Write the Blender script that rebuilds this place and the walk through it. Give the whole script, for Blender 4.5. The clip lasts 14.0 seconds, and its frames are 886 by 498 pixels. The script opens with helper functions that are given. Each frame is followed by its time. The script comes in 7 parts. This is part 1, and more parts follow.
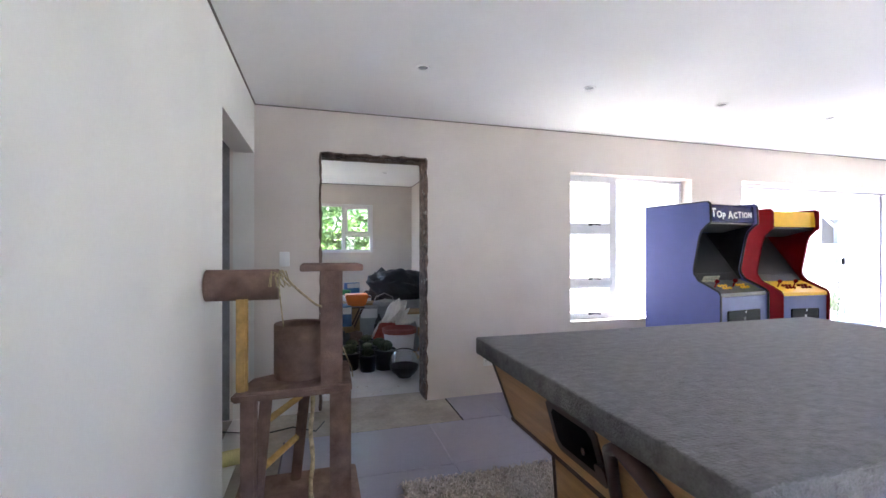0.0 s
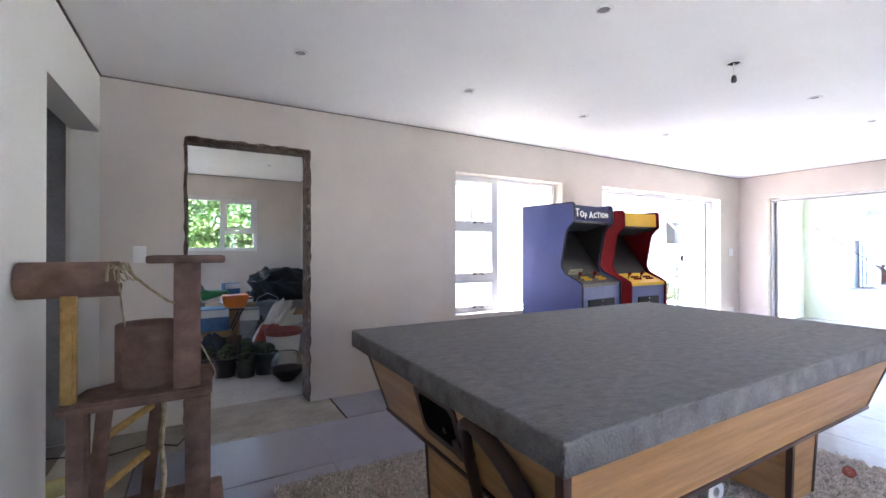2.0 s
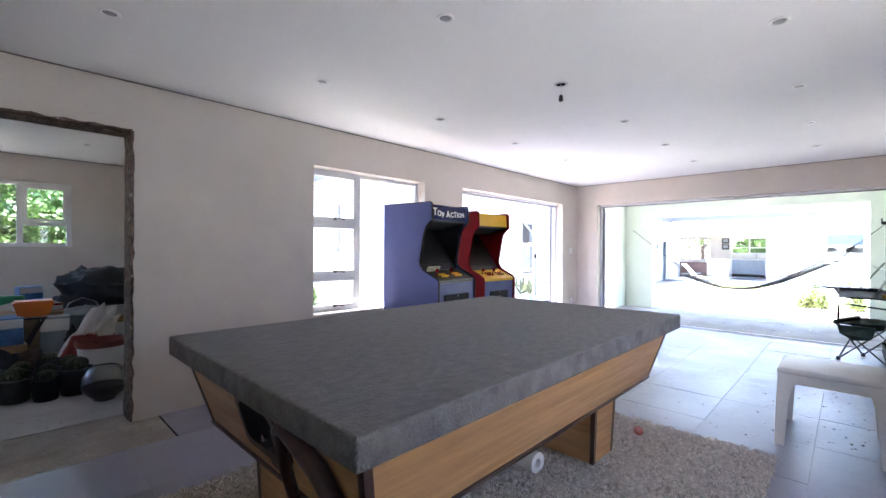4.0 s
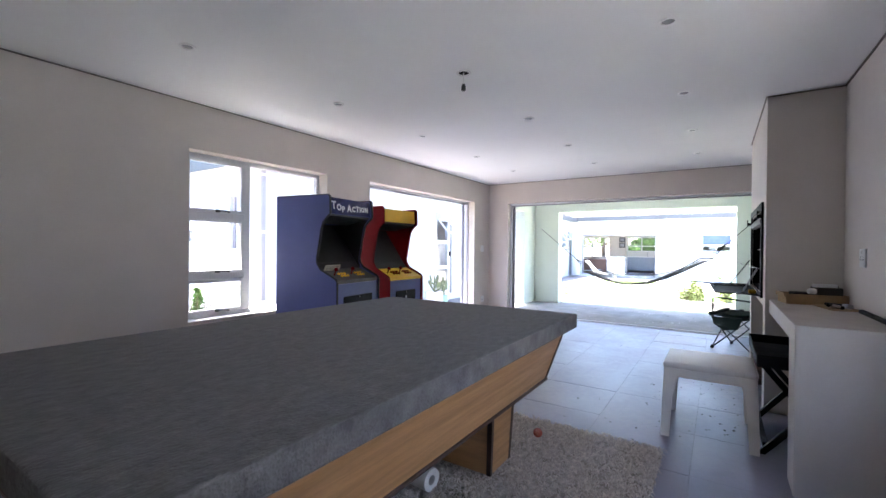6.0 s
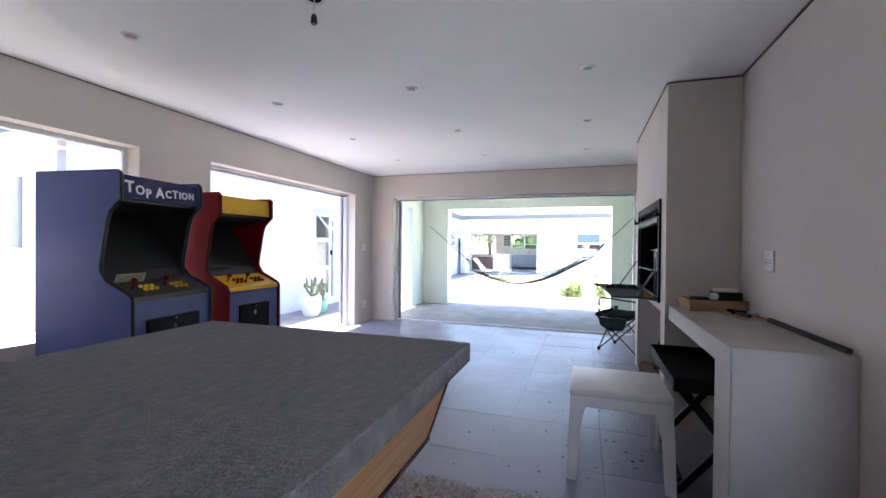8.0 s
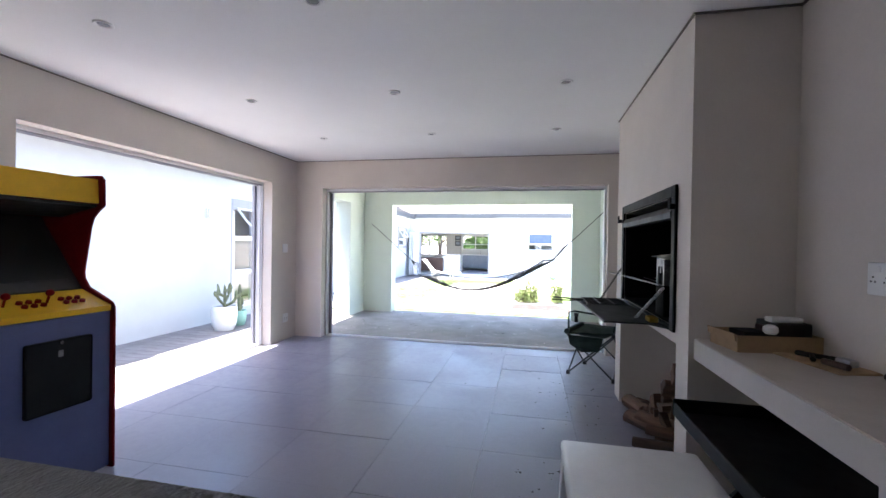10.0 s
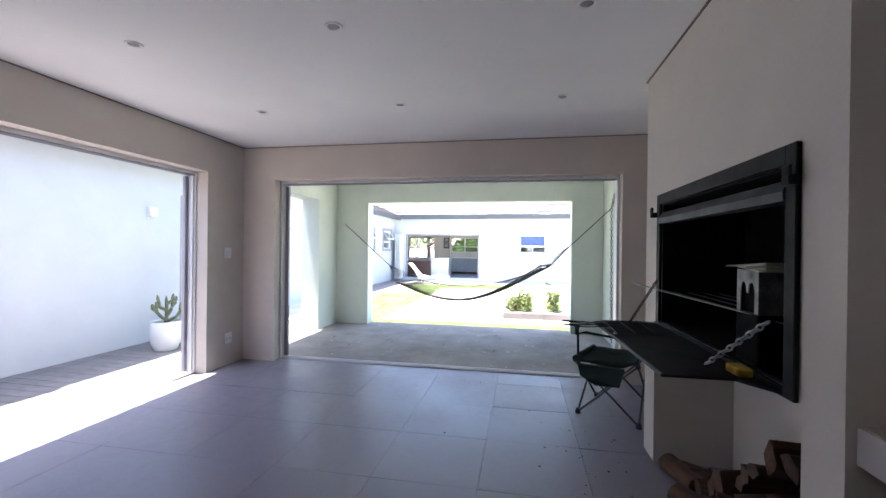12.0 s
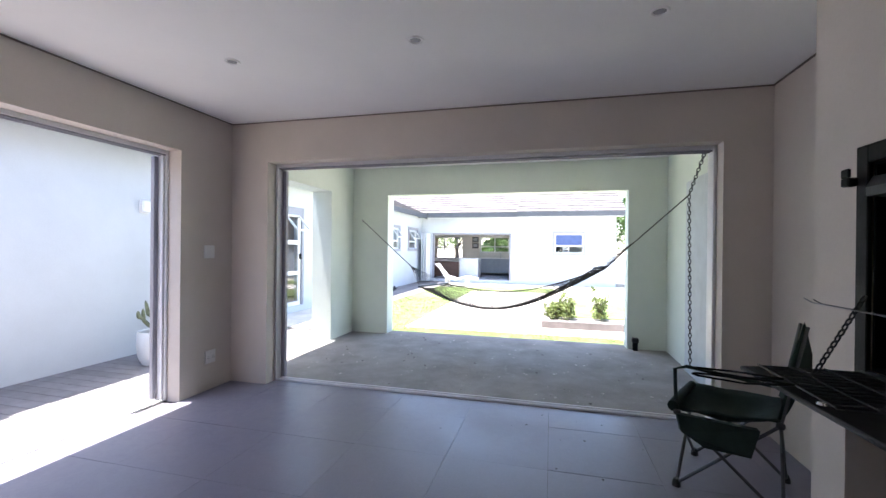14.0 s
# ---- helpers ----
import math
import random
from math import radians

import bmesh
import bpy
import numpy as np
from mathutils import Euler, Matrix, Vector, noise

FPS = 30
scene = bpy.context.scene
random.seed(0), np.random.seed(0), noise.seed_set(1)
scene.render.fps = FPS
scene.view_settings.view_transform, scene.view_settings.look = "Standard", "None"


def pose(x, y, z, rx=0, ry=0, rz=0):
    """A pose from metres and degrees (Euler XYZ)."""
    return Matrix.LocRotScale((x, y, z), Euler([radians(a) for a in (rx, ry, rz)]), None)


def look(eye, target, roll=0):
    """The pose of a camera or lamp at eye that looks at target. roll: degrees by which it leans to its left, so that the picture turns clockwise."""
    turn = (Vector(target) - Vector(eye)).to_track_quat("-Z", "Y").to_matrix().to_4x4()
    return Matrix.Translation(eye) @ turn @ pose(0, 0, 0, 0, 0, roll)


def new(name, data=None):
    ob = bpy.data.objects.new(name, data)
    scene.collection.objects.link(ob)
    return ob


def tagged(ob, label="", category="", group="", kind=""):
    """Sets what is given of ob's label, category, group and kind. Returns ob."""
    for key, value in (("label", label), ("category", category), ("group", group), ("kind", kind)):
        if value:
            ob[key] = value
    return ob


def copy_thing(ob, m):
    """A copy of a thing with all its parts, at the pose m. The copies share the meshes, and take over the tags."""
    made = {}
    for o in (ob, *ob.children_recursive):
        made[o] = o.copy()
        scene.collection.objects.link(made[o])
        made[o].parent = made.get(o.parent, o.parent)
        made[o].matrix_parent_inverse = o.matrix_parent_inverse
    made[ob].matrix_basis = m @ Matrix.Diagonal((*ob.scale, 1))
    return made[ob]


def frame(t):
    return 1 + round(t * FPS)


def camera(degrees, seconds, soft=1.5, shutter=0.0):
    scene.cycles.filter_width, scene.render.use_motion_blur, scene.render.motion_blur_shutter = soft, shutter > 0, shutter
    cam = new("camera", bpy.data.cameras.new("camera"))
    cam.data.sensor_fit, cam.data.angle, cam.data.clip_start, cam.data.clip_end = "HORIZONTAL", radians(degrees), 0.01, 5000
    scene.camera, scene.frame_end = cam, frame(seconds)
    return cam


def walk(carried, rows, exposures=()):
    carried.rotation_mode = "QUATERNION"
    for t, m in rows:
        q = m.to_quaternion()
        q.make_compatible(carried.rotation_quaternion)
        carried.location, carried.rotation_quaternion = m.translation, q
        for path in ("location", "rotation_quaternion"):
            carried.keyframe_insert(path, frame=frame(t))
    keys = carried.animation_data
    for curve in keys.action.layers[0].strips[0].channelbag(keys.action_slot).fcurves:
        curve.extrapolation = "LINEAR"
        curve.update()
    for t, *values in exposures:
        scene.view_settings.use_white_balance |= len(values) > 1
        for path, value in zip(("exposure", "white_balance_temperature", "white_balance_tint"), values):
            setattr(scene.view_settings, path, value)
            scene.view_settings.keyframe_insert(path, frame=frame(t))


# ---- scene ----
cam = camera(92.7, 14.0)
PATH = [
    (0, (0.287, 0.403, 1.295), (0.846, 2.323, 1.298), -0.0),
    (0.5, (0.312, 0.401, 1.279), (0.987, 2.284, 1.285), -0.0),
    (1, (0.331, 0.395, 1.262), (1.117, 2.234, 1.27), -0.1),
    (1.5, (0.364, 0.376, 1.258), (1.254, 2.166, 1.264), -0.0),
    (2, (0.392, 0.355, 1.249), (1.384, 2.091, 1.256), -0.0),
    (2.5, (0.423, 0.327, 1.256), (1.527, 1.995, 1.256), 0.2),
    (3, (0.455, 0.307, 1.248), (1.683, 1.886, 1.25), 0.2),
    (3.5, (0.488, 0.287, 1.242), (1.836, 1.765, 1.242), 0.3),
    (4, (0.531, 0.26, 1.244), (1.974, 1.645, 1.243), 0.3),
    (6.5, (0.928, 0.319, 1.247), (2.67, 1.302, 1.235), 0.6),
    (7, (1.074, 0.401, 1.255), (2.888, 1.245, 1.242), 0.6),
    (7.5, (1.304, 0.464, 1.253), (3.169, 1.184, 1.235), 0.6),
    (8, (1.588, 0.527, 1.269), (3.484, 1.161, 1.251), 0.6),
    (8.5, (1.839, 0.599, 1.273), (3.761, 1.154, 1.254), 0.7),
    (11, (3.183, 0.783, 1.302), (5.147, 1.158, 1.293), 0.9),
    (11.5, (3.408, 0.802, 1.297), (5.374, 1.169, 1.292), 0.8),
    (12, (3.656, 0.797, 1.302), (5.622, 1.164, 1.297), 0.7),
    (12.5, (3.867, 0.821, 1.293), (5.821, 1.247, 1.288), 0.7),
    (13, (4.105, 0.888, 1.282), (6.048, 1.365, 1.278), 0.8),
    (13.5, (4.351, 0.957, 1.28), (6.291, 1.446, 1.274), 0.6),
    (14, (4.634, 1.012, 1.274), (6.572, 1.509, 1.27), 0.6),
]
EXPOSURES = [(0.0, 5.06, 6300, 15), (1.5, 4.9, 6300, 15), (3.0, 4.58, 6300, 15), (4.2, 4.2, 6250, 15), (6.3, 3.56, 6200, 14), (8.7, 3.45, 6200, 14), (10.8, 3.02, 6350, 14), (14.0, 2.58, 6400, 14)]
walk(cam, [(t, look(eye, target, roll)) for t, eye, target, roll in PATH], EXPOSURES)

# ---- daylight: a high summer sun from the north (+y) ----
SUN_WAY = Vector((0.09, -0.37, -2.06)).normalized()
world = bpy.data.worlds.new("world")
scene.world = world
world.use_nodes = True
wn = world.node_tree
sky = wn.nodes.new("ShaderNodeTexSky")
sky.sky_type = 'NISHITA'
sky.sun_disc = False
sky.sun_elevation = math.asin(-SUN_WAY.z)
sky.sun_rotation = math.atan2(-SUN_WAY.x, -SUN_WAY.y)
sky.air_density, sky.dust_density, sky.ozone_density = 1.0, 1.2, 1.0
wn.links.new(sky.outputs[0], wn.nodes["Background"].inputs[0])
wn.nodes["Background"].inputs[1].default_value = 0.15
sun = new("sun", bpy.data.lights.new("sun", 'SUN'))
sun.data.energy = 4.5
sun.data.angle = radians(0.53)
sun.data.color = (1.0, 0.965, 0.91)
sun.matrix_world = look((0, 0, 30), Vector((0, 0, 30)) + SUN_WAY)

# ---- materials ----
def material(name, color, rough=0.6, metal=0.0, vary=0.12, scale=6.0, bump=0.0, bump_scale=120.0, color2=None,
             spots=0.0, spot_scale=3.0, spot_color=None, coat=0.0, stretch=(1, 1, 1), rand=0.0, spec=0.5, depth=0.004):
    """A surface with broad and fine variation of colour, roughness and relief, in metres."""
    m = bpy.data.materials.new(name)
    m.use_nodes = True
    nt = m.node_tree
    N, L = nt.nodes, nt.links
    bsdf = N["Principled BSDF"]
    bsdf.inputs["Roughness"].default_value = rough
    bsdf.inputs["Metallic"].default_value = metal
    bsdf.inputs["Coat Weight"].default_value = coat
    bsdf.inputs["Specular IOR Level"].default_value = spec
    tc = N.new("ShaderNodeTexCoord")
    mp = N.new("ShaderNodeMapping")
    mp.inputs["Scale"].default_value = stretch
    L.new(tc.outputs["Object"], mp.inputs[0])
    broad = N.new("ShaderNodeTexNoise")
    broad.inputs["Scale"].default_value = scale
    broad.inputs["Detail"].default_value = 5
    broad.inputs["Roughness"].default_value = 0.6
    L.new(mp.outputs[0], broad.inputs["Vector"])
    fine = N.new("ShaderNodeTexNoise")
    fine.inputs["Scale"].default_value = bump_scale
    fine.inputs["Detail"].default_value = 3
    L.new(mp.outputs[0], fine.inputs["Vector"])
    mix = N.new("ShaderNodeMix")
    mix.data_type = 'RGBA'
    c2 = color2 or [c * (1 - 2.2 * vary) for c in color]
    mix.inputs["A"].default_value = (*[min(1, c * (1 + vary)) for c in color], 1)
    mix.inputs["B"].default_value = (*c2, 1)
    ramp = N.new("ShaderNodeMapRange")
    ramp.inputs["From Min"].default_value, ramp.inputs["From Max"].default_value = 0.32, 0.7
    L.new(broad.outputs[0], ramp.inputs[0])
    L.new(ramp.outputs[0], mix.inputs["Factor"])
    col = mix.outputs["Result"]
    grain = N.new("ShaderNodeMix")
    grain.data_type, grain.blend_type = 'RGBA', 'MULTIPLY'
    grain.inputs["Factor"].default_value = 1.0
    gr = N.new("ShaderNodeMapRange")
    gr.inputs["From Min"].default_value, gr.inputs["From Max"].default_value = 0.3, 0.7
    gr.inputs["To Min"].default_value, gr.inputs["To Max"].default_value = 1 - vary, 1.0
    L.new(fine.outputs[0], gr.inputs[0])
    L.new(col, grain.inputs["A"])
    L.new(gr.outputs[0], grain.inputs["B"])
    col = grain.outputs["Result"]
    if spots:
        sp = N.new("ShaderNodeTexNoise")
        sp.inputs["Scale"].default_value = spot_scale
        sp.inputs["Detail"].default_value = 7
        sp.inputs["Roughness"].default_value = 0.7
        L.new(mp.outputs[0], sp.inputs["Vector"])
        sr = N.new("ShaderNodeMapRange")
        sr.inputs["From Min"].default_value, sr.inputs["From Max"].default_value = 0.58, 0.72
        sr.inputs["To Max"].default_value = spots
        L.new(sp.outputs[0], sr.inputs[0])
        sm = N.new("ShaderNodeMix")
        sm.data_type = 'RGBA'
        sm.inputs["B"].default_value = (*(spot_color or [c * 0.5 for c in color]), 1)
        L.new(sr.outputs[0], sm.inputs["Factor"])
        L.new(col, sm.inputs["A"])
        col = sm.outputs["Result"]
    if rand:
        oi = N.new("ShaderNodeObjectInfo")
        rr = N.new("ShaderNodeMapRange")
        rr.inputs["To Min"].default_value, rr.inputs["To Max"].default_value = 1 - rand, 1.0
        L.new(oi.outputs["Random"], rr.inputs[0])
        rm = N.new("ShaderNodeMix")
        rm.data_type, rm.blend_type = 'RGBA', 'MULTIPLY'
        rm.inputs["Factor"].default_value = 1.0
        L.new(col, rm.inputs["A"])
        L.new(rr.outputs[0], rm.inputs["B"])
        col = rm.outputs["Result"]
    L.new(col, bsdf.inputs["Base Color"])
    rg = N.new("ShaderNodeMapRange")
    lo, hi = (max(0.285, rough - 0.12), min(1, rough + 0.12)) if rough > 0.28 else (max(0.02, rough - 0.1), min(0.26, rough + 0.1))
    rg.inputs["To Min"].default_value, rg.inputs["To Max"].default_value = lo, hi
    L.new(broad.outputs[0], rg.inputs[0])
    L.new(rg.outputs[0], bsdf.inputs["Roughness"])
    if bump:
        b = N.new("ShaderNodeBump")
        b.inputs["Strength"].default_value = min(1.0, bump)
        b.inputs["Distance"].default_value = depth
        L.new(fine.outputs[0], b.inputs["Height"])
        L.new(b.outputs[0], bsdf.inputs["Normal"])
    return m


def glass_material(name, tint=(0.97, 0.985, 0.98), rough=0.0):
    m = bpy.data.materials.new(name)
    m.use_nodes = True
    b = m.node_tree.nodes["Principled BSDF"]
    b.inputs["Base Color"].default_value = (*tint, 1)
    b.inputs["Transmission Weight"].default_value = 1.0
    b.inputs["Roughness"].default_value = rough
    b.inputs["IOR"].default_value = 1.45
    return m


M_WALL = material("painted_plaster_beige", (0.66, 0.60, 0.54), 0.75, vary=0.03, scale=1.6, bump=0.12, bump_scale=90)
M_WALL_W = material("painted_plaster_grey_white", (0.70, 0.69, 0.64), 0.7, vary=0.025, scale=1.3, bump=0.12, bump_scale=90)
M_CEIL = material("ceiling_paint_white", (0.92, 0.92, 0.92), 0.85, vary=0.015, scale=1.0, bump=0.04)
M_GREEN = material("patio_plaster_pale_green", (0.66, 0.72, 0.65), 0.8, vary=0.03, scale=1.5, bump=0.15, bump_scale=70)
M_EXT = material("exterior_plaster_white", (0.57, 0.60, 0.625), 0.85, vary=0.03, scale=1.2, bump=0.2, bump_scale=60)
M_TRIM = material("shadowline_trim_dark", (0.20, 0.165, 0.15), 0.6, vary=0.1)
M_ALU = material("white_aluminium", (0.76, 0.76, 0.78), 0.35, vary=0.03)
M_ALU_G = material("grey_aluminium", (0.30, 0.30, 0.34), 0.4, vary=0.04)


def tile_material(name, color, rough):
    """Smooth porcelain with faint cloudy wear that runs on from tile to tile."""
    m = bpy.data.materials.new(name)
    m.use_nodes = True
    N, L = m.node_tree.nodes, m.node_tree.links
    b = N["Principled BSDF"]
    geo = N.new("ShaderNodeNewGeometry")
    cloud = N.new("ShaderNodeTexNoise")
    cloud.inputs["Scale"].default_value = 2.3
    cloud.inputs["Detail"].default_value = 6
    cloud.inputs["Distortion"].default_value = 0.3
    L.new(geo.outputs["Position"], cloud.inputs["Vector"])
    dust = N.new("ShaderNodeTexNoise")
    dust.inputs["Scale"].default_value = 70
    dust.inputs["Detail"].default_value = 4
    L.new(geo.outputs["Position"], dust.inputs["Vector"])
    mix = N.new("ShaderNodeMix")
    mix.data_type = 'RGBA'
    mix.inputs["A"].default_value = (*[c * 0.93 for c in color], 1)
    mix.inputs["B"].default_value = (*[c * 1.07 for c in color], 1)
    L.new(cloud.outputs[0], mix.inputs["Factor"])
    fine = N.new("ShaderNodeMix")
    fine.data_type, fine.blend_type = 'RGBA', 'MULTIPLY'
    fine.inputs["Factor"].default_value = 1.0
    mr = N.new("ShaderNodeMapRange")
    mr.inputs["To Min"].default_value, mr.inputs["To Max"].default_value = 0.90, 1.06
    L.new(dust.outputs[0], mr.inputs[0])
    L.new(mix.outputs["Result"], fine.inputs["A"])
    L.new(mr.outputs[0], fine.inputs["B"])
    L.new(fine.outputs["Result"], b.inputs["Base Color"])
    rr = N.new("ShaderNodeMapRange")
    rr.inputs["From Min"].default_value, rr.inputs["From Max"].default_value = 0.4, 0.62
    rr.inputs["To Min"].default_value, rr.inputs["To Max"].default_value = rough + 0.003, rough + 0.17
    scuff = N.new("ShaderNodeTexNoise")
    scuff.inputs["Scale"].default_value = 8.5
    scuff.inputs["Detail"].default_value = 6
    scuff.inputs["Roughness"].default_value = 0.62
    scuff.inputs["Distortion"].default_value = 1.6
    L.new(geo.outputs["Position"], scuff.inputs["Vector"])
    wear = N.new("ShaderNodeMix")
    wear.inputs["Factor"].default_value = 0.5
    L.new(cloud.outputs[0], wear.inputs["A"])
    L.new(scuff.outputs[0], wear.inputs["B"])
    L.new(wear.outputs["Result"], rr.inputs[0])
    L.new(rr.outputs[0], b.inputs["Roughness"])
    return m


M_TILE = tile_material("porcelain_tile_grey", (0.24, 0.229, 0.276), 0.285)
M_GROUT = material("tile_grout", (0.13, 0.122, 0.138), 0.8, vary=0.1, scale=9)
M_SCREED = material("screed_concrete", (0.36, 0.32, 0.27), 0.9, vary=0.14, scale=3, bump=0.6, bump_scale=45, spots=0.6, spot_scale=5,
                    spot_color=(0.22, 0.19, 0.16))
M_STOREF = material("pale_store_concrete", (0.47, 0.45, 0.43), 0.85, vary=0.08, scale=2, bump=0.3, bump_scale=60)
M_CONC = material("patio_concrete", (0.28, 0.262, 0.25), 0.9, vary=0.12, scale=2.5, bump=0.5, bump_scale=60, spots=0.5, spot_scale=9,
                  spot_color=(0.40, 0.38, 0.37))
M_RAW = material("broken_plaster_and_brick", (0.19, 0.125, 0.095), 0.95, vary=0.4, scale=22, bump=1.0, bump_scale=50, spots=1.0,
                 spot_scale=17, spot_color=(0.58, 0.53, 0.47), color2=(0.05, 0.032, 0.025))
M_DECK = material("composite_deck_board", (0.22, 0.205, 0.21), 0.75, vary=0.1, scale=4, bump=0.3, bump_scale=150, rand=0.2)
M_ROOF = material("concrete_roof_tile", (0.19, 0.17, 0.165), 0.85, vary=0.12, scale=3, bump=0.3, bump_scale=40)
M_FASCIA = material("fascia_grey_paint", (0.075, 0.08, 0.09), 0.5, vary=0.05)
M_LAWN = material("artificial_lawn", (0.19, 0.27, 0.075), 0.9, vary=0.25, scale=5, bump=0.8, bump_scale=180)
M_GRAVEL = material("pale_paving_sand", (0.62, 0.58, 0.52), 0.95, vary=0.1, scale=2, bump=0.5, bump_scale=80)
M_SOIL = material("ground_sandy", (0.46, 0.41, 0.34), 0.95, vary=0.2, scale=2, bump=0.6, bump_scale=40)
M_GLASS = glass_material("window_glass")

M_FELT = material("grey_carpet_cover", (0.188, 0.180, 0.174), 0.95, vary=0.12, scale=34, bump=0.8, depth=0.010, bump_scale=135, spots=0.14, spot_scale=30, stretch=(0.6, 1.0, 1.0), spec=0.12)
# lid sides: grubby stains, plus their shade put in as darker colour
M_FELT_RIM = material("stained_shaded_carpet_rim", (0.188, 0.180, 0.174), 0.95, vary=0.2, scale=14, bump=0.8, depth=0.008, bump_scale=135, spots=0.55, spot_scale=15, spot_color=(0.05, 0.047, 0.045), color2=(0.125, 0.118, 0.114), spec=0.1)
M_OAK = material("light_oak_veneer", (0.47, 0.25, 0.105), 0.42, vary=0.17, scale=7, stretch=(0.35, 0.35, 6), bump=0.05, color2=(0.36, 0.19, 0.078))
M_BROWN = material("dark_brown_edging", (0.070, 0.033, 0.024), 0.45, vary=0.12, scale=9)
M_BLACK = material("black_plastic", (0.018, 0.018, 0.02), 0.45, vary=0.15, scale=20)
M_STEELB = material("black_painted_steel", (0.011, 0.0115, 0.013), 0.6, vary=0.25, scale=8, bump=0.15, spec=0.16)
# black for sooty plates, and for shade painted into gaps and holes
M_SOOT_SHADE = material("soot_and_shade_black", (0.006, 0.006, 0.006), 0.9, vary=0.3, scale=6, spec=0.1)
M_STEEL = material("bare_steel", (0.45, 0.45, 0.46), 0.35, metal=1.0, vary=0.15, scale=12)
M_CHROME = material("dull_chrome", (0.6, 0.6, 0.6), 0.22, metal=1.0, vary=0.08)
M_BLUE = material("arcade_side_blue", (0.135, 0.16, 0.385), 0.45, vary=0.04, scale=2, spec=0.3)
M_NAVY = material("marquee_navy", (0.03, 0.035, 0.13), 0.25, vary=0.3, scale=12)
M_RED = material("arcade_red", (0.20, 0.006, 0.009), 0.6, vary=0.06, spec=0.06)
M_YEL = material("arcade_yellow", (0.88, 0.50, 0.02), 0.4, vary=0.05)
M_BGREY = material("arcade_front_blue_grey", (0.115, 0.135, 0.27), 0.45, vary=0.05, spec=0.3)
M_SCREEN = material("dark_screen_glass", (0.026, 0.027, 0.025), 0.30, vary=0.1, scale=3)
M_PANELG = material("worn_grey_panel", (0.085, 0.08, 0.076), 0.45, vary=0.2, scale=10)
M_BEZEL = material("worn_grey_bezel", (0.034, 0.033, 0.031), 0.42, vary=0.15, scale=4)
M_WHITEP = material("white_plastic", (0.78, 0.77, 0.76), 0.4, vary=0.03, scale=5)
M_SWITCH = material("switch_plate_white", (0.80, 0.80, 0.79), 0.35, vary=0.01)
M_RUG = material("shaggy_grey_rug", (0.51, 0.46, 0.415), 1.0, vary=0.25, scale=14, bump=1.0, bump_scale=130, color2=(0.26, 0.225, 0.195), spec=0.05)
M_CARPETB = material("brown_carpet_covering", (0.235, 0.152, 0.12), 0.95, vary=0.16, scale=12, bump=0.9, bump_scale=220, spec=0.1)
M_SISAL = material("sisal_rope", (0.50, 0.40, 0.24), 0.9, vary=0.25, scale=40, bump=0.8, bump_scale=200)
M_POST = material("yellow_sisal_post", (0.48, 0.30, 0.10), 0.9, vary=0.15, scale=30, bump=0.8, bump_scale=240)
M_CARD = material("cardboard", (0.36, 0.24, 0.13), 0.85, vary=0.1, scale=8)
M_PALEWOOD = material("pale_cut_wood", (0.50, 0.33, 0.18), 0.8, vary=0.2, scale=10, bump=0.4)
M_BARK = material("split_firewood", (0.15, 0.072, 0.04), 0.9, vary=0.35, scale=9, bump=0.8, bump_scale=60, rand=0.6, stretch=(0.25, 1, 1))
M_GREENC = material("dark_green_canvas", (0.009, 0.026, 0.020), 0.9, vary=0.15, scale=10, bump=0.5, bump_scale=300)
M_TUBE = material("grey_steel_tube", (0.10, 0.10, 0.105), 0.4, metal=0.6, vary=0.1)
M_ROPE = material("hammock_cord", (0.10, 0.09, 0.08), 0.9, vary=0.2, scale=20)
M_CACTUS = material("cactus_green", (0.17, 0.20, 0.12), 0.6, vary=0.25, scale=14, bump=0.5)
M_CACTUS_D = material("dusty_cactus", (0.085, 0.105, 0.055), 0.8, vary=0.4, scale=30, bump=0.6, spots=0.6, spot_scale=40, spot_color=(0.30, 0.28, 0.20))
M_POTW = material("white_glazed_pot", (0.74, 0.77, 0.78), 0.3, vary=0.03)
M_POTG = material("mint_glazed_pot", (0.30, 0.58, 0.50), 0.3, vary=0.05)
M_LEAF = material("leaf_green", (0.085, 0.17, 0.035), 0.55, vary=0.35, scale=1.5, color2=(0.05, 0.10, 0.02))
M_TRUNK = material("tree_bark", (0.14, 0.11, 0.085), 0.9, vary=0.25, scale=8, bump=0.8, bump_scale=30)
M_PLASTB = material("black_nursery_pot", (0.02, 0.021, 0.02), 0.55, vary=0.2)
M_BLUEBOX = material("blue_printed_carton", (0.07, 0.19, 0.42), 0.5, vary=0.2, scale=7)
M_GREYBOX = material("grey_carton", (0.33, 0.34, 0.36), 0.6, vary=0.08)
M_ORANGE = material("orange_plastic", (0.75, 0.20, 0.03), 0.45, vary=0.06)
M_TARP = material("dark_navy_tarpaulin", (0.022, 0.026, 0.036), 0.6, vary=0.25, scale=6, bump=0.4)
M_TERRA = material("terracotta_plastic", (0.33, 0.085, 0.06), 0.5, vary=0.08)
M_PEAT = material("dark_potting_soil", (0.05, 0.035, 0.025), 0.95, vary=0.3, scale=20, bump=0.8)
M_GREENP = material("green_plastic", (0.03, 0.24, 0.09), 0.45, vary=0.06)
M_SKYBLIND = material("blue_roller_blind", (0.07, 0.11, 0.27), 0.7, vary=0.05)
M_KGREY = material("kitchen_grey_cabinet", (0.30, 0.34, 0.40), 0.4, vary=0.04)
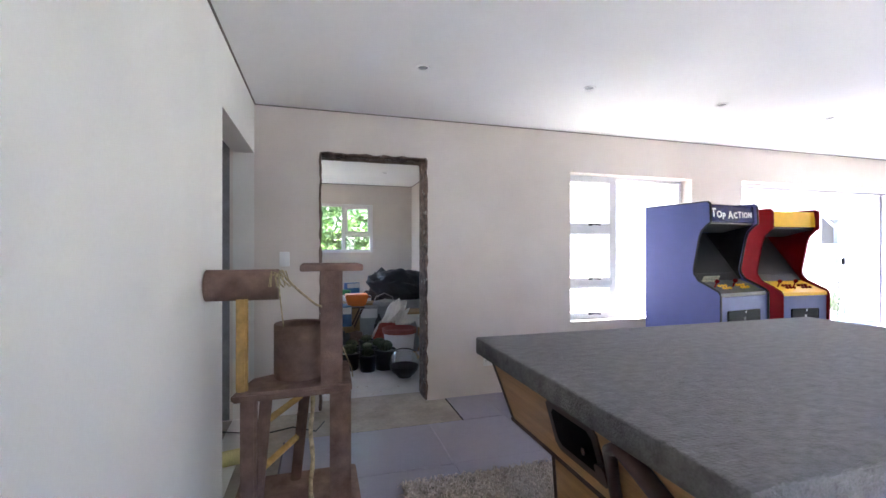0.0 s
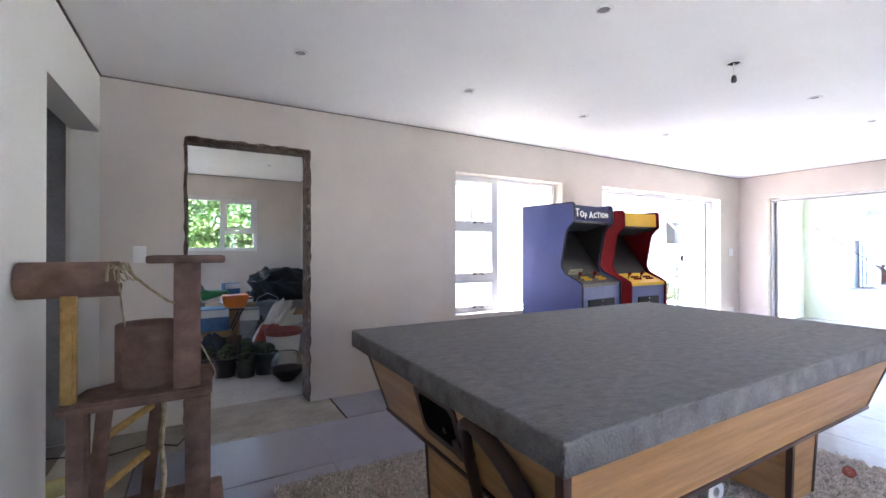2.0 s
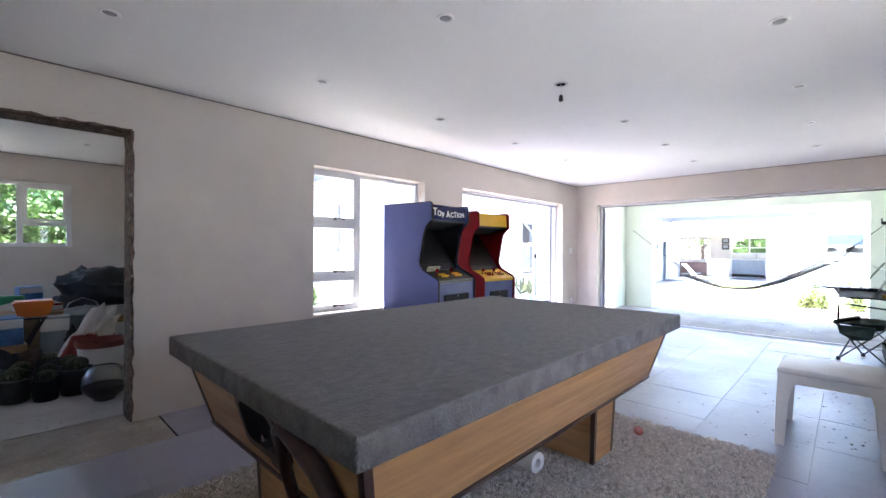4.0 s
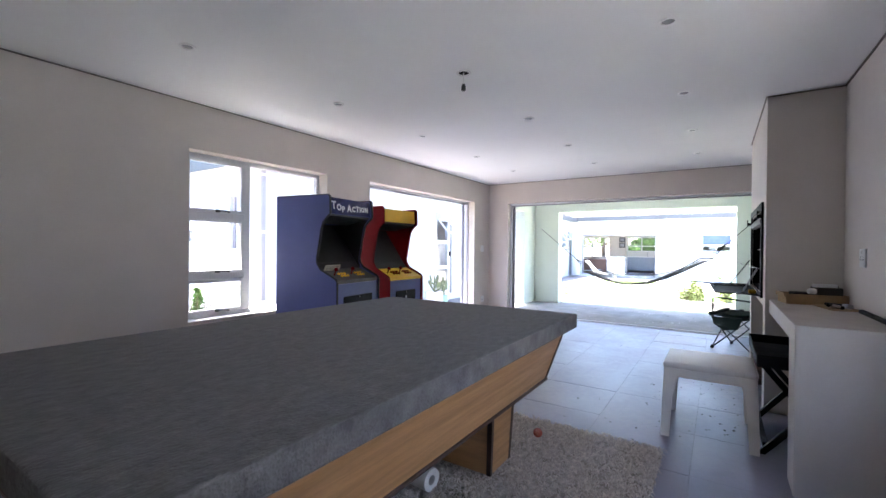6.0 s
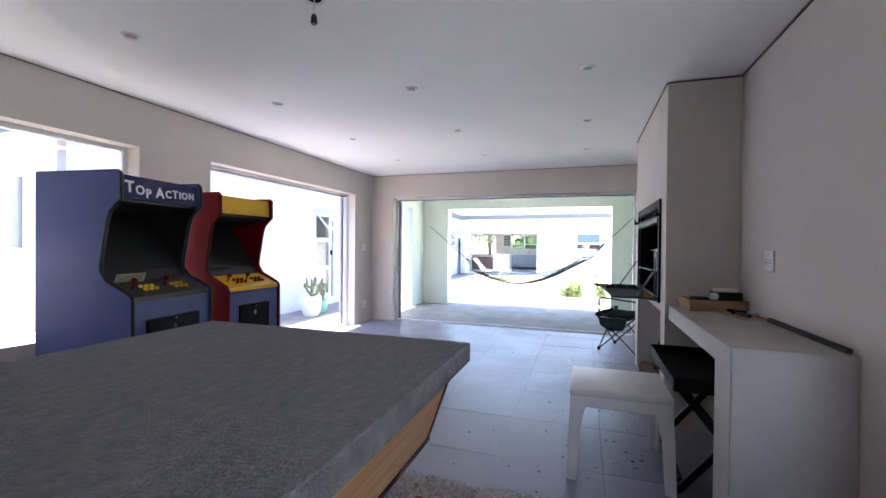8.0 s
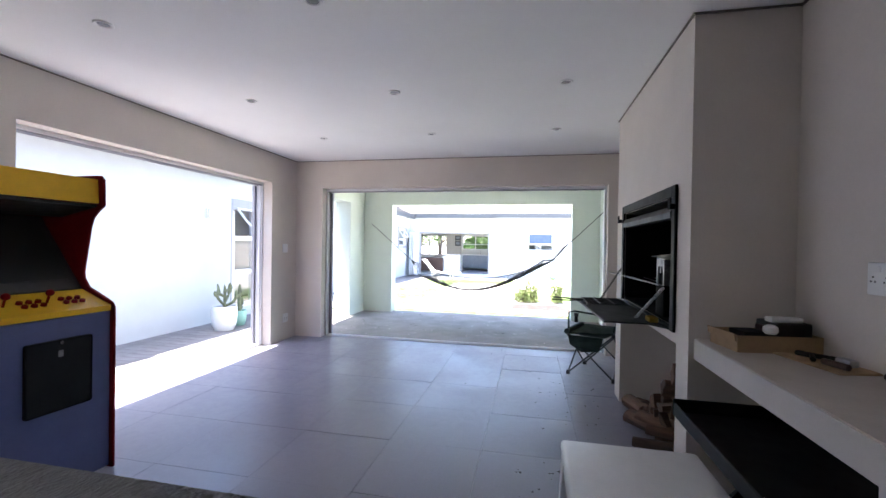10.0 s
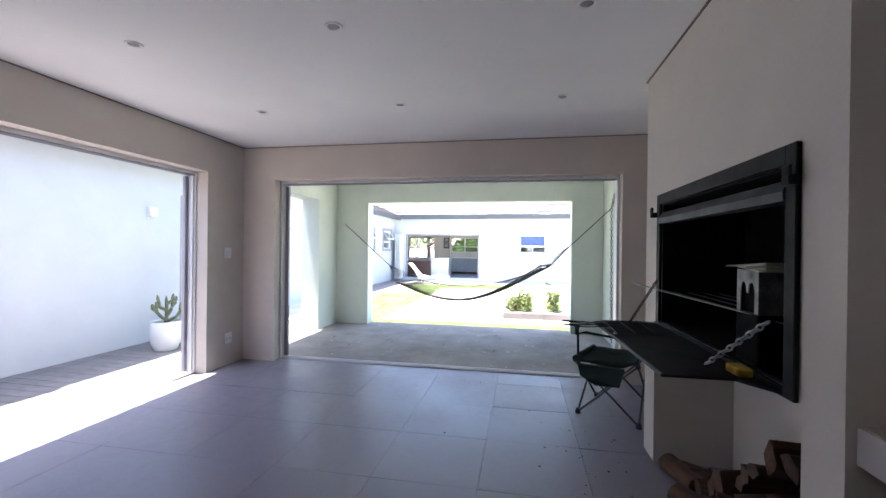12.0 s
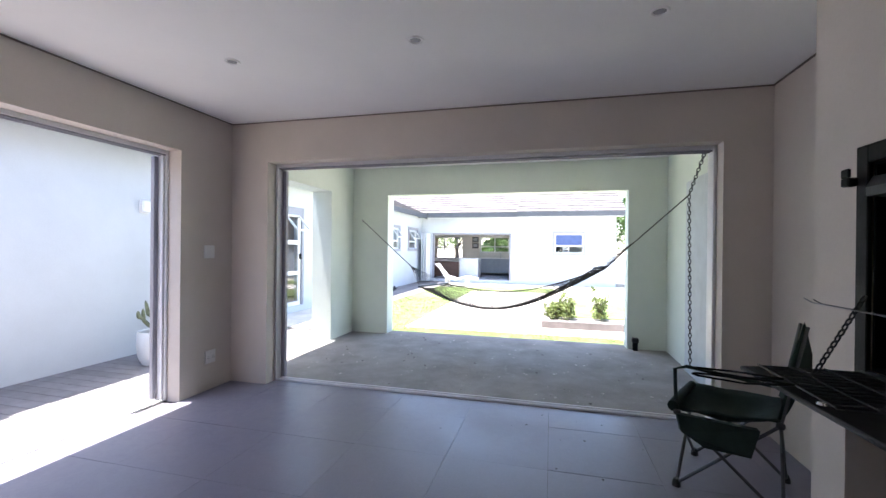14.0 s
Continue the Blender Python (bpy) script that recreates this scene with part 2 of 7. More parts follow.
M_SHRUB = material("pale_shrub_leaf", (0.24, 0.29, 0.10), 0.55, vary=0.3, scale=3, color2=(0.13, 0.17, 0.05))
M_PLANTER = material("grey_mauve_planter", (0.21, 0.185, 0.185), 0.85, vary=0.1, scale=4, bump=0.4)
M_COUNTER = material("counter_plaster", (0.52, 0.49, 0.465), 0.7, vary=0.04, scale=2.5, bump=0.1, bump_scale=80)
M_DARKST = material("dark_folded_steel", (0.035, 0.036, 0.04), 0.5, vary=0.2, scale=8, spec=0.3)
M_TIN = material("sooty_tin", (0.20, 0.20, 0.20), 0.5, metal=0.5, vary=0.3, scale=14, spots=0.8, spot_scale=9, spot_color=(0.03, 0.03, 0.03))
M_RIM = material("downlight_rim_white", (0.93, 0.93, 0.93), 0.4, vary=0.01)
M_FIBRE = material("rug_fibre", (0.74, 0.665, 0.595), 1.0, vary=0.22, scale=40, color2=(0.39, 0.335, 0.29), spec=0.05)
M_CEMENT = material("bare_grey_cement", (0.23, 0.23, 0.24), 0.9, vary=0.15, scale=4, bump=0.4, bump_scale=50)
M_FELT.node_tree.nodes["Principled BSDF"].inputs["Sheen Weight"].default_value = 0.12

# ---- building tools ----
def add_box(bm, x0, y0, z0, x1, y1, z1, bevel=0.0, seg=1, m=None):
    x0, x1, y0, y1, z0, z1 = min(x0, x1), max(x0, x1), min(y0, y1), max(y0, y1), min(z0, z1), max(z0, z1)
    v = [bm.verts.new(p) for p in ((x0, y0, z0), (x1, y0, z0), (x1, y1, z0), (x0, y1, z0),
                                   (x0, y0, z1), (x1, y0, z1), (x1, y1, z1), (x0, y1, z1))]
    f = [bm.faces.new([v[i] for i in q]) for q in ((3, 2, 1, 0), (4, 5, 6, 7), (0, 1, 5, 4), (1, 2, 6, 5), (2, 3, 7, 6), (3, 0, 4, 7))]
    if bevel:
        edges = list({e for q in f for e in q.edges})
        res = bmesh.ops.bevel(bm, geom=edges, offset=bevel, segments=seg, profile=0.5, affect='EDGES')
        v = list({w for q in res["faces"] for w in q.verts} | {w for w in v if w.is_valid})
    if m is not None:
        bmesh.ops.transform(bm, matrix=m, verts=[w for w in v if w.is_valid])
    return v


def add_prism(bm, profile, a0, a1, axis="x"):
    """A closed outline, pulled from a0 to a1 along an axis. The outline's pairs are (y, z), (x, z) or (x, y)."""
    def at(p, a):
        return {"x": (a, p[0], p[1]), "y": (p[0], a, p[1]), "z": (p[0], p[1], a)}[axis]
    A = [bm.verts.new(at(p, a0)) for p in profile]
    B = [bm.verts.new(at(p, a1)) for p in profile]
    n = len(profile)
    bm.faces.new(A[::-1])
    bm.faces.new(B)
    for i in range(n):
        bm.faces.new((A[i], A[(i + 1) % n], B[(i + 1) % n], B[i]))
    return A + B


def add_cone(bm, p0, p1, r0, r1=None, seg=12, caps=True):
    p0, p1 = Vector(p0), Vector(p1)
    r1 = r0 if r1 is None else r1
    q = (p1 - p0).to_track_quat('Z', 'Y')
    rings = []
    for p, r in ((p0, r0), (p1, r1)):
        rings.append([bm.verts.new(p + q @ Vector((r * math.cos(2 * math.pi * i / seg), r * math.sin(2 * math.pi * i / seg), 0)))
                      for i in range(seg)])
    for i in range(seg):
        bm.faces.new((rings[0][i], rings[0][(i + 1) % seg], rings[1][(i + 1) % seg], rings[1][i]))
    if caps:
        bm.faces.new(rings[0][::-1])
        bm.faces.new(rings[1])
    return rings[0] + rings[1]


def add_lathe(bm, profile, seg=24, centre=(0, 0, 0)):
    """Turns an outline of (radius, height) round z."""
    cx, cy, cz = centre
    rings = []
    for r, z in profile:
        if r < 1e-5:
            rings.append([bm.verts.new((cx, cy, cz + z))])
        else:
            rings.append([bm.verts.new((cx + r * math.cos(2 * math.pi * i / seg), cy + r * math.sin(2 * math.pi * i / seg), cz + z)) for i in range(seg)])
    for a, b in zip(rings, rings[1:]):
        for i in range(seg):
            j = (i + 1) % seg
            if len(a) == 1 and len(b) == 1:
                continue
            if len(a) == 1:
                bm.faces.new((a[0], b[j], b[i]))
            elif len(b) == 1:
                bm.faces.new((a[i], a[j], b[0]))
            else:
                bm.faces.new((a[i], a[j], b[j], b[i]))


def add_tube(bm, pts, r, seg=8):
    """A round bar along a line of points."""
    pts = [Vector(p) for p in pts]
    rings = []
    up = Vector((0, 0, 1))
    for i, p in enumerate(pts):
        d = (pts[min(i + 1, len(pts) - 1)] - pts[max(i - 1, 0)]).normalized()
        side = d.cross(up if abs(d.z) < 0.95 else Vector((1, 0, 0))).normalized()
        top = side.cross(d)
        rad = r[i] if isinstance(r, (list, tuple)) else r
        rings.append([bm.verts.new(p + side * (rad * math.cos(2 * math.pi * k / seg)) + top * (rad * math.sin(2 * math.pi * k / seg))) for k in range(seg)])
    for a, b in zip(rings, rings[1:]):
        for k in range(seg):
            bm.faces.new((a[k], a[(k + 1) % seg], b[(k + 1) % seg], b[k]))
    bm.faces.new(rings[0][::-1])
    bm.faces.new(rings[-1])


def finish(name, bm, mat, smooth=False):
    bmesh.ops.recalc_face_normals(bm, faces=bm.faces)
    me = bpy.data.meshes.new(name)
    bm.to_mesh(me)
    bm.free()
    for m in (mat if isinstance(mat, (list, tuple)) else [mat]):
        me.materials.append(m)
    if smooth:
        me.polygons.foreach_set("use_smooth", [True] * len(me.polygons))
        me.set_sharp_from_angle(angle=radians(40))
    return new(name, me)


def part(name, bm, mat, parent=None, label="", smooth=False):
    ob = finish(name, bm, mat, smooth)
    ob.parent = parent
    return tagged(ob, label)


def thing(name, at, label, category, group="", rz=0.0):
    e = new(name)
    e.empty_display_size = 0.1
    e.matrix_world = pose(*at, 0, 0, rz)
    return tagged(e, label, category, group)


def structure(name, bm, mat, label, category="", smooth=False):
    return tagged(finish(name, bm, mat, smooth), label, category or name.split("_")[0], kind="structure")


def wall_boxes(bm, axis, at0, at1, u0, u1, z0, z1, holes):
    """A wall with real openings: holes are (u0, u1, z0, z1) along the wall, in order."""
    def b(a, c, d, e):
        if c - a < 1e-4 or e - d < 1e-4:
            return
        if axis == "x":
            add_box(bm, a, at0, d, c, at1, e)
        else:
            add_box(bm, at0, a, d, at1, c, e)
    u = u0
    for h0, h1, k0, k1 in holes:
        b(u, h0, z0, z1)
        b(h0, h1, z0, k0)
        b(h0, h1, k1, z1)
        u = h1
    b(u, u1, z0, z1)

# ---- the plan, in metres ----
H = 2.422                       # ceiling
XW, XE, YS, YN = -0.2, 8.012, -0.462, 3.943
TN = 0.25                       # outer wall thickness
YNO, XEO, YSO = YN + TN, XE + TN, YS - TN
DOOR1 = (0.29, 1.168, 2.072)     # raw opening to the store room
WIN1 = (2.586, 4.05, 0.60, 2.037)
DOOR2 = (4.735, 7.443, 2.05)
SLIDE = (-0.158, 3.557, 2.052)  # along y
SWIN = (1.2, 3.345, 0.55, 2.0)
CY = -0.015                     # front of the fireplace block
FX0, FX1 = 4.897, 6.66         # its ends
DECK_Z, PATIO_Z = -0.17, -0.085
PX, PY, PS = 10.9, 4.12, -0.50   # inner faces of the patio's walls
WING_Y, FAR_X = 6.33, 21.7

bm = bmesh.new()
wall_boxes(bm, "x", YN, YNO, -1.6, XEO, -0.3, 2.75, [(DOOR1[0], DOOR1[1], -0.02, DOOR1[2]), WIN1, (DOOR2[0], DOOR2[1], -0.02, DOOR2[2])])
structure("wall_north", bm, M_WALL, "beige painted plaster wall with window and doorway openings")
bm = bmesh.new()
wall_boxes(bm, "y", XE, XEO, YSO, YN - 0.001, -0.3, 2.75, [(SLIDE[0], SLIDE[1], -0.02, SLIDE[2])])
structure("wall_east", bm, M_WALL, "beige painted plaster wall round the wide sliding door")
bm = bmesh.new()
wall_boxes(bm, "x", YSO, YS, XW - 0.15, XE - 0.001, -0.3, 2.75, [SWIN])
structure("wall_south", bm, M_WALL, "beige painted plaster wall behind the fireplace and counter")
bm = bmesh.new()
wall_boxes(bm, "y", XW - 0.15, XW, YS + 0.001, YN - 0.001, -0.3, 2.75, [(2.83, YN - 0.0012, 0.0, 2.04)])
structure("wall_west", bm, M_WALL_W, "pale grey-white plaster wall with a passage opening")
bm = bmesh.new()
add_box(bm, XW - 0.15, YS - 0.01, H, XE + 0.01, YN + 0.01, H + 0.06)
structure("ceiling", bm, M_CEIL, "smooth white flat ceiling with recessed downlights")

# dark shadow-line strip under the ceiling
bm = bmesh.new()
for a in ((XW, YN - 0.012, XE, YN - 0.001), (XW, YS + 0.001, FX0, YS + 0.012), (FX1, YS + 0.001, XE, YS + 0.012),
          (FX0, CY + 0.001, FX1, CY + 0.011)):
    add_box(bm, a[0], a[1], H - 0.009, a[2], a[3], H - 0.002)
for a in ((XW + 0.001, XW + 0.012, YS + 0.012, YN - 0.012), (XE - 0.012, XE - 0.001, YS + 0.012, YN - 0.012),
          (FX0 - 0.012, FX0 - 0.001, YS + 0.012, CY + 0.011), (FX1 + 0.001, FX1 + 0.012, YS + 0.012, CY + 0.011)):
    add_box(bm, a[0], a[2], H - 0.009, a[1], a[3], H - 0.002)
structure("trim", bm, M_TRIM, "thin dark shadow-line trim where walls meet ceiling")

# passage behind the west opening
bm = bmesh.new()
wall_boxes(bm, "y", -1.75, -1.6, 2.0, YNO, -0.3, 2.75, [])
wall_boxes(bm, "x", 2.0, 2.15, -1.6, XW - 0.151, -0.3, 2.75, [])
structure("wall_passage", bm, M_WALL, "plain plaster walls of the dim passage")
bm = bmesh.new()
add_box(bm, -1.598, YN - 0.006, 0.0, -0.372, YN - 0.002, 2.299)
structure("wall_passage_plaster", bm, M_CEMENT, "bare grey cement plaster in the passage", "wall")
bm = bmesh.new()
add_box(bm, -1.6, 2.15, 2.30, XW - 0.151, YN - 0.001, 2.36)
structure("ceiling_passage", bm, M_CEIL, "plain white ceiling of the passage", "ceiling")

# store room to the north
NX0, NX1, NY1 = -1.6, 1.87, 7.85
NWIN = (-1.3, 1.18, 1.245, 2.085)
bm = bmesh.new()
wall_boxes(bm, "x", NY1, NY1 + 0.25, NX0 - 0.2, NX1 + 0.25, -0.3, 2.75, [NWIN])
structure("wall_store_north", bm, M_WALL, "beige plaster end wall of the store room", "wall")
bm = bmesh.new()
wall_boxes(bm, "y", NX1, NX1 + 0.25, YNO + 0.001, NY1 - 0.001, -0.3, 2.75, [])
# the west side's opening is added out of view to let more daylight in
wall_boxes(bm, "y", NX0 - 0.2, NX0, YNO + 0.001, NY1 - 0.001, -0.3, 2.75, [(5.6, 6.6, 1.5, 2.05)])
structure("wall_store_sides", bm, M_WALL, "beige plaster side walls of the store room", "wall")
bm = bmesh.new()
add_box(bm, NX0, YNO + 0.002, H, NX1, NY1 - 0.002, H + 0.06)
structure("ceiling_store", bm, M_CEIL, "white ceiling of the store room", "ceiling")
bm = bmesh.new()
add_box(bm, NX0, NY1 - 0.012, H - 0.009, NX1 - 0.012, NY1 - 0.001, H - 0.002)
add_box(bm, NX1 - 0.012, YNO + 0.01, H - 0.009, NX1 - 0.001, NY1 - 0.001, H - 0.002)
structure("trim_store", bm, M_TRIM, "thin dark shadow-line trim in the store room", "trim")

# floors: slab, screed and store-room concrete
bm = bmesh.new()
add_box(bm, -1.6, YS - 0.24, -0.25, XEO - 0.02, YNO - 0.02, -0.012)
structure("floor", bm, M_GROUT, "grey porcelain tiled floor with fine grout lines")
bm = bmesh.new()
add_box(bm, -1.59, 3.455, -0.011, 1.333, YNO - 0.02, -0.006)
add_box(bm, -1.59, 2.16, -0.011, XW + 0.25, 3.455, -0.0065)
structure("floor_screed", bm, M_SCREED, "bare rough screed strip where tiles are missing", "floor")
bm = bmesh.new()
add_box(bm, NX0, YNO - 0.02, -0.25, NX1, NY1, -0.004)
structure("floor_store", bm, M_STOREF, "bare pale concrete floor of the store room", "floor")

# black strips along the tile edge: its shadow line painted as a dark gap
bm = bmesh.new()
add_box(bm, XW + 0.27, 3.446, -0.0105, 1.336, 3.4535, -0.002)
add_box(bm, 1.3335, 3.4535, -0.0105, 1.3415, YN - 0.003, -0.002)
structure("floor_edge", bm, M_SOOT_SHADE, "dark gap at the screed with the tile edge's shadow put in as black", "floor")

# fireplace block and counter: plastered masonry
bm = bmesh.new()
add_box(bm, FX0, YS + 0.001, 0, FX0 + 0.17, CY, 0.86)
add_box(bm, FX1 - 0.20, YS + 0.001, 0, FX1, CY, 0.86)
add_box(bm, FX0 + 0.17, YS + 0.001, 0.80, FX1 - 0.20, CY, 0.86)
add_box(bm, FX0, YS + 0.001, 0.86, 5.118, CY, 1.625)
add_box(bm, 6.348, YS + 0.001, 0.86, FX1, CY, 1.625)
add_box(bm, FX0, YS + 0.001, 1.625, FX1, CY, H - 0.001)
structure("wall_fireplace", bm, M_WALL, "beige plastered masonry fireplace block with a log niche", "fireplace")

# patio
bm = bmesh.new()
wall_boxes(bm, "y", PX, PX + 0.25, PS - 0.25, PY + 0.25, -0.3, 2.85, [(-0.01, 3.525, PATIO_Z - 0.012, 2.10)])
structure("wall_patio_east", bm, M_GREEN, "pale green plaster wall with a wide garden opening", "wall")
bm = bmesh.new()
wall_boxes(bm, "x", PY, PY + 0.31, XEO + 0.001, PX - 0.001, -0.3, 2.85, [(8.48, 10.2, PATIO_Z - 0.012, 2.085)])
structure("wall_patio_north", bm, M_GREEN, "pale green plaster wall with an opening to the deck", "wall")
bm = bmesh.new()
wall_boxes(bm, "x", PS - 0.25, PS, XEO + 0.001, PX - 0.001, -0.3, 2.85, [])
structure("wall_patio_south", bm, M_GREEN, "pale green plaster patio wall", "wall")
bm = bmesh.new()
add_box(bm, XEO + 0.001, PS, 2.535, PX, PY, 2.60)
structure("ceiling_patio", bm, M_CEIL, "white patio ceiling", "ceiling")
bm = bmesh.new()
add_box(bm, XEO - 0.02, PS, -0.3, PX + 0.25, PY + 0.31, PATIO_Z)
structure("floor_patio", bm, M_CONC, "bare grey concrete patio floor with scattered dirt", "floor")
bm = bmesh.new()
add_box(bm, -2.0, YSO, 2.75, PX + 0.25, YNO, 2.85)
add_box(bm, XEO, YNO, 2.85, PX + 0.25, PY + 0.31, 2.90)
add_box(bm, -2.2, YNO, 2.75, 2.12, 8.1, 2.85)
structure("roof", bm, M_ROOF, "flat roof over the rooms")

# ground
bm = bmesh.new()
add_box(bm, -400, -400, -0.6, 400, 400, -0.26)
structure("ground", bm, M_SOIL, "open ground reaching to the horizon")
bm = bmesh.new()
add_box(bm, PX + 0.251, -9, -0.3, FAR_X, WING_Y, -0.13)
structure("pavement", bm, M_GRAVEL, "pale sandy courtyard paving in full sun")

# added wall behind the house, out of view: it dims the south window's light
bm = bmesh.new()
add_box(bm, -9.0, -2.35, -0.3, 11.2, -2.2, 2.4)
structure("wall_garden", bm, M_EXT, "added unseen plaster wall that cuts light to the south window", "wall")

# wing of the house along the deck, and the far house front
bm = bmesh.new()
wall_boxes(bm, "x", WING_Y, WING_Y + 0.25, 4.87, FAR_X, -0.3, 2.56, [(9.70, 10.56, 0.0, 2.12), (12.1, 12.95, 0.0, 2.12), (18.32, 19.01, 1.235, 1.985), (20.03, 21.08, 1.235, 1.985)])
structure("wall_wing", bm, M_EXT, "white plaster outside wall of the house wing", "wall")
bm = bmesh.new()
wall_boxes(bm, "y", FAR_X, FAR_X + 0.25, -1.35, WING_Y + 0.25, -0.3, 2.55, [(-0.18, 0.90, 1.12, 1.89), (2.575, 5.865, 0.0, 1.905)])
structure("wall_far", bm, M_EXT, "white plaster far front of the house", "wall")

# ---- windows, doors and their frames ----
def pane(name, bm, parent):
    ob = part(name, bm, M_GLASS, parent)
    ob.visible_shadow = False
    return ob


def bar_box(x0, y0, z0, x1, y1, z1, name, mat, parent, bevel=0.004, label=""):
    bm = bmesh.new()
    add_box(bm, x0, y0, z0, x1, y1, z1, bevel)
    return part(name, bm, mat, parent, label)


def setting(name, label, category):
    return tagged(new(name), label, category, kind="structure")


# window beside the arcade machines: two hung casements and a vent below, and one tall fixed light
w = setting("window_1", "white aluminium window with three casements and a tall fixed light", "window")
FY0, FY1 = 4.075, 4.135
x0, x1, z0, z1 = WIN1
mx = 3.183
for a in ((x0, z0, x0 + 0.038, z1), (x1 - 0.038, z0, x1, z1), (mx - 0.03, z0 + 0.038, mx + 0.03, z1 - 0.038)):
    bar_box(a[0], FY0, a[1], a[2], FY1, a[3], "window_frame", M_ALU, w)
for a in ((x0 + 0.038, z0, x1 - 0.038, z0 + 0.038), (x0 + 0.038, z1 - 0.038, x1 - 0.038, z1)):
    bar_box(a[0], FY0, a[1], a[2], FY1, a[3], "window_frame", M_ALU, w)
for z in (1.504, 0.962):
    bar_box(x0 + 0.038, FY0, z - 0.026, mx - 0.03, FY1, z + 0.026, "transom", M_ALU, w)
for k0, k1 in ((z0 + 0.038, 0.936), (0.988, 1.478), (1.530, z1 - 0.038)):
    bm = bmesh.new()
    a0, a1 = x0 + 0.0382, mx - 0.032
    for q in ((a0, k0, a0 + 0.03, k1), (a1 - 0.03, k0, a1, k1), (a0 + 0.03, k0, a1 - 0.03, k0 + 0.03), (a0 + 0.03, k1 - 0.03, a1 - 0.03, k1)):
        add_box(bm, q[0], FY0 - 0.012, q[1], q[2], FY0 + 0.03, q[3], 0.003)
    sash = part("casement", bm, M_ALU, w)
    bm = bmesh.new()
    add_box(bm, a0 + 0.03, FY0 + 0.005, k0 + 0.03, a1 - 0.03, FY0 + 0.011, k1 - 0.03)
    pane("pane", bm, sash)
    bm = bmesh.new()
    c = (a0 + a1) / 2
    add_box(bm, c - 0.02, FY0 - 0.03, k0 + 0.004, c + 0.02, FY0 - 0.012, k0 + 0.03, 0.004)
    add_tube(bm, [(c, FY0 - 0.03, k0 + 0.017), (c + 0.03, FY0 - 0.045, k0 + 0.02), (c + 0.10, FY0 - 0.045, k0 + 0.012)], 0.007)
    part("handle", bm, M_BLACK, sash, "black casement handle", True)
bm = bmesh.new()
add_box(bm, mx + 0.03, FY0 + 0.03, z0 + 0.038, x1 - 0.038, FY0 + 0.036, z1 - 0.038)
pane("pane", bm, w)
bar_box(x0 - 0.0, YN + 0.004, z0 - 0.028, x1, FY0 - 0.002, z0 - 0.002 + 0.004, "window_sill", M_WHITEP, w, 0.003)

# south window near the walk's start
w = setting("window_2", "white aluminium window in a deep plastered reveal", "window")
x0, x1, z0, z1 = SWIN
y0, y1 = YSO + 0.05, YSO + 0.11
for a in ((x0, z0, x0 + 0.05, z1), (x1 - 0.05, z0, x1, z1), (2.25, z0 + 0.05, 2.31, z1 - 0.05)):
    bar_box(a[0], y0, a[1], a[2], y1, a[3], "window_frame", M_ALU, w)
for a in ((x0 + 0.05, z0, x1 - 0.05, z0 + 0.05), (x0 + 0.05, z1 - 0.05, x1 - 0.05, z1)):
    bar_box(a[0], y0, a[1], a[2], y1, a[3], "window_frame", M_ALU, w)
for a, b in ((x0 + 0.05, 2.25), (2.31, x1 - 0.05)):
    bm = bmesh.new()
    add_box(bm, a, y0 + 0.03, z0 + 0.05, b, y0 + 0.036, z1 - 0.05)
    pane("pane", bm, w)

# store-room window
w = setting("window_3", "white aluminium window with green trees outside", "window")
x0, x1, z0, z1 = NWIN
y0, y1 = NY1 + 0.06, NY1 + 0.12
mx = 0.68
for a in ((x0, z0, x0 + 0.05, z1), (x1 - 0.05, z0, x1, z1), (mx - 0.03, z0 + 0.05, mx + 0.03, z1 - 0.05), (-0.31, z0 + 0.05, -0.25, z1 - 0.05)):
    bar_box(a[0], y0, a[1], a[2], y1, a[3], "window_frame", M_WHITEP, w)
for a in ((x0 + 0.05, z0, x1 - 0.05, z0 + 0.05), (x0 + 0.05, z1 - 0.05, x1 - 0.05, z1)):
    bar_box(a[0], y0, a[1], a[2], y1, a[3], "window_frame", M_WHITEP, w)
bar_box(mx + 0.03, y0, 1.52, x1 - 0.05, y1, 1.57, "transom", M_WHITEP, w)
bm = bmesh.new()
for q in ((mx + 0.032, 1.575, mx + 0.067, z1 - 0.052), (x1 - 0.087, 1.575, x1 - 0.052, z1 - 0.052),
          (mx + 0.067, 1.575, x1 - 0.087, 1.61), (mx + 0.067, z1 - 0.087, x1 - 0.087, z1 - 0.052)):
    add_box(bm, q[0], y0 - 0.01, q[1], q[2], y0 + 0.03, q[3])
part("casement", bm, M_WHITEP, w)
for a, b, k0, k1 in ((x0 + 0.05, -0.31, z0 + 0.05, z1 - 0.05), (-0.25, mx - 0.03, z0 + 0.05, z1 - 0.05), (mx + 0.03, x1 - 0.05, z0 + 0.05, 1.52), (mx + 0.03, x1 - 0.05, 1.57, z1 - 0.05)):
    bm = bmesh.new()
    add_box(bm, a, y0 + 0.035, k0, b, y0 + 0.041, k1)
    pane("pane", bm, w)
bar_box(x0, NY1 + 0.003, z0 - 0.02, x1, y0 - 0.002, z0 + 0.003, "window_sill", M_WHITEP, w)

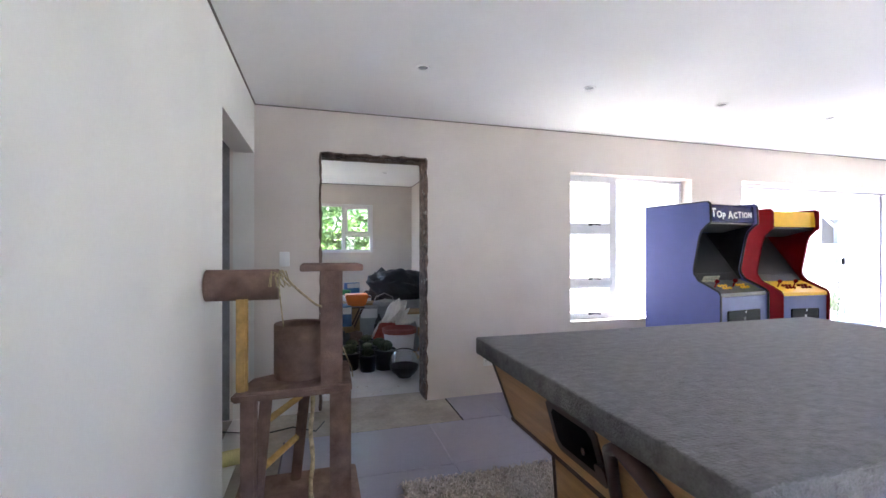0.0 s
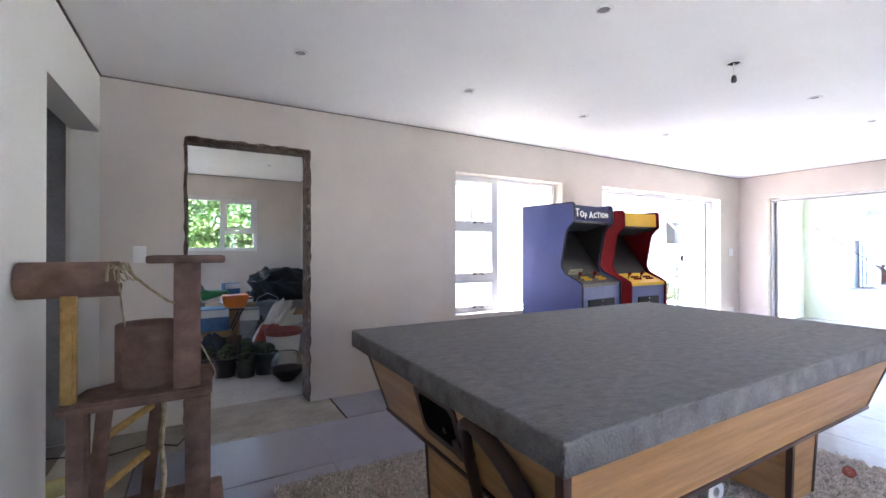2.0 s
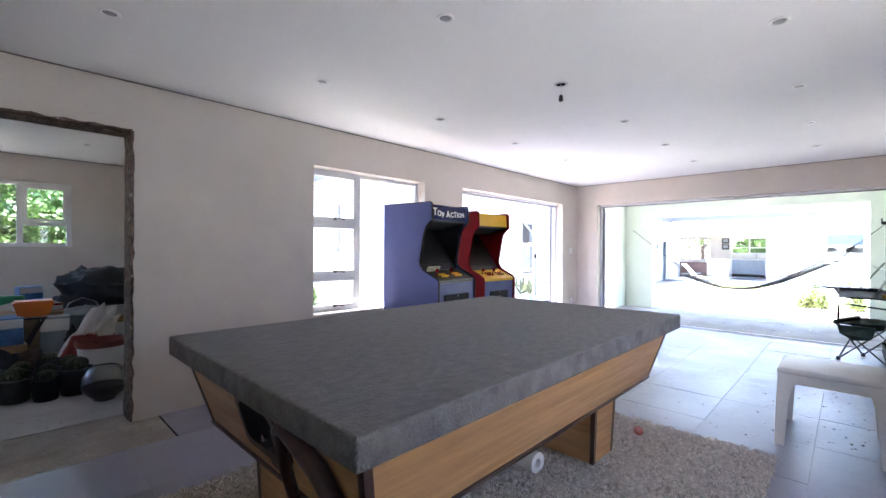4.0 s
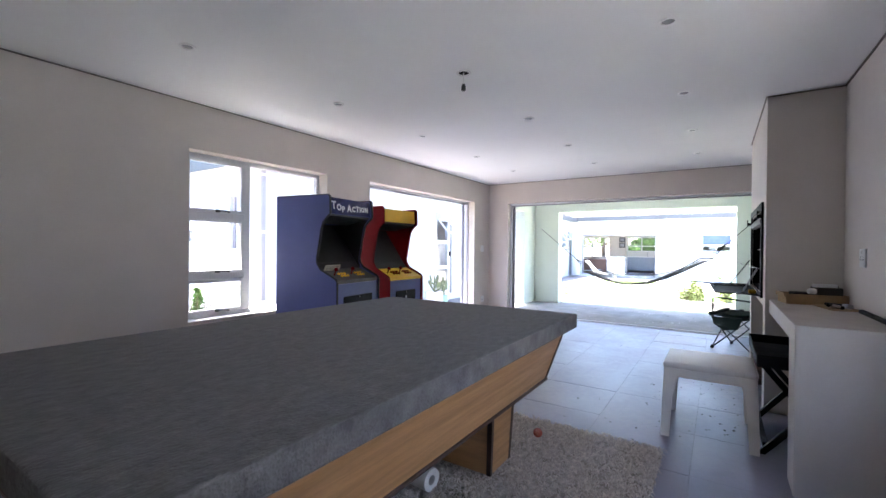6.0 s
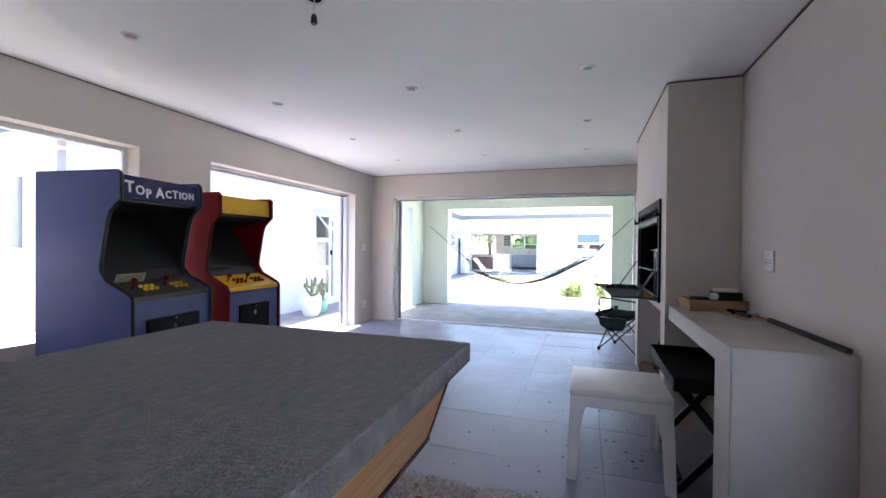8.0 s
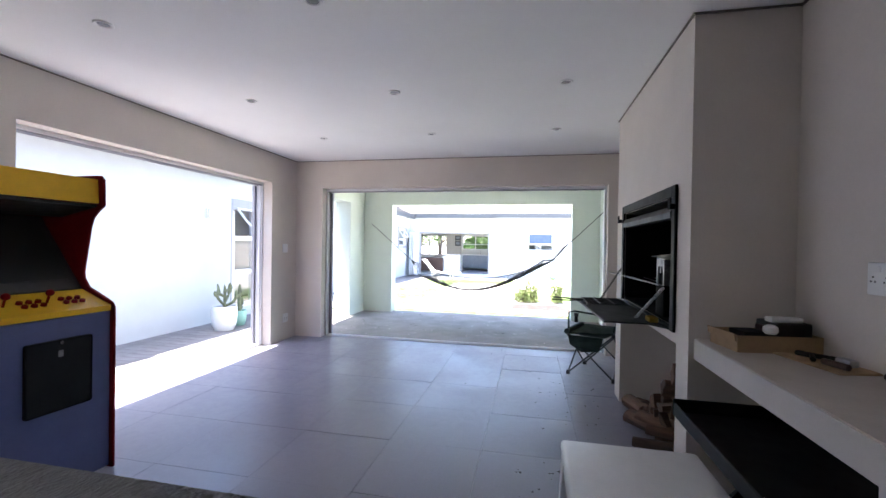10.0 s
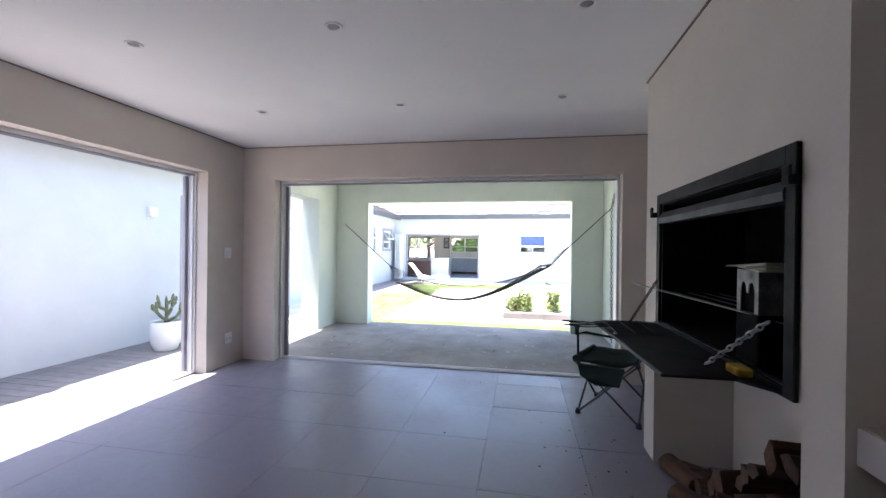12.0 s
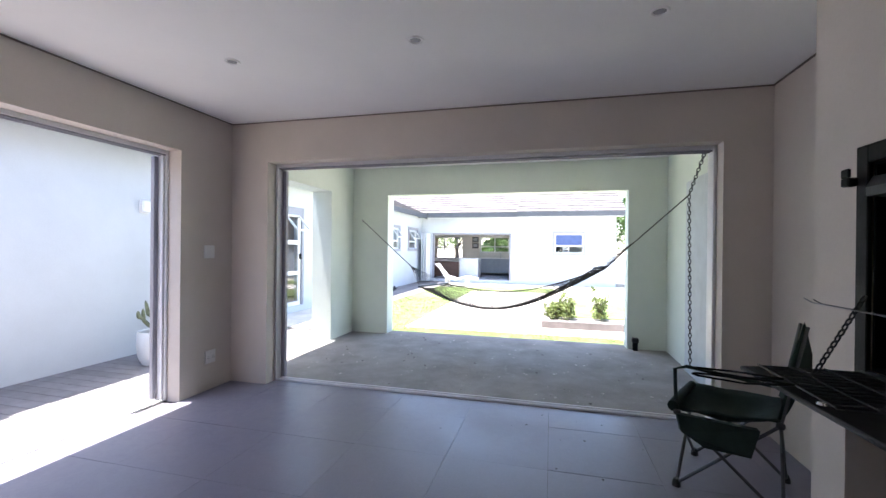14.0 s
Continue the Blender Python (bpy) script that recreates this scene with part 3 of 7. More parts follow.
# sliding door to the deck: slim track frame with the leaves pushed to the east end
d = setting("door_2", "open white aluminium sliding door onto the deck", "door")
x0, x1, z1 = DOOR2
for a in ((x0, 0.0, x0 + 0.022, z1), (x1 - 0.022, 0.0, x1, z1)):
    bar_box(a[0], 4.066, a[1], a[2], 4.188, a[3], "door_frame", M_ALU, d)
bar_box(x0 + 0.022, 4.066, z1 - 0.032, x1 - 0.022, 4.188, z1, "door_frame", M_ALU, d)
for y in (4.075, 4.125):
    bar_box(x0 + 0.022, y, -0.008, x1 - 0.022, y + 0.02, 0.012, "track", M_ALU, d)
    bar_box(x0 + 0.022, y, z1 - 0.045, x1 - 0.022, y + 0.012, z1 - 0.0325, "head_track", M_ALU_G, d, 0.002)
bar_box(x1 - 0.062, 4.148, 0.015, x1 - 0.0225, 4.186, z1 - 0.05, "door_leaf", M_ALU_G, d, 0.004, "grey edge of the stacked door leaf")
bar_box(x1 - 0.040, 4.082, 0.015, x1 - 0.0225, 4.11, z1 - 0.05, "door_leaf", M_ALU, d)

# sliding door to the patio
d = setting("door_3", "wide open white aluminium sliding door to the patio", "door")
y0, y1, z1 = SLIDE
F0, F1 = XE + 0.118, XEO - 0.012
for a in ((y0, y0 + 0.024), (y1 - 0.022, y1)):
    bar_box(F0, a[0], 0.0, F1, a[1], z1, "door_frame", M_ALU, d)
bar_box(F0, y0 + 0.024, z1 - 0.030, F1, y1 - 0.022, z1, "door_frame", M_ALU, d)
for x in (F0 + 0.018, F0 + 0.068):
    bar_box(x, y0 + 0.024, -0.008, x + 0.02, y1 - 0.022, 0.016, "track", M_ALU, d)
    bar_box(x, y0 + 0.024, z1 - 0.044, x + 0.012, y1 - 0.022, z1 - 0.0305, "head_track", M_ALU_G, d, 0.002)
bar_box(F1 - 0.045, y1 - 0.062, 0.018, F1 - 0.005, y1 - 0.0225, z1 - 0.05, "door_leaf", M_ALU_G, d, 0.004, "grey edge of the stacked door leaf")
bm = bmesh.new()
add_box(bm, XE + 0.002, SLIDE[0] + 0.001, -0.011, XEO - 0.021, SLIDE[1] - 0.001, -0.0015)
structure("threshold", bm, M_TILE, "grey tiled threshold under the sliding door", "floor")

# ragged raw edge of the doorway without a frame
def ragged(name, along, p, lo, hi, y0, y1, depth):
    """A rough band of broken plaster along one side of the doorway."""
    bm = bmesh.new()
    n = int((hi - lo) / 0.03)
    rows = []
    for i in range(n + 1):
        u = lo + (hi - lo) * i / n
        t = depth * (0.5 + 0.9 * noise.noise((u * 9, p, depth)) + 0.5 * noise.noise((u * 31, p, 3)))
        t = max(0.006, abs(t))
        o = 0.010 + 0.012 * noise.noise((u * 13, 5, p))
        ring = []
        for yy, k in ((y0 - 0.004, -o), (y0 - 0.004, t * 0.4), (y0 + 0.05, t), (y1 - 0.05, t * 0.8), (y1 + 0.004, t * 0.3), (y1 + 0.004, -o)):
            ring.append(bm.verts.new((p + k, yy, u) if along == "z+" else (p - k, yy, u) if along == "z-" else (u, yy, p - k)))
        rows.append(ring)
    for a, b in zip(rows, rows[1:]):
        for k in range(5):
            bm.faces.new((a[k], a[k + 1], b[k + 1], b[k]))
    return part(name, bm, M_RAW, None)


d = setting("door_1", "raw doorway with its frame torn out", "doorway")
for args in (("z+", DOOR1[0], 0.0, DOOR1[2]), ("z-", DOOR1[1], 0.0, DOOR1[2]), ("x", DOOR1[2], DOOR1[0], DOOR1[1])):
    ob = ragged("broken_edge", *args, YN, YNO, 0.019)
    ob.parent = d
    tagged(ob, "ragged broken plaster and brick edge")

# frame of the added store-room side window, out of view, there for fill light
d = setting("window_10", "added unseen side window that brightens the store room", "window")
for y in (5.6, 6.55):
    bar_box(NX0 - 0.12, y, 1.5, NX0 - 0.06, y + 0.05, 2.05, "window_frame", M_ALU, d)
for z in (1.5, 2.0):
    bar_box(NX0 - 0.119, 5.65, z, NX0 - 0.061, 6.55, z + 0.05, "window_frame", M_ALU, d)

# ---- fixtures on walls and ceiling ----
def downlight(x, y):
    t = thing("downlight", (x, y, H), "round recessed ceiling downlight with a white rim, unlit", "downlight", "ceiling downlights")
    bm = bmesh.new()
    add_lathe(bm, [(0.030, 0.001), (0.033, -0.006), (0.043, -0.008), (0.046, -0.004), (0.046, 0.001)], 24)
    part("rim", bm, M_RIM, t, "", True)
    bm = bmesh.new()
    add_lathe(bm, [(0.030, -0.001), (0.026, -0.003), (0.0, -0.003)], 20)
    part("lamp_face", bm, M_GREYBOX, t, "dull reflector face", True)
    return t


DX = [0.90 + 1.191 * i for i in range(6)]
DY = (2.947, 1.75, 0.52)
first = downlight(DX[0], DY[0])
for x, y in [(x, DY[0]) for x in DX[1:]] + [(DX[i], DY[1]) for i in (1, 3, 4, 5)] + [(x, DY[2]) for x in DX[1:]]:
    copy_thing(first, pose(x, y, H))
copy_thing(first, pose(1.2, 6.6, H))

t = thing("hanging_lamp_holder", (3.284, 1.745, H), "bare black lamp holder dangling from a ceiling hole", "lamp holder")
bm = bmesh.new()
add_lathe(bm, [(0.034, 0.001), (0.037, -0.006), (0.047, -0.008), (0.05, -0.004), (0.05, 0.001)], 24)
part("rim", bm, M_WHITEP, t, "", True)
# flat black disc under the solid ceiling, painted as the hole's darkness
bm = bmesh.new()
add_lathe(bm, [(0.034, -0.002), (0.0, -0.002)], 20)
part("hole", bm, M_SOOT_SHADE, t)
bm = bmesh.new()
add_tube(bm, [(0, 0, -0.001), (0.006, 0.004, -0.03), (-0.004, 0.0, -0.06), (0, 0, -0.09)], 0.003)
part("cable", bm, M_SWITCH, t, "thin white cable")
bm = bmesh.new()
add_lathe(bm, [(0.0, -0.075), (0.010, -0.078), (0.014, -0.09), (0.016, -0.115), (0.012, -0.122), (0.0, -0.122)], 14)
part("holder", bm, M_BLACK, t, "black lamp holder", True)


def plate(name, x, y, z, rz, w, h, label, kind):
    """A wall plate whose face looks along its local -y."""
    t = thing(name, (x, y, z), label, "socket" if kind == "socket" else "light switch", "", rz)
    bm = bmesh.new()
    add_box(bm, -w / 2, -0.011, -h / 2, w / 2, 0.0, h / 2, 0.004, 2)
    part("plate", bm, M_SWITCH, t, "", True)
    if kind == "socket":
        for dx in (-w / 4, w / 4):
            bm = bmesh.new()
            for a, b in ((-0.009, 0.0), (0.009, 0.0), (0.0, 0.016)):
                add_cone(bm, (dx + a, -0.0125, b - 0.01), (dx + a, -0.0105, b - 0.01), 0.0035, seg=8)
            part("pin_holes", bm, M_BLACK, t)
        bm = bmesh.new()
        add_box(bm, -0.008, -0.016, h / 2 - 0.03, 0.008, -0.011, h / 2 - 0.012, 0.002)
        part("rocker", bm, M_SWITCH, t)
    else:
        bm = bmesh.new()
        add_box(bm, -0.010, -0.016, -0.016, 0.010, -0.011, 0.016, 0.002)
        part("rocker", bm, M_SWITCH, t)
    return t


plate("light_switch", 0.02, YN, 1.22, 0, 0.075, 0.115, "white light switch beside the raw doorway", "switch")
plate("light_switch", 7.735, YN, 1.22, 0, 0.115, 0.115, "white light switch by the deck door", "switch")
plate("wall_socket", 7.757, YN, 0.29, 0, 0.115, 0.115, "white double wall socket near the floor", "socket")
plate("wall_socket", 1.75, YN, 0.31, 0, 0.115, 0.115, "white double wall socket near the floor behind the pool table", "socket")
plate("wall_socket", 4.408, YS, 1.20, 180, 0.115, 0.115, "white double wall socket above the counter", "socket")
plate("wall_socket", 7.30, YS, 0.33, 180, 0.115, 0.115, "white wall socket beside the fireplace", "socket")

# ---- shaggy rug ----
def rug(x0, y0, x1, y1):
    t = thing("rug", ((x0 + x1) / 2, (y0 + y1) / 2, 0.0), "shaggy grey-beige rug under the pool table", "rug")
    w, d = (x1 - x0) / 2, (y1 - y0) / 2
    nx, ny = 300, 214
    co, fa = [], []
    for j in range(ny + 1):
        for i in range(nx + 1):
            u, v = -w + 2 * w * i / nx, -d + 2 * d * j / ny
            e = min(i, nx - i, j, ny - j)
            h = 0.004 if e == 0 else 0.018 + 0.012 * noise.noise((u * 38, v * 38, 0)) + 0.008 * noise.noise((u * 90, v * 90, 4))
            k = 0.012 if e < 3 else 0.004
            co.append((u + k * noise.noise((u * 50, v * 50, 9)), v + k * noise.noise((u * 50, v * 50, 17)), h))
    for j in range(ny):
        for i in range(nx):
            a = j * (nx + 1) + i
            fa.append((a, a + 1, a + nx + 2, a + nx + 1))
    me = bpy.data.meshes.new("rug_surface")
    me.from_pydata(co, [], fa)
    me.materials.append(M_RUG)
    me.polygons.foreach_set("use_smooth", [True] * len(me.polygons))
    ob = new("rug_surface", me)
    ob.parent = t
    # loose looped fibres standing out of the pile
    rnd = random.Random(8)
    co, fa = [], []
    for _ in range(32000):
        u, v = rnd.uniform(-w, w), rnd.uniform(-d, d)
        a, ln, r_ = rnd.uniform(0, 6.283), rnd.uniform(0.015, 0.042), rnd.uniform(0.0018, 0.0032)
        dx, dy, px, py = math.cos(a) * ln, math.sin(a) * ln, -math.sin(a) * r_, math.cos(a) * r_
        z = rnd.uniform(0.012, 0.022)
        k = len(co)
        for f_, h in ((0.0, 0.0), (0.5, rnd.uniform(0.010, 0.020)), (1.0, rnd.uniform(-0.004, 0.006))):
            co += [(u + dx * f_ - px, v + dy * f_ - py, z + h), (u + dx * f_ + px, v + dy * f_ + py, z + h), (u + dx * f_, v + dy * f_, z + h + r_ * 1.3)]
        for i in (0, 3):
            fa += [(k + i, k + i + 3, k + i + 5, k + i + 2), (k + i + 2, k + i + 5, k + i + 4, k + i + 1)]
    me = bpy.data.meshes.new("pile")
    me.from_pydata(co, [], fa)
    me.materials.append(M_FIBRE)
    tuft = tagged(new("fibre", me), "loose shaggy wool fibres", kind="stuff")
    tuft.parent = t
    bm = bmesh.new()
    add_box(bm, -w + 0.01, -d + 0.01, 0.001, w - 0.01, d - 0.01, 0.004)
    part("backing", bm, M_CARD, t)
    return t


rug(0.715, 0.56, 3.715, 2.68)

# ---- pool table under its carpet-covered lid ----
def pool_table():
    t = thing("pool_table", (2.163, 1.668, 0.0), "light oak coin-operated pool table with a grey carpeted lid", "pool table")
    hx, hy = 1.138, 0.695
    bm = bmesh.new()
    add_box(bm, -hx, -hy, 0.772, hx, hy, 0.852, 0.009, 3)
    # upright faces get the stained rim colour with shade painted in
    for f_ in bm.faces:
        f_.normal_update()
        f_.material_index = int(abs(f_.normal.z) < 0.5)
    part("lid", bm, [M_FELT, M_FELT_RIM], t, "flat lid covered in worn grey carpet, rim stained and darkened as shade", True)
    tx, ty, bx, by, zt, zb = hx - 0.055, hy - 0.055, hx - 0.135, hy - 0.135, 0.772, 0.50

    def slant(name, a, b, c, d, mat, thick, label=""):
        """A panel between four corners, pushed inwards by its thickness."""
        bm = bmesh.new()
        p = [Vector(q) for q in (a, b, c, d)]
        n = (p[1] - p[0]).cross(p[3] - p[0]).normalized() * thick
        A = [bm.verts.new(q) for q in p]
        B = [bm.verts.new(q - n) for q in p]
        bm.faces.new(A)
        bm.faces.new(B[::-1])
        for i in range(4):
            bm.faces.new((A[i], B[i], B[(i + 1) % 4], A[(i + 1) % 4]))
        return part(name, bm, mat, t, label)
    e = 0.026
    slant("side_panel", (-bx, -by, zb), (bx, -by, zb), (tx, -ty, zt), (-tx, -ty, zt), M_OAK, 0.02)
    slant("side_panel", (bx, by, zb), (-bx, by, zb), (-tx, ty, zt), (tx, ty, zt), M_OAK, 0.02)
    slant("end_panel", (bx, -by, zb), (bx, by, zb), (tx, ty, zt), (tx, -ty, zt), M_OAK, 0.02)
    slant("end_panel", (-bx, by, zb), (-bx, -by, zb), (-tx, -ty, zt), (-tx, ty, zt), M_OAK, 0.02)
    for sx in (-1, 1):
        for sy in (-1, 1):
            bm = bmesh.new()
            A = [(sx * bx, sy * by), (sx * (bx - e), sy * by), (sx * bx, sy * (by - e))]
            B = [(sx * tx, sy * ty), (sx * (tx - e), sy * ty), (sx * tx, sy * (ty - e))]
            o = 0.004
            va = [bm.verts.new((x + sx * o, y + sy * o, zb)) for x, y in A]
            vb = [bm.verts.new((x + sx * o, y + sy * o, zt)) for x, y in B]
            bm.faces.new(va)
            bm.faces.new(vb)
            for i in range(3):
                bm.faces.new((va[i], va[(i + 1) % 3], vb[(i + 1) % 3], vb[i]))
            part("corner_trim", bm, M_BROWN, t, "dark brown corner strip")
    bm = bmesh.new()
    add_box(bm, -bx - 0.006, -by - 0.006, zb - 0.018, bx + 0.006, by + 0.006, zb, 0.004)
    part("base_trim", bm, M_BROWN, t, "dark brown bottom edging")
    for s in (-1, 1):
        bm = bmesh.new()
        xa, xb = s * 0.60, s * 0.88
        v = []
        for z, k in ((0.06, 0.0), (zb - 0.018, 1.0)):
            o = 0.02 * (1 - k)
            xx = sorted((xa, xb))
            v.append([bm.verts.new(p) for p in ((xx[0] + o, -0.42 + o, z), (xx[1] - o, -0.42 + o, z), (xx[1] - o, 0.42 - o, z), (xx[0] + o, 0.42 - o, z))])
        bm.faces.new(v[0])
        bm.faces.new(v[1])
        for i in range(4):
            bm.faces.new((v[0][i], v[0][(i + 1) % 4], v[1][(i + 1) % 4], v[1][i]))
        leg = part("leg", bm, M_OAK, t, "oak veneered pedestal leg")
        for ex in sorted((xa, xb)):
            for y in (-0.42, 0.42):
                bm = bmesh.new()
                sgn, k = (1 if y > 0 else -1), (1 if ex == max(xa, xb) else -1)
                A = [(ex - k * 0.016, y - sgn * 0.016), (ex - k * 0.016 - k * 0.022, y - sgn * 0.016), (ex - k * 0.016, y - sgn * 0.04)]
                B = [(ex + k * 0.004, y + sgn * 0.004), (ex - k * 0.024, y + sgn * 0.004), (ex + k * 0.004, y - sgn * 0.024)]
                va = [bm.verts.new((q[0], q[1], 0.058)) for q in A]
                vb = [bm.verts.new((q[0], q[1], zb - 0.02)) for q in B]
                bm.faces.new(va)
                bm.faces.new(vb)
                for i in range(3):
                    bm.faces.new((va[i], va[(i + 1) % 3], vb[(i + 1) % 3], vb[i]))
                part("corner_trim", bm, M_BROWN, leg, "dark brown corner strip")
        for y in (-0.28, 0.28):
            bm = bmesh.new()
            add_lathe(bm, [(0.0, 0.0), (0.045, 0.0), (0.05, 0.012), (0.036, 0.03), (0.02, 0.06), (0.0, 0.06)], 18, (s * 0.74, y, 0.012))
            part("foot", bm, M_TERRA, leg, "round levelling foot", True)
    # ball-return window and the dark bracket on the west end
    k = (tx - bx) / (zt - zb)

    def face_x(z):
        return -bx - (z - zb) * k
    def on_end(name, y0, y1, z0, z1, out, deep, mat, label, parent=t, bevel=0.0):
        bm = bmesh.new()
        pts = [(y0, z0), (y1, z0), (y1, z1), (y0, z1)]
        if bevel:
            b = bevel
            pts = [(y0 + b, z0), (y1 - b, z0), (y1, z0 + b), (y1, z1 - b), (y1 - b, z1), (y0 + b, z1), (y0, z1 - b), (y0, z0 + b)]
        A = [bm.verts.new((face_x(z) - out, y, z)) for y, z in pts]
        B = [bm.verts.new((face_x(z) + deep, y, z)) for y, z in pts]
        bm.faces.new(A)
        bm.faces.new(B)
        for i in range(len(pts)):
            bm.faces.new((A[i], A[(i + 1) % len(pts)], B[(i + 1) % len(pts)], B[i]))
        return part(name, bm, mat, parent, label)
    frame_ob = on_end("ball_return", -0.165, 0.13, 0.55, 0.745, 0.008, 0.01, M_BROWN, "dark framed ball-return window", bevel=0.025)
    # no recess is cut: a flat black panel paints the shade inside
    on_end("opening", -0.135, 0.100, 0.580, 0.715, 0.0095, 0.0, M_SOOT_SHADE, "", frame_ob, 0.02)
    bm = bmesh.new()
    add_cone(bm, (face_x(0.64) - 0.024, -0.09, 0.64), (face_x(0.64) - 0.008, -0.09, 0.64), 0.011, seg=12)
    part("lock", bm, M_CHROME, frame_ob, "small round chrome lock", True)
    bm = bmesh.new()
    add_tube(bm, [(face_x(z) - 0.03, y, z) for y, z in ((-0.225, 0.42), (-0.235, 0.60), (-0.26, 0.725), (-0.31, 0.755), (-0.38, 0.725), (-0.45, 0.68), (-0.51, 0.60), (-0.55, 0.50))],
             [0.017, 0.018, 0.02, 0.024, 0.026, 0.026, 0.025, 0.02], 10)
    part("bracket", bm, M_BROWN, t, "dark brown bent wooden arm", True)
    on_end("bracket_block", -0.225, -0.175, 0.59, 0.65, 0.045, 0.0, M_BROWN, "dark brown block", t, 0.01)
    t.scale = (1.0, 1.0, 1.014)
    return t


pool_table()

t = thing("billiard_ball", (3.44, 1.255, 0.0), "small worn red and white billiard ball on the rug", "ball")
bm = bmesh.new()
bmesh.ops.create_uvsphere(bm, u_segments=20, v_segments=12, radius=0.029, matrix=Matrix.Translation((0, 0, 0.05)))
part("ball", bm, material("ball_red", (0.42, 0.10, 0.07), 0.25, vary=0.1, spots=1.0, spot_scale=30, spot_color=(0.7, 0.6, 0.5)), t, "", True)
t = thing("paper_roll", (2.56, 1.48, 0.076), "white paper roll lying on the rug under the table", "paper roll", "", -6)
bm = bmesh.new()
R_, r_ = 0.056, 0.024
rings = []
for rr, y in ((r_, 0.0), (R_, 0.0), (R_, 0.2), (r_, 0.2)):
    rings.append([bm.verts.new((rr * math.cos(2 * math.pi * i / 28), y, rr * math.sin(2 * math.pi * i / 28))) for i in range(28)])
for a, b in zip(rings, rings[1:] + rings[:1]):
    for i in range(28):
        bm.faces.new((a[i], a[(i + 1) % 28], b[(i + 1) % 28], b[i]))
part("roll", bm, M_WHITEP, t, "", True)


# ---- arcade machines ----
def arcade(name, at, rz, width, side_mat, top_mat, panel_mat, front_mat, top_z, label, title):
    t = thing(name, at, label, "arcade machine", "arcade machines", rz)
    s = top_z / 1.69
    prof = [(0.62, 0.0), (0.62, 1.69), (0.02, 1.69), (0.0, 1.675), (-0.004, 1.525), (0.03, 1.50), (0.075, 1.455), (0.095, 1.40), (0.145, 1.13),
            (0.14, 1.09), (0.10, 1.035), (-0.01, 0.985), (-0.07, 0.955), (-0.085, 0.93), (-0.085, 0.0)]
    prof = [(y, z * s) for y, z in prof]
    for x in (0.0, width - 0.02):
        bm = bmesh.new()
        add_prism(bm, prof, x, x + 0.02)
        side = part("side_panel", bm, side_mat, t)
        bm = bmesh.new()
        for a, b in zip(prof[1:], prof[2:]):
            add_tube(bm, [(x + 0.01, a[0], a[1]), (x + 0.01, b[0], b[1])], 0.0105, 8)
        part("edge_moulding", bm, M_BLACK if title else side_mat, side, "rounded edge moulding", True)
    a, b = 0.021, width - 0.021
    bm = bmesh.new()
    add_prism(bm, [(0.016, 1.535 * s), (0.026, 1.675 * s), (0.04, 1.675 * s), (0.03, 1.535 * s)], a, b)
    marquee = part("marquee", bm, top_mat, t, "lit-sign panel across the top")
    bm = bmesh.new()
    add_box(bm, a, 0.045, 1.66 * s, b, 0.61, 1.675 * s)
    part("top_panel", bm, side_mat, t)
    bm = bmesh.new()
    add_box(bm, a, 0.59, 0.01, b, 0.61, 1.655 * s)
    part("back_panel", bm, M_BLACK, t)
    bm = bmesh.new()
    add_prism(bm, [(0.032, 1.53 * s), (0.30, 1.47 * s), (0.30, 1.455 * s), (0.032, 1.515 * s)], a, b)
    part("speaker_panel", bm, M_BLACK, t)
    if title:
        for x in (a, b - 0.003):
            bm = bmesh.new()
            add_prism(bm, [(0.036, 1.51 * s), (0.082, 1.455 * s), (0.101, 1.40 * s), (0.151, 1.13 * s), (0.146, 1.09 * s), (0.125, 1.04 * s), (0.142, 1.038 * s), (0.456, 1.458 * s), (0.30, 1.468 * s)], x, x + 0.003)
            part("inner_liner", bm, M_BLACK, t, "black inner side liner")
    bm = bmesh.new()
    add_prism(bm, [(0.14, 1.035 * s), (0.46, 1.46 * s), (0.475, 1.45 * s), (0.155, 1.02 * s)], a, b)
    bez = part("bezel", bm, M_BEZEL, t, "sloping dark screen surround")
    bm = bmesh.new()
    q = 0.045
    add_prism(bm, [(0.178, 1.092 * s), (0.43, 1.428 * s), (0.434, 1.425 * s), (0.182, 1.089 * s)], a + q, b - q)
    part("screen", bm, M_SCREEN, bez, "dark switched-off screen")
    bm = bmesh.new()
    add_prism(bm, [(-0.078, 0.945 * s), (0.135, 1.03 * s), (0.14, 1.01 * s), (-0.078, 0.915 * s)], a, b)
    cp = part("control_panel", bm, panel_mat, t, "sloping control panel")
    slope = math.atan2(0.085, 0.213)

    def on_panel(u, v, h):
        return (u, -0.078 + v * math.cos(slope) - h * math.sin(slope), 0.945 * s + v * math.sin(slope) + h * math.cos(slope))
    for c in (0.16, width * 0.62):
        bm = bmesh.new()
        add_cone(bm, on_panel(c - 0.06, 0.11, 0.0), on_panel(c - 0.06, 0.11, 0.045), 0.006, seg=8)
        bmesh.ops.create_uvsphere(bm, u_segments=14, v_segments=8, radius=0.018, matrix=Matrix.Translation(on_panel(c - 0.06, 0.11, 0.055)))
        part("joystick", bm, M_RED, cp, "ball-top joystick", True)
        for i in range(3):
            for j in range(2):
                bm = bmesh.new()
                add_cone(bm, on_panel(c + 0.01 + 0.04 * i, 0.08 + 0.042 * j, 0.0), on_panel(c + 0.01 + 0.04 * i, 0.08 + 0.042 * j, 0.014), 0.014, 0.012, 12)
                part("button", bm, M_YEL if title else M_RED, cp, "", True)
    bm = bmesh.new()
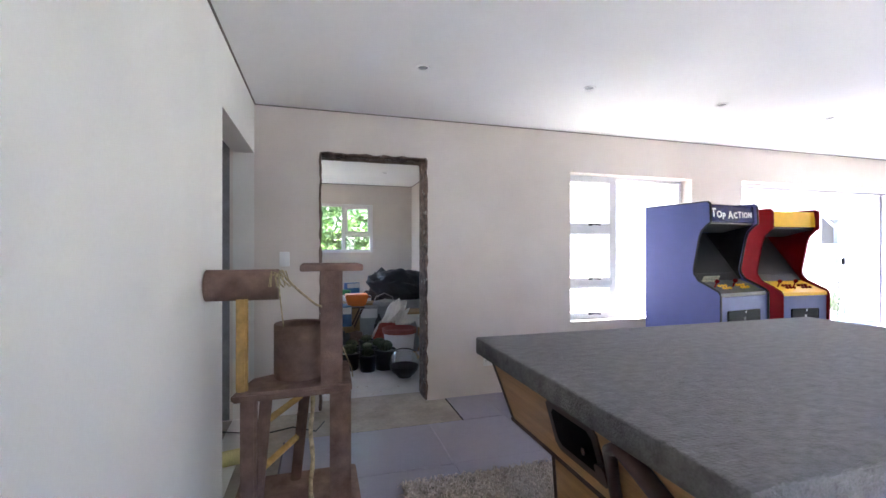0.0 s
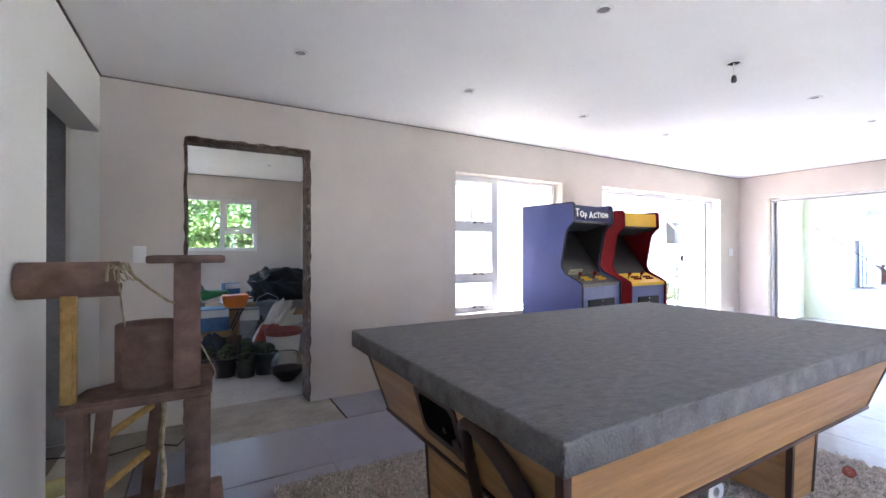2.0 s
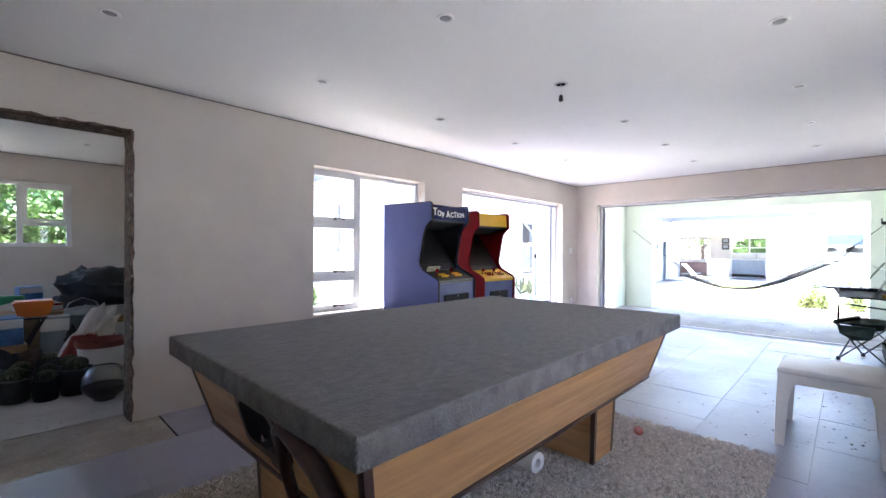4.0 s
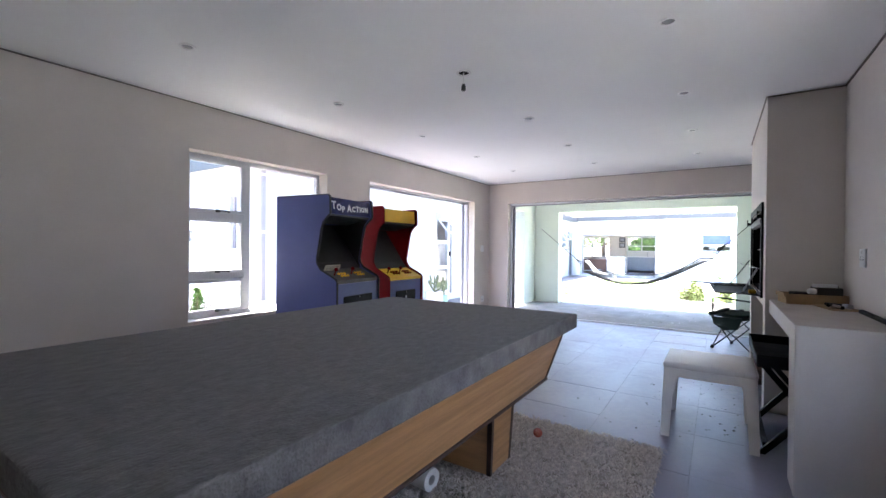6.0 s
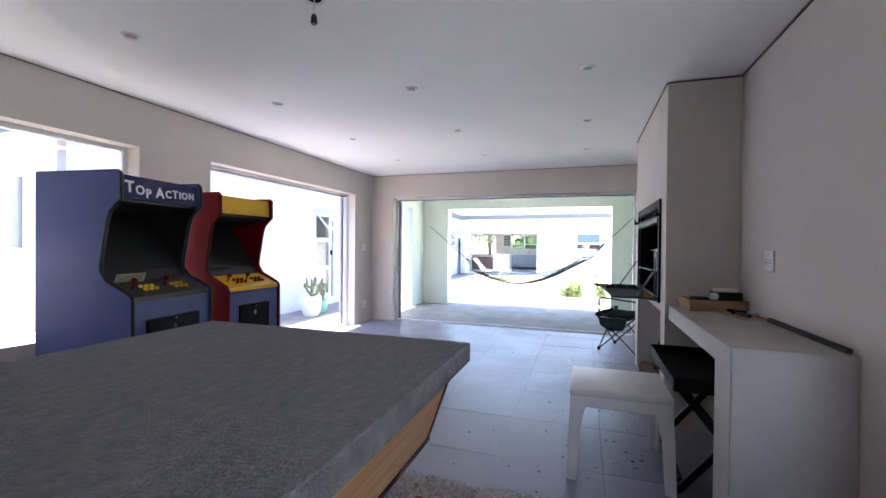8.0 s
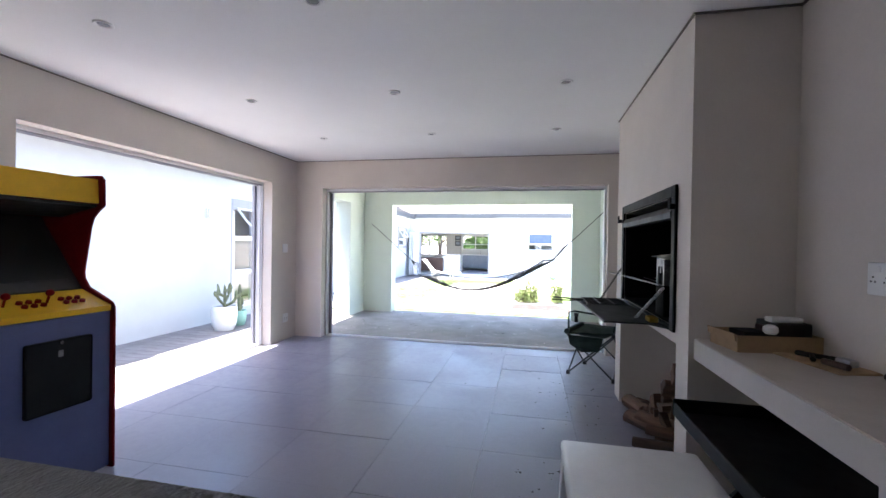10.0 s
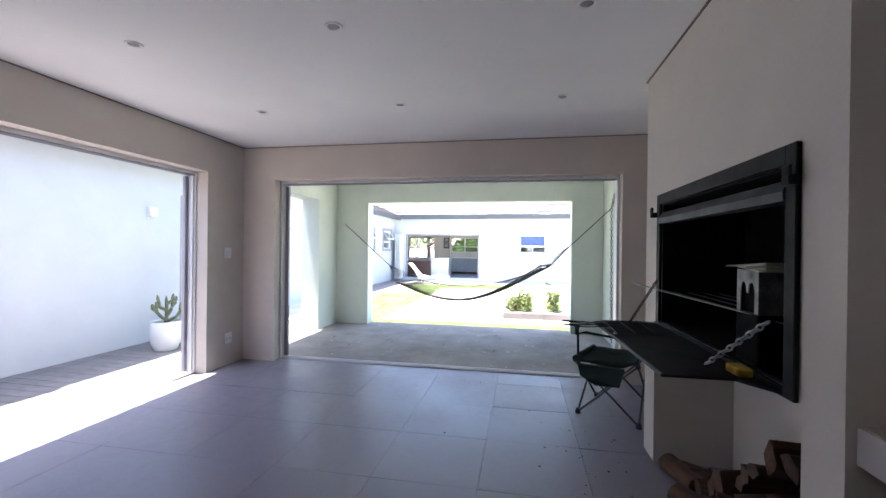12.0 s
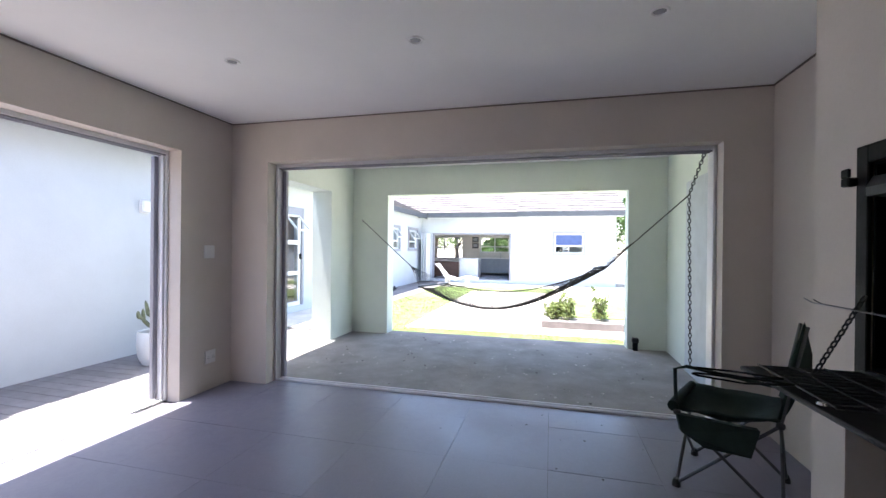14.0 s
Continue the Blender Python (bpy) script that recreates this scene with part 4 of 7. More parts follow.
    add_box(bm, a, -0.072, 0.012, b, -0.052, 0.91 * s)
    fp = part("front_panel", bm, front_mat, t, "flat lower front panel")
    bm = bmesh.new()
    c = width / 2
    cw = 0.205 if title else 0.155
    add_box(bm, c - cw, -0.082, 0.42, c + cw, -0.071, 0.80 * s, 0.012, 2)
    cd = part("coin_door", bm, M_STEELB, fp, "black steel coin door")
    bm = bmesh.new()
    add_box(bm, c - 0.012, -0.087, 0.71 * s, c + 0.012, -0.081, 0.745 * s, 0.003)
    part("coin_slot", bm, M_TUBE if title else M_STEEL, cd, "bright metal coin slot")
    bm = bmesh.new()
    add_cone(bm, (c, -0.092, 0.785 * s), (c, -0.081, 0.785 * s), 0.009, seg=10)
    part("lock", bm, M_CHROME, cd, "", True)
    if title:
        m = material("marquee_lettering", (0.86, 0.87, 0.90), 0.5, vary=0.1)
        u = a + 0.03
        for ch, h, dz in title:
            h *= 0.9
            cu = bpy.data.curves.new("letter", 'FONT')
            cu.body, cu.size, cu.extrude, cu.offset = ch, h, 0.0015, 0.0022
            tmp = new("letter", cu)
            me = bpy.data.meshes.new_from_object(tmp.evaluated_get(bpy.context.evaluated_depsgraph_get()))
            wd = max((v.co.x for v in me.vertices), default=h * 0.4)
            bpy.data.objects.remove(tmp)
            me.materials.append(m)
            ob = new("letter", me)
            ob.parent = marquee
            ob.matrix_basis = pose(u, 0.0165, 1.562 * s + dz, 86, 0, 0)
            u += wd + 0.008
        bm = bmesh.new()
        p = [(0.06, 0.175), (0.26, 0.175), (0.26, 0.225), (0.06, 0.225)]
        A = [bm.verts.new(on_panel(x, 0.20, 0.004 + (y - 0.175) * 1.1)) for x, y in p]
        B = [bm.verts.new(on_panel(x, 0.205, 0.004 + (y - 0.175) * 1.1)) for x, y in p]
        bm.faces.new(A)
        bm.faces.new(B)
        for i in range(4):
            bm.faces.new((A[i], A[(i + 1) % 4], B[(i + 1) % 4], B[i]))
        card = part("instruction_card", bm, material("pale_card", (0.42, 0.40, 0.28), 0.6, vary=0.1), cp, "small yellowed instruction card")
        for i in range(3):
            bm = bmesh.new()
            z = 0.012 + 0.014 * i
            A = [bm.verts.new(on_panel(x, 0.1985, z + dz)) for x, dz in ((0.075, 0), (0.245, 0), (0.245, 0.004), (0.075, 0.004))]
            bm.faces.new(A)
            part("line", bm, M_BEZEL, card)
    return t


arcade("arcade_machine", (3.322, 3.092, 0.0), 7, 0.63, M_BLUE, M_NAVY, M_PANELG, M_BGREY, 1.685,
       "blue arcade machine with a navy sign and dark screen",
       [("T", 0.11, 0.012), ("O", 0.085, 0.006), ("P", 0.085, -0.008), (" ", 0.05, 0), ("A", 0.10, 0.0), ("C", 0.075, 0.006), ("T", 0.085, 0.008), ("I", 0.075, 0.01), ("O", 0.07, 0.012), ("N", 0.07, 0.014)])
arcade("arcade_machine", (4.095, 3.16, 0.0), -2, 0.555, M_RED, M_YEL, M_YEL, M_BGREY, 1.65,
       "red arcade machine with a plain yellow sign panel", None)

# ---- plastered counter beside the fireplace ----
t = thing("counter", (3.575, YS, 0.0), "pale plastered waterfall counter open underneath", "counter")
L_, D_ = FX0 - 0.002 - 3.575, 0.422
bm = bmesh.new()
add_prism(bm, [(0.0, 0.0), (0.215, 0.0), (0.215, 0.863), (0.0, 0.863)], 0.002, D_, "y")
bmesh.ops.bevel(bm, geom=[e for e in bm.edges if all(v.co.x < 0.001 for v in e.verts) and not all(v.co.z < 0.001 for v in e.verts)], offset=0.005, segments=2, affect='EDGES')
part("end_wall", bm, M_COUNTER, t, "thick plastered end wall")
bm = bmesh.new()
add_box(bm, 0.2152, 0.002, 0.768, L_, D_, 0.863)
part("worktop", bm, M_COUNTER, t, "thick plastered top slab")
# thin slab over the top, darker and more beige than the counter
bm = bmesh.new()
add_box(bm, 0.006, 0.003, 0.8632, L_, D_ - 0.006, 0.8665, 0.0015)
part("top_slab", bm, material("counter_top_beige", (0.47, 0.415, 0.37), 0.6, vary=0.06, scale=3, bump=0.1), t, "thin top face in a darker beige")

# ---- braai: steel barbecue insert with a fold-down tray ----
def barbecue():
    t = thing("barbecue", (5.075, CY, 0.0), "black steel built-in barbecue with a fold-down tray", "barbecue")
    W = 1.314
    z0, z1 = 0.855, 1.632
    for a in ((0, 0.055, z0, z1), (W - 0.055, W, z0, z1)):
        bm = bmesh.new()
        add_box(bm, a[0], 0.002, a[2], a[1], 0.018, a[3], 0.003)
        part("frame", bm, M_STEELB, t)
    for a in ((z0, z0 + 0.03), (z1 - 0.06, z1)):
        bm = bmesh.new()
        add_box(bm, 0.055, 0.002, a[0], W - 0.055, 0.018, a[1], 0.003)
        part("frame", bm, M_STEELB, t)
    for nm, q in (("firebox_back", (0.056, -0.44, z0 + 0.03, W - 0.056, -0.43, z1 - 0.06)), ("firebox_side", (0.056, -0.43, z0 + 0.03, 0.066, 0.0, z1 - 0.06)),
                  ("firebox_side", (W - 0.066, -0.43, z0 + 0.03, W - 0.056, 0.0, z1 - 0.06)), ("firebox_floor", (0.066, -0.43, z0 + 0.031, W - 0.066, 0.0, z0 + 0.041)),
                  ("firebox_top", (0.066, -0.43, z1 - 0.07, W - 0.066, 0.0, z1 - 0.061))):
        bm = bmesh.new()
        add_box(bm, *q)
        part(nm, bm, M_SOOT_SHADE, t, "soot-black chamber plate")
    bm = bmesh.new()
    add_prism(bm, [(-0.02, 1.455), (0.022, 1.46), (0.024, 1.49), (0.006, 1.525), (-0.01, 1.525)], 0.056, W - 0.056)
    part("hood_lip", bm, M_DARKST, t, "folded grey steel hood lip")
    for x in (-0.004, W + 0.004):
        bm = bmesh.new()
        add_box(bm, x - 0.02, 0.0185, 1.50, x + 0.02, 0.05, 1.53, 0.004)
        add_box(bm, x - 0.02, 0.04, 1.53, x + 0.02, 0.05, 1.56, 0.003)
        part("door_hook", bm, M_STEELB, t, "black steel door hook")
    bm = bmesh.new()
    add_prism(bm, [(0.053, 0.02), (W - 0.03, 0.02), (W - 0.03, 0.178), (1.245, 0.381), (0.168, 0.328), (0.172, 0.098)], 0.862, 0.872, "z")
    tray = part("tray", bm, M_STEELB, t, "black fold-down steel tray")
    bm = bmesh.new()
    add_tube(bm, [(W - 0.03, 0.178, 0.868), (1.245, 0.378, 0.868), (0.168, 0.325, 0.868)], 0.007)
    part("tray_edge", bm, M_DARKST, tray, "worn grey front edge", True)
    # chains that hold the tray
    def chain(parent, p0, p1, n, r, mat, sag=0.0):
        p0, p1 = Vector(p0), Vector(p1)
        d = (p1 - p0)
        q = d.to_track_quat('Z', 'Y')
        for i in range(n):
            c = p0 + d * ((i + 0.5) / n) - Vector((0, 0, sag * math.sin(math.pi * (i + 0.5) / n)))
            half = d.length / n * 0.62
            bm = bmesh.new()
            ring = []
            for k in range(12):
                a = 2 * math.pi * k / 12
                v = Vector((half * 0.52 * math.cos(a), 0, half * math.sin(a)))
                if i % 2:
                    v = Vector((0, v.x, v.z))
                ring.append(c + q @ v)
            add_tube(bm, ring + [ring[0]], r, 6)
            part("chain_link", bm, mat, parent, "", True)
    chain(t, (W - 0.07, 0.03, 1.13), (W - 0.13, 0.20, 0.874), 14, 0.003, M_DARKST)
    chain(t, (0.09, 0.04, 1.08), (0.34, 0.12, 0.874), 13, 0.0032, M_STEEL)
    for y, z in ((-0.30, 1.06), (-0.22, 1.06), (-0.14, 1.06), (-0.06, 1.06)):
        bm = bmesh.new()
        add_tube(bm, [(0.07, y, z), (W - 0.07, y, z)], 0.0032, 6)
        part("grid_rail", bm, M_DARKST, t, "", True)
    return t, chain


bbq, make_chain = barbecue()

t = thing("folding_grill", (5.99, 0.085, 0.885), "wire folding braai grill with long handles on the tray", "grill")
bm = bmesh.new()
for i in range(13):
    add_tube(bm, [(-0.10 + 0.034 * i, -0.05, 0.0), (-0.10 + 0.034 * i, 0.24, 0.0)], 0.0022, 5)
for y in (-0.05, 0.05, 0.15, 0.24):
    add_tube(bm, [(-0.10, y, 0.004), (0.308, y, 0.004)], 0.003, 5)
part("wire_mesh", bm, M_DARKST, t, "dark wire mesh", True)
for dz in (-0.008, 0.010):
    bm = bmesh.new()
    add_tube(bm, [(0.08, 0.24, 0.004), (0.10, 0.36, dz), (0.15, 0.47, dz), (0.17, 0.48, dz), (0.18, 0.465, dz), (0.16, 0.36, dz), (0.14, 0.24, 0.004)], 0.0035, 6)
    part("handle", bm, M_STEELB, t, "long bent wire handle", True)

t = thing("skewers", (5.19, 0.015, 1.075), "long thin steel skewers resting across the barbecue", "skewers")
for dy, dz, a in ((0.0, 0.006, 0.0), (0.03, 0.010, 0.02)):
    bm = bmesh.new()
    add_tube(bm, [(0.1, dy - 0.03, dz), (0.8, dy + a, dz + 0.004), (1.24, dy + 0.06, dz + 0.008), (1.27, dy + 0.07, dz + 0.02)], 0.0018, 6)
    part("skewer", bm, M_STEEL if dy else M_DARKST, t, "", True)

t = thing("chimney_starter", (5.39, -0.095, 0.98), "square tin fire starter with cut-out arches", "fire starter")
bm = bmesh.new()
for q in ((-0.075, -0.075, 0.10, -0.071, 0.075, 0.255), (0.071, -0.075, 0.10, 0.075, 0.075, 0.255), (-0.071, -0.075, 0.10, 0.071, -0.071, 0.255)):
    add_box(bm, *q)
add_prism(bm, [(-0.071, 0.10), (-0.05, 0.10), (-0.05, 0.18), (-0.040, 0.205), (-0.026, 0.212), (-0.010, 0.20), (-0.004, 0.17), (0.004, 0.17), (0.010, 0.20),
               (0.026, 0.212), (0.040, 0.205), (0.05, 0.18), (0.05, 0.10), (0.071, 0.10), (0.071, 0.255), (-0.071, 0.255)], 0.071, 0.075, "y")
part("body", bm, M_TIN, t, "dull tin body")
bm = bmesh.new()
add_box(bm, -0.068, -0.068, 0.101, 0.068, 0.062, 0.235)
part("charcoal", bm, M_SOOT_SHADE, t, "black charcoal inside")
bm = bmesh.new()
add_box(bm, -0.077, -0.077, -0.083, 0.077, 0.077, 0.0995, 0.004)
part("burnt_base", bm, M_SOOT_SHADE, t, "soot-blackened lower box")
bm = bmesh.new()
for i in range(4):
    add_box(bm, -0.09 + 0.012 * i, -0.06, 0.257 + 0.006 * i, 0.08 + 0.015 * i, 0.08 - 0.01 * i, 0.261 + 0.006 * i, 0, 1, pose(0, 0, 0, 0, 3 * i - 4, 6 * i))
part("paper", bm, material("crumpled_paper", (0.50, 0.50, 0.40), 0.9, vary=0.2), t, "crumpled newspaper on top")

t = thing("sponge", (5.30, 0.045, 0.8725), "yellow kitchen sponge on the tray", "sponge")
bm = bmesh.new()
add_box(bm, -0.045, -0.026, 0.0, 0.045, 0.026, 0.03, 0.008, 2)
part("foam", bm, material("yellow_sponge", (0.45, 0.27, 0.03), 0.95, vary=0.2, scale=30, bump=0.8), t)
t = thing("coin", (5.96, 0.315, 0.8725), "bright round metal coin on the tray", "coin")
bm = bmesh.new()
add_lathe(bm, [(0.0, 0.006), (0.011, 0.006), (0.015, 0.0), (0.0, 0.0)], 14)
part("cap", bm, M_CHROME, t, "", True)

# ---- firewood ----
def log(name, m, length, r, seedv):
    rnd = random.Random(seedv)
    bm = bmesh.new()
    n = 7
    pts = []
    wedge = rnd.uniform(1.6, 3.4)
    for i in range(n):
        a = -wedge / 2 + wedge * i / (n - 1)
        pts.append((r * rnd.uniform(0.9, 1.05) * math.cos(a), r * rnd.uniform(0.9, 1.05) * math.sin(a)))
    pts.append((-0.12 * r, 0.0))
    v = add_prism(bm, pts, -length / 2, length / 2)
    for w_ in v:
        w_.co += Vector((0, rnd.uniform(-1, 1), rnd.uniform(-1, 1))) * 0.004
    ob = finish(name, bm, M_BARK)
    ob.matrix_world = m
    return tagged(ob, "split firewood log with reddish bark", "firewood", "firewood in the niche")


rnd = random.Random(4)
k = 0
for row, far in enumerate((6.36, 6.0, 5.85, 5.72, 5.58, 5.45)):
    x = 5.15
    while x < far:
        z = 0.055 + 0.098 * row
        log("firewood_log", pose(x, -0.27 + rnd.uniform(-0.03, 0.04), z, rnd.uniform(0, 360), rnd.uniform(-8, 8), 90 + rnd.uniform(-26, 26)), rnd.uniform(0.26, 0.38), rnd.uniform(0.05, 0.072), k)
        k += 1
        x += rnd.uniform(0.11, 0.145)
for x, y, z, a in ((6.22, -0.10, 0.05, 12), (6.05, -0.20, 0.055, 155), (5.90, -0.07, 0.05, 25), (5.47, -0.06, 0.06, 70), (5.62, -0.09, 0.15, 30), (5.40, -0.12, 0.16, 60)):
    log("firewood_log", pose(x, y, z, 30 + a, 4, a), 0.30, 0.058, k)
    k += 1

# ---- things on the counter ----
TOP = 0.867
t = thing("cardboard_box", (4.79, -0.265, TOP), "shallow open cardboard box full of odds and ends", "box", "", 8)
bm = bmesh.new()
for q in ((-0.13, -0.17, 0.0, 0.07, 0.17, 0.006), (-0.13, -0.17, 0.006, -0.125, 0.17, 0.07), (0.065, -0.17, 0.006, 0.07, 0.17, 0.07),
          (-0.125, -0.17, 0.006, 0.065, -0.165, 0.07), (-0.125, 0.165, 0.006, 0.065, 0.17, 0.07)):
    add_box(bm, *q)
part("tray", bm, M_CARD, t)
bm = bmesh.new()
add_box(bm, -0.132, 0.17, 0.066, 0.07, 0.176, 0.095, 0, 1, pose(0, 0, 0, -6, 0, 0))
part("flap", bm, M_CARD, t, "torn box flap")
for x, y, z, w_, d_, h, m_ in ((-0.03, -0.08, 0.02, 0.14, 0.14, 0.10, M_BLACK), (-0.04, 0.07, 0.02, 0.12, 0.10, 0.06, M_STEELB), (0.0, -0.02, 0.07, 0.05, 0.05, 0.03, M_BROWN),
                               (-0.06, -0.06, 0.12, 0.05, 0.13, 0.022, M_WHITEP), (0.02, -0.12, 0.11, 0.06, 0.07, 0.02, M_BLACK)):
    bm = bmesh.new()
    add_box(bm, x - w_ / 2, y - d_ / 2, z, x + w_ / 2, y + d_ / 2, z + h, 0.006, 2)
    part("clutter", bm, m_, t)
bm = bmesh.new()
add_lathe(bm, [(0.0, 0.0), (0.02, 0.0), (0.028, 0.012), (0.026, 0.03), (0.014, 0.038), (0.0, 0.038)], 14, (-0.10, 0.02, 0.075))
part("bulb_base", bm, M_WHITEP, t, "white plastic cap", True)

t = thing("hand_tools", (4.54, -0.36, TOP), "loose hand tools and a tape on a thin board", "tools", "", 12)
bm = bmesh.new()
add_box(bm, -0.16, -0.08, 0.0, 0.14, 0.08, 0.006, 0.002)
part("board", bm, M_PALEWOOD, t, "thin offcut board")
bm = bmesh.new()
add_tube(bm, [(-0.02, -0.05, 0.018), (0.03, 0.0, 0.02), (0.09, 0.015, 0.018)], 0.010, 8)
add_tube(bm, [(-0.02, 0.05, 0.018), (0.03, 0.01, 0.02), (0.09, 0.02, 0.018)], 0.010, 8)
part("pliers", bm, M_STEELB, t, "black pliers", True)
bm = bmesh.new()
add_tube(bm, [(-0.13, 0.02, 0.018), (-0.04, 0.03, 0.018)], 0.012, 10)
part("screwdriver_handle", bm, M_BROWN, t, "dark brown handle", True)
bm = bmesh.new()
add_box(bm, -0.10, -0.05, 0.0075, -0.04, -0.01, 0.036, 0.008, 2)
part("tape_measure", bm, M_STEEL, t, "", True)

t = thing("metal_rod", (3.99, YS + 0.022, TOP), "dark rusty steel bar lying along the wall", "steel bar")
bm = bmesh.new()
add_box(bm, -0.38, -0.012, 0.0, 0.36, 0.012, 0.022, 0.004)
part("bar", bm, material("rusty_dark_bar", (0.035, 0.026, 0.023), 0.7, vary=0.3, scale=18, bump=0.4), t)

# ---- white plastic stool ----
def stool():
    t = thing("stool", (4.27, 0.335, 0.0), "white moulded plastic stool with splayed legs", "stool")
    bm = bmesh.new()
    add_box(bm, -0.24, -0.262, 0.44, 0.24, 0.262, 0.487, 0.018, 3)
    part("seat", bm, M_WHITEP, t, "flat square seat", True)
    for sx in (-1, 1):
        for sy in (-1, 1):
            bm = bmesh.new()
            A, B = [], []
            for z, cx, cy, w_ in ((0.0, 0.285, 0.268, 0.042), (0.27, 0.258, 0.262, 0.05), (0.39, 0.246, 0.257, 0.068), (0.447, 0.237, 0.256, 0.10)):
                ring = [(sx * cx, sy * cy, z), (sx * (cx - w_ * 1.2), sy * cy, z), (sx * (cx - w_ * 1.2), sy * (cy - 0.018), z),
                        (sx * (cx - 0.018), sy * (cy - 0.018), z), (sx * (cx - 0.018), sy * (cy - w_ * 1.2), z), (sx * cx, sy * (cy - w_ * 1.2), z)]
                A.append([bm.verts.new(p) for p in ring])
            for a, b in zip(A, A[1:]):
                for i in range(6):
                    bm.faces.new((a[i], a[(i + 1) % 6], b[(i + 1) % 6], b[i]))
            bm.faces.new(A[0])
            bm.faces.new(A[-1])
            part("leg", bm, M_WHITEP, t, "", True)
    for a in ((-0.20, -0.255, 0.20, -0.243), (-0.20, 0.243, 0.20, 0.255)):
        bm = bmesh.new()
        add_box(bm, a[0], a[1], 0.39, a[2], a[3], 0.445)
        part("apron", bm, M_WHITEP, t)
    for a in ((-0.235, -0.20, -0.223, 0.20), (0.223, -0.20, 0.235, 0.20)):
        bm = bmesh.new()
        add_box(bm, a[0], a[1], 0.39, a[2], a[3], 0.445)
        part("apron", bm, M_WHITEP, t)
    return t


stool()

# ---- black folding tray table under the counter ----
t = thing("tray_table", (4.37, -0.16, 0.0), "black wooden butler tray on crossed legs", "tray table")
bm = bmesh.new()
add_box(bm, -0.38, -0.26, 0.545, 0.38, 0.24, 0.557)
part("tray_bottom", bm, M_STEELB, t)
for q in ((-0.39, -0.27, -0.378, 0.25), (0.378, -0.27, 0.39, 0.25)):
    bm = bmesh.new()
    add_box(bm, q[0], q[1], 0.54, q[2], q[3], 0.615, 0.004)
    part("tray_side", bm, M_STEELB, t)
for q in ((-0.378, -0.27, 0.378, -0.258), (-0.378, 0.238, 0.378, 0.25)):
    bm = bmesh.new()
    add_box(bm, q[0], q[1], 0.54, q[2], q[3], 0.60, 0.004)
    part("tray_side", bm, M_STEELB, t)
for x in (-0.32, 0.30):
    for s in (-1, 1):
        bm = bmesh.new()
        add_prism(bm, [(-0.22 * s - 0.022, 0.0), (-0.22 * s + 0.022, 0.0), (0.21 * s + 0.022, 0.54), (0.21 * s - 0.022, 0.54)], x + 0.012 * s, x + 0.012 * s + 0.022)
        part("leg", bm, M_STEELB, t)
for y in (-0.195, 0.195):
    bm = bmesh.new()
    add_box(bm, -0.29, y - 0.014, 0.03, 0.28, y + 0.014, 0.06, 0.003)
    part("stretcher", bm, M_STEELB, t)
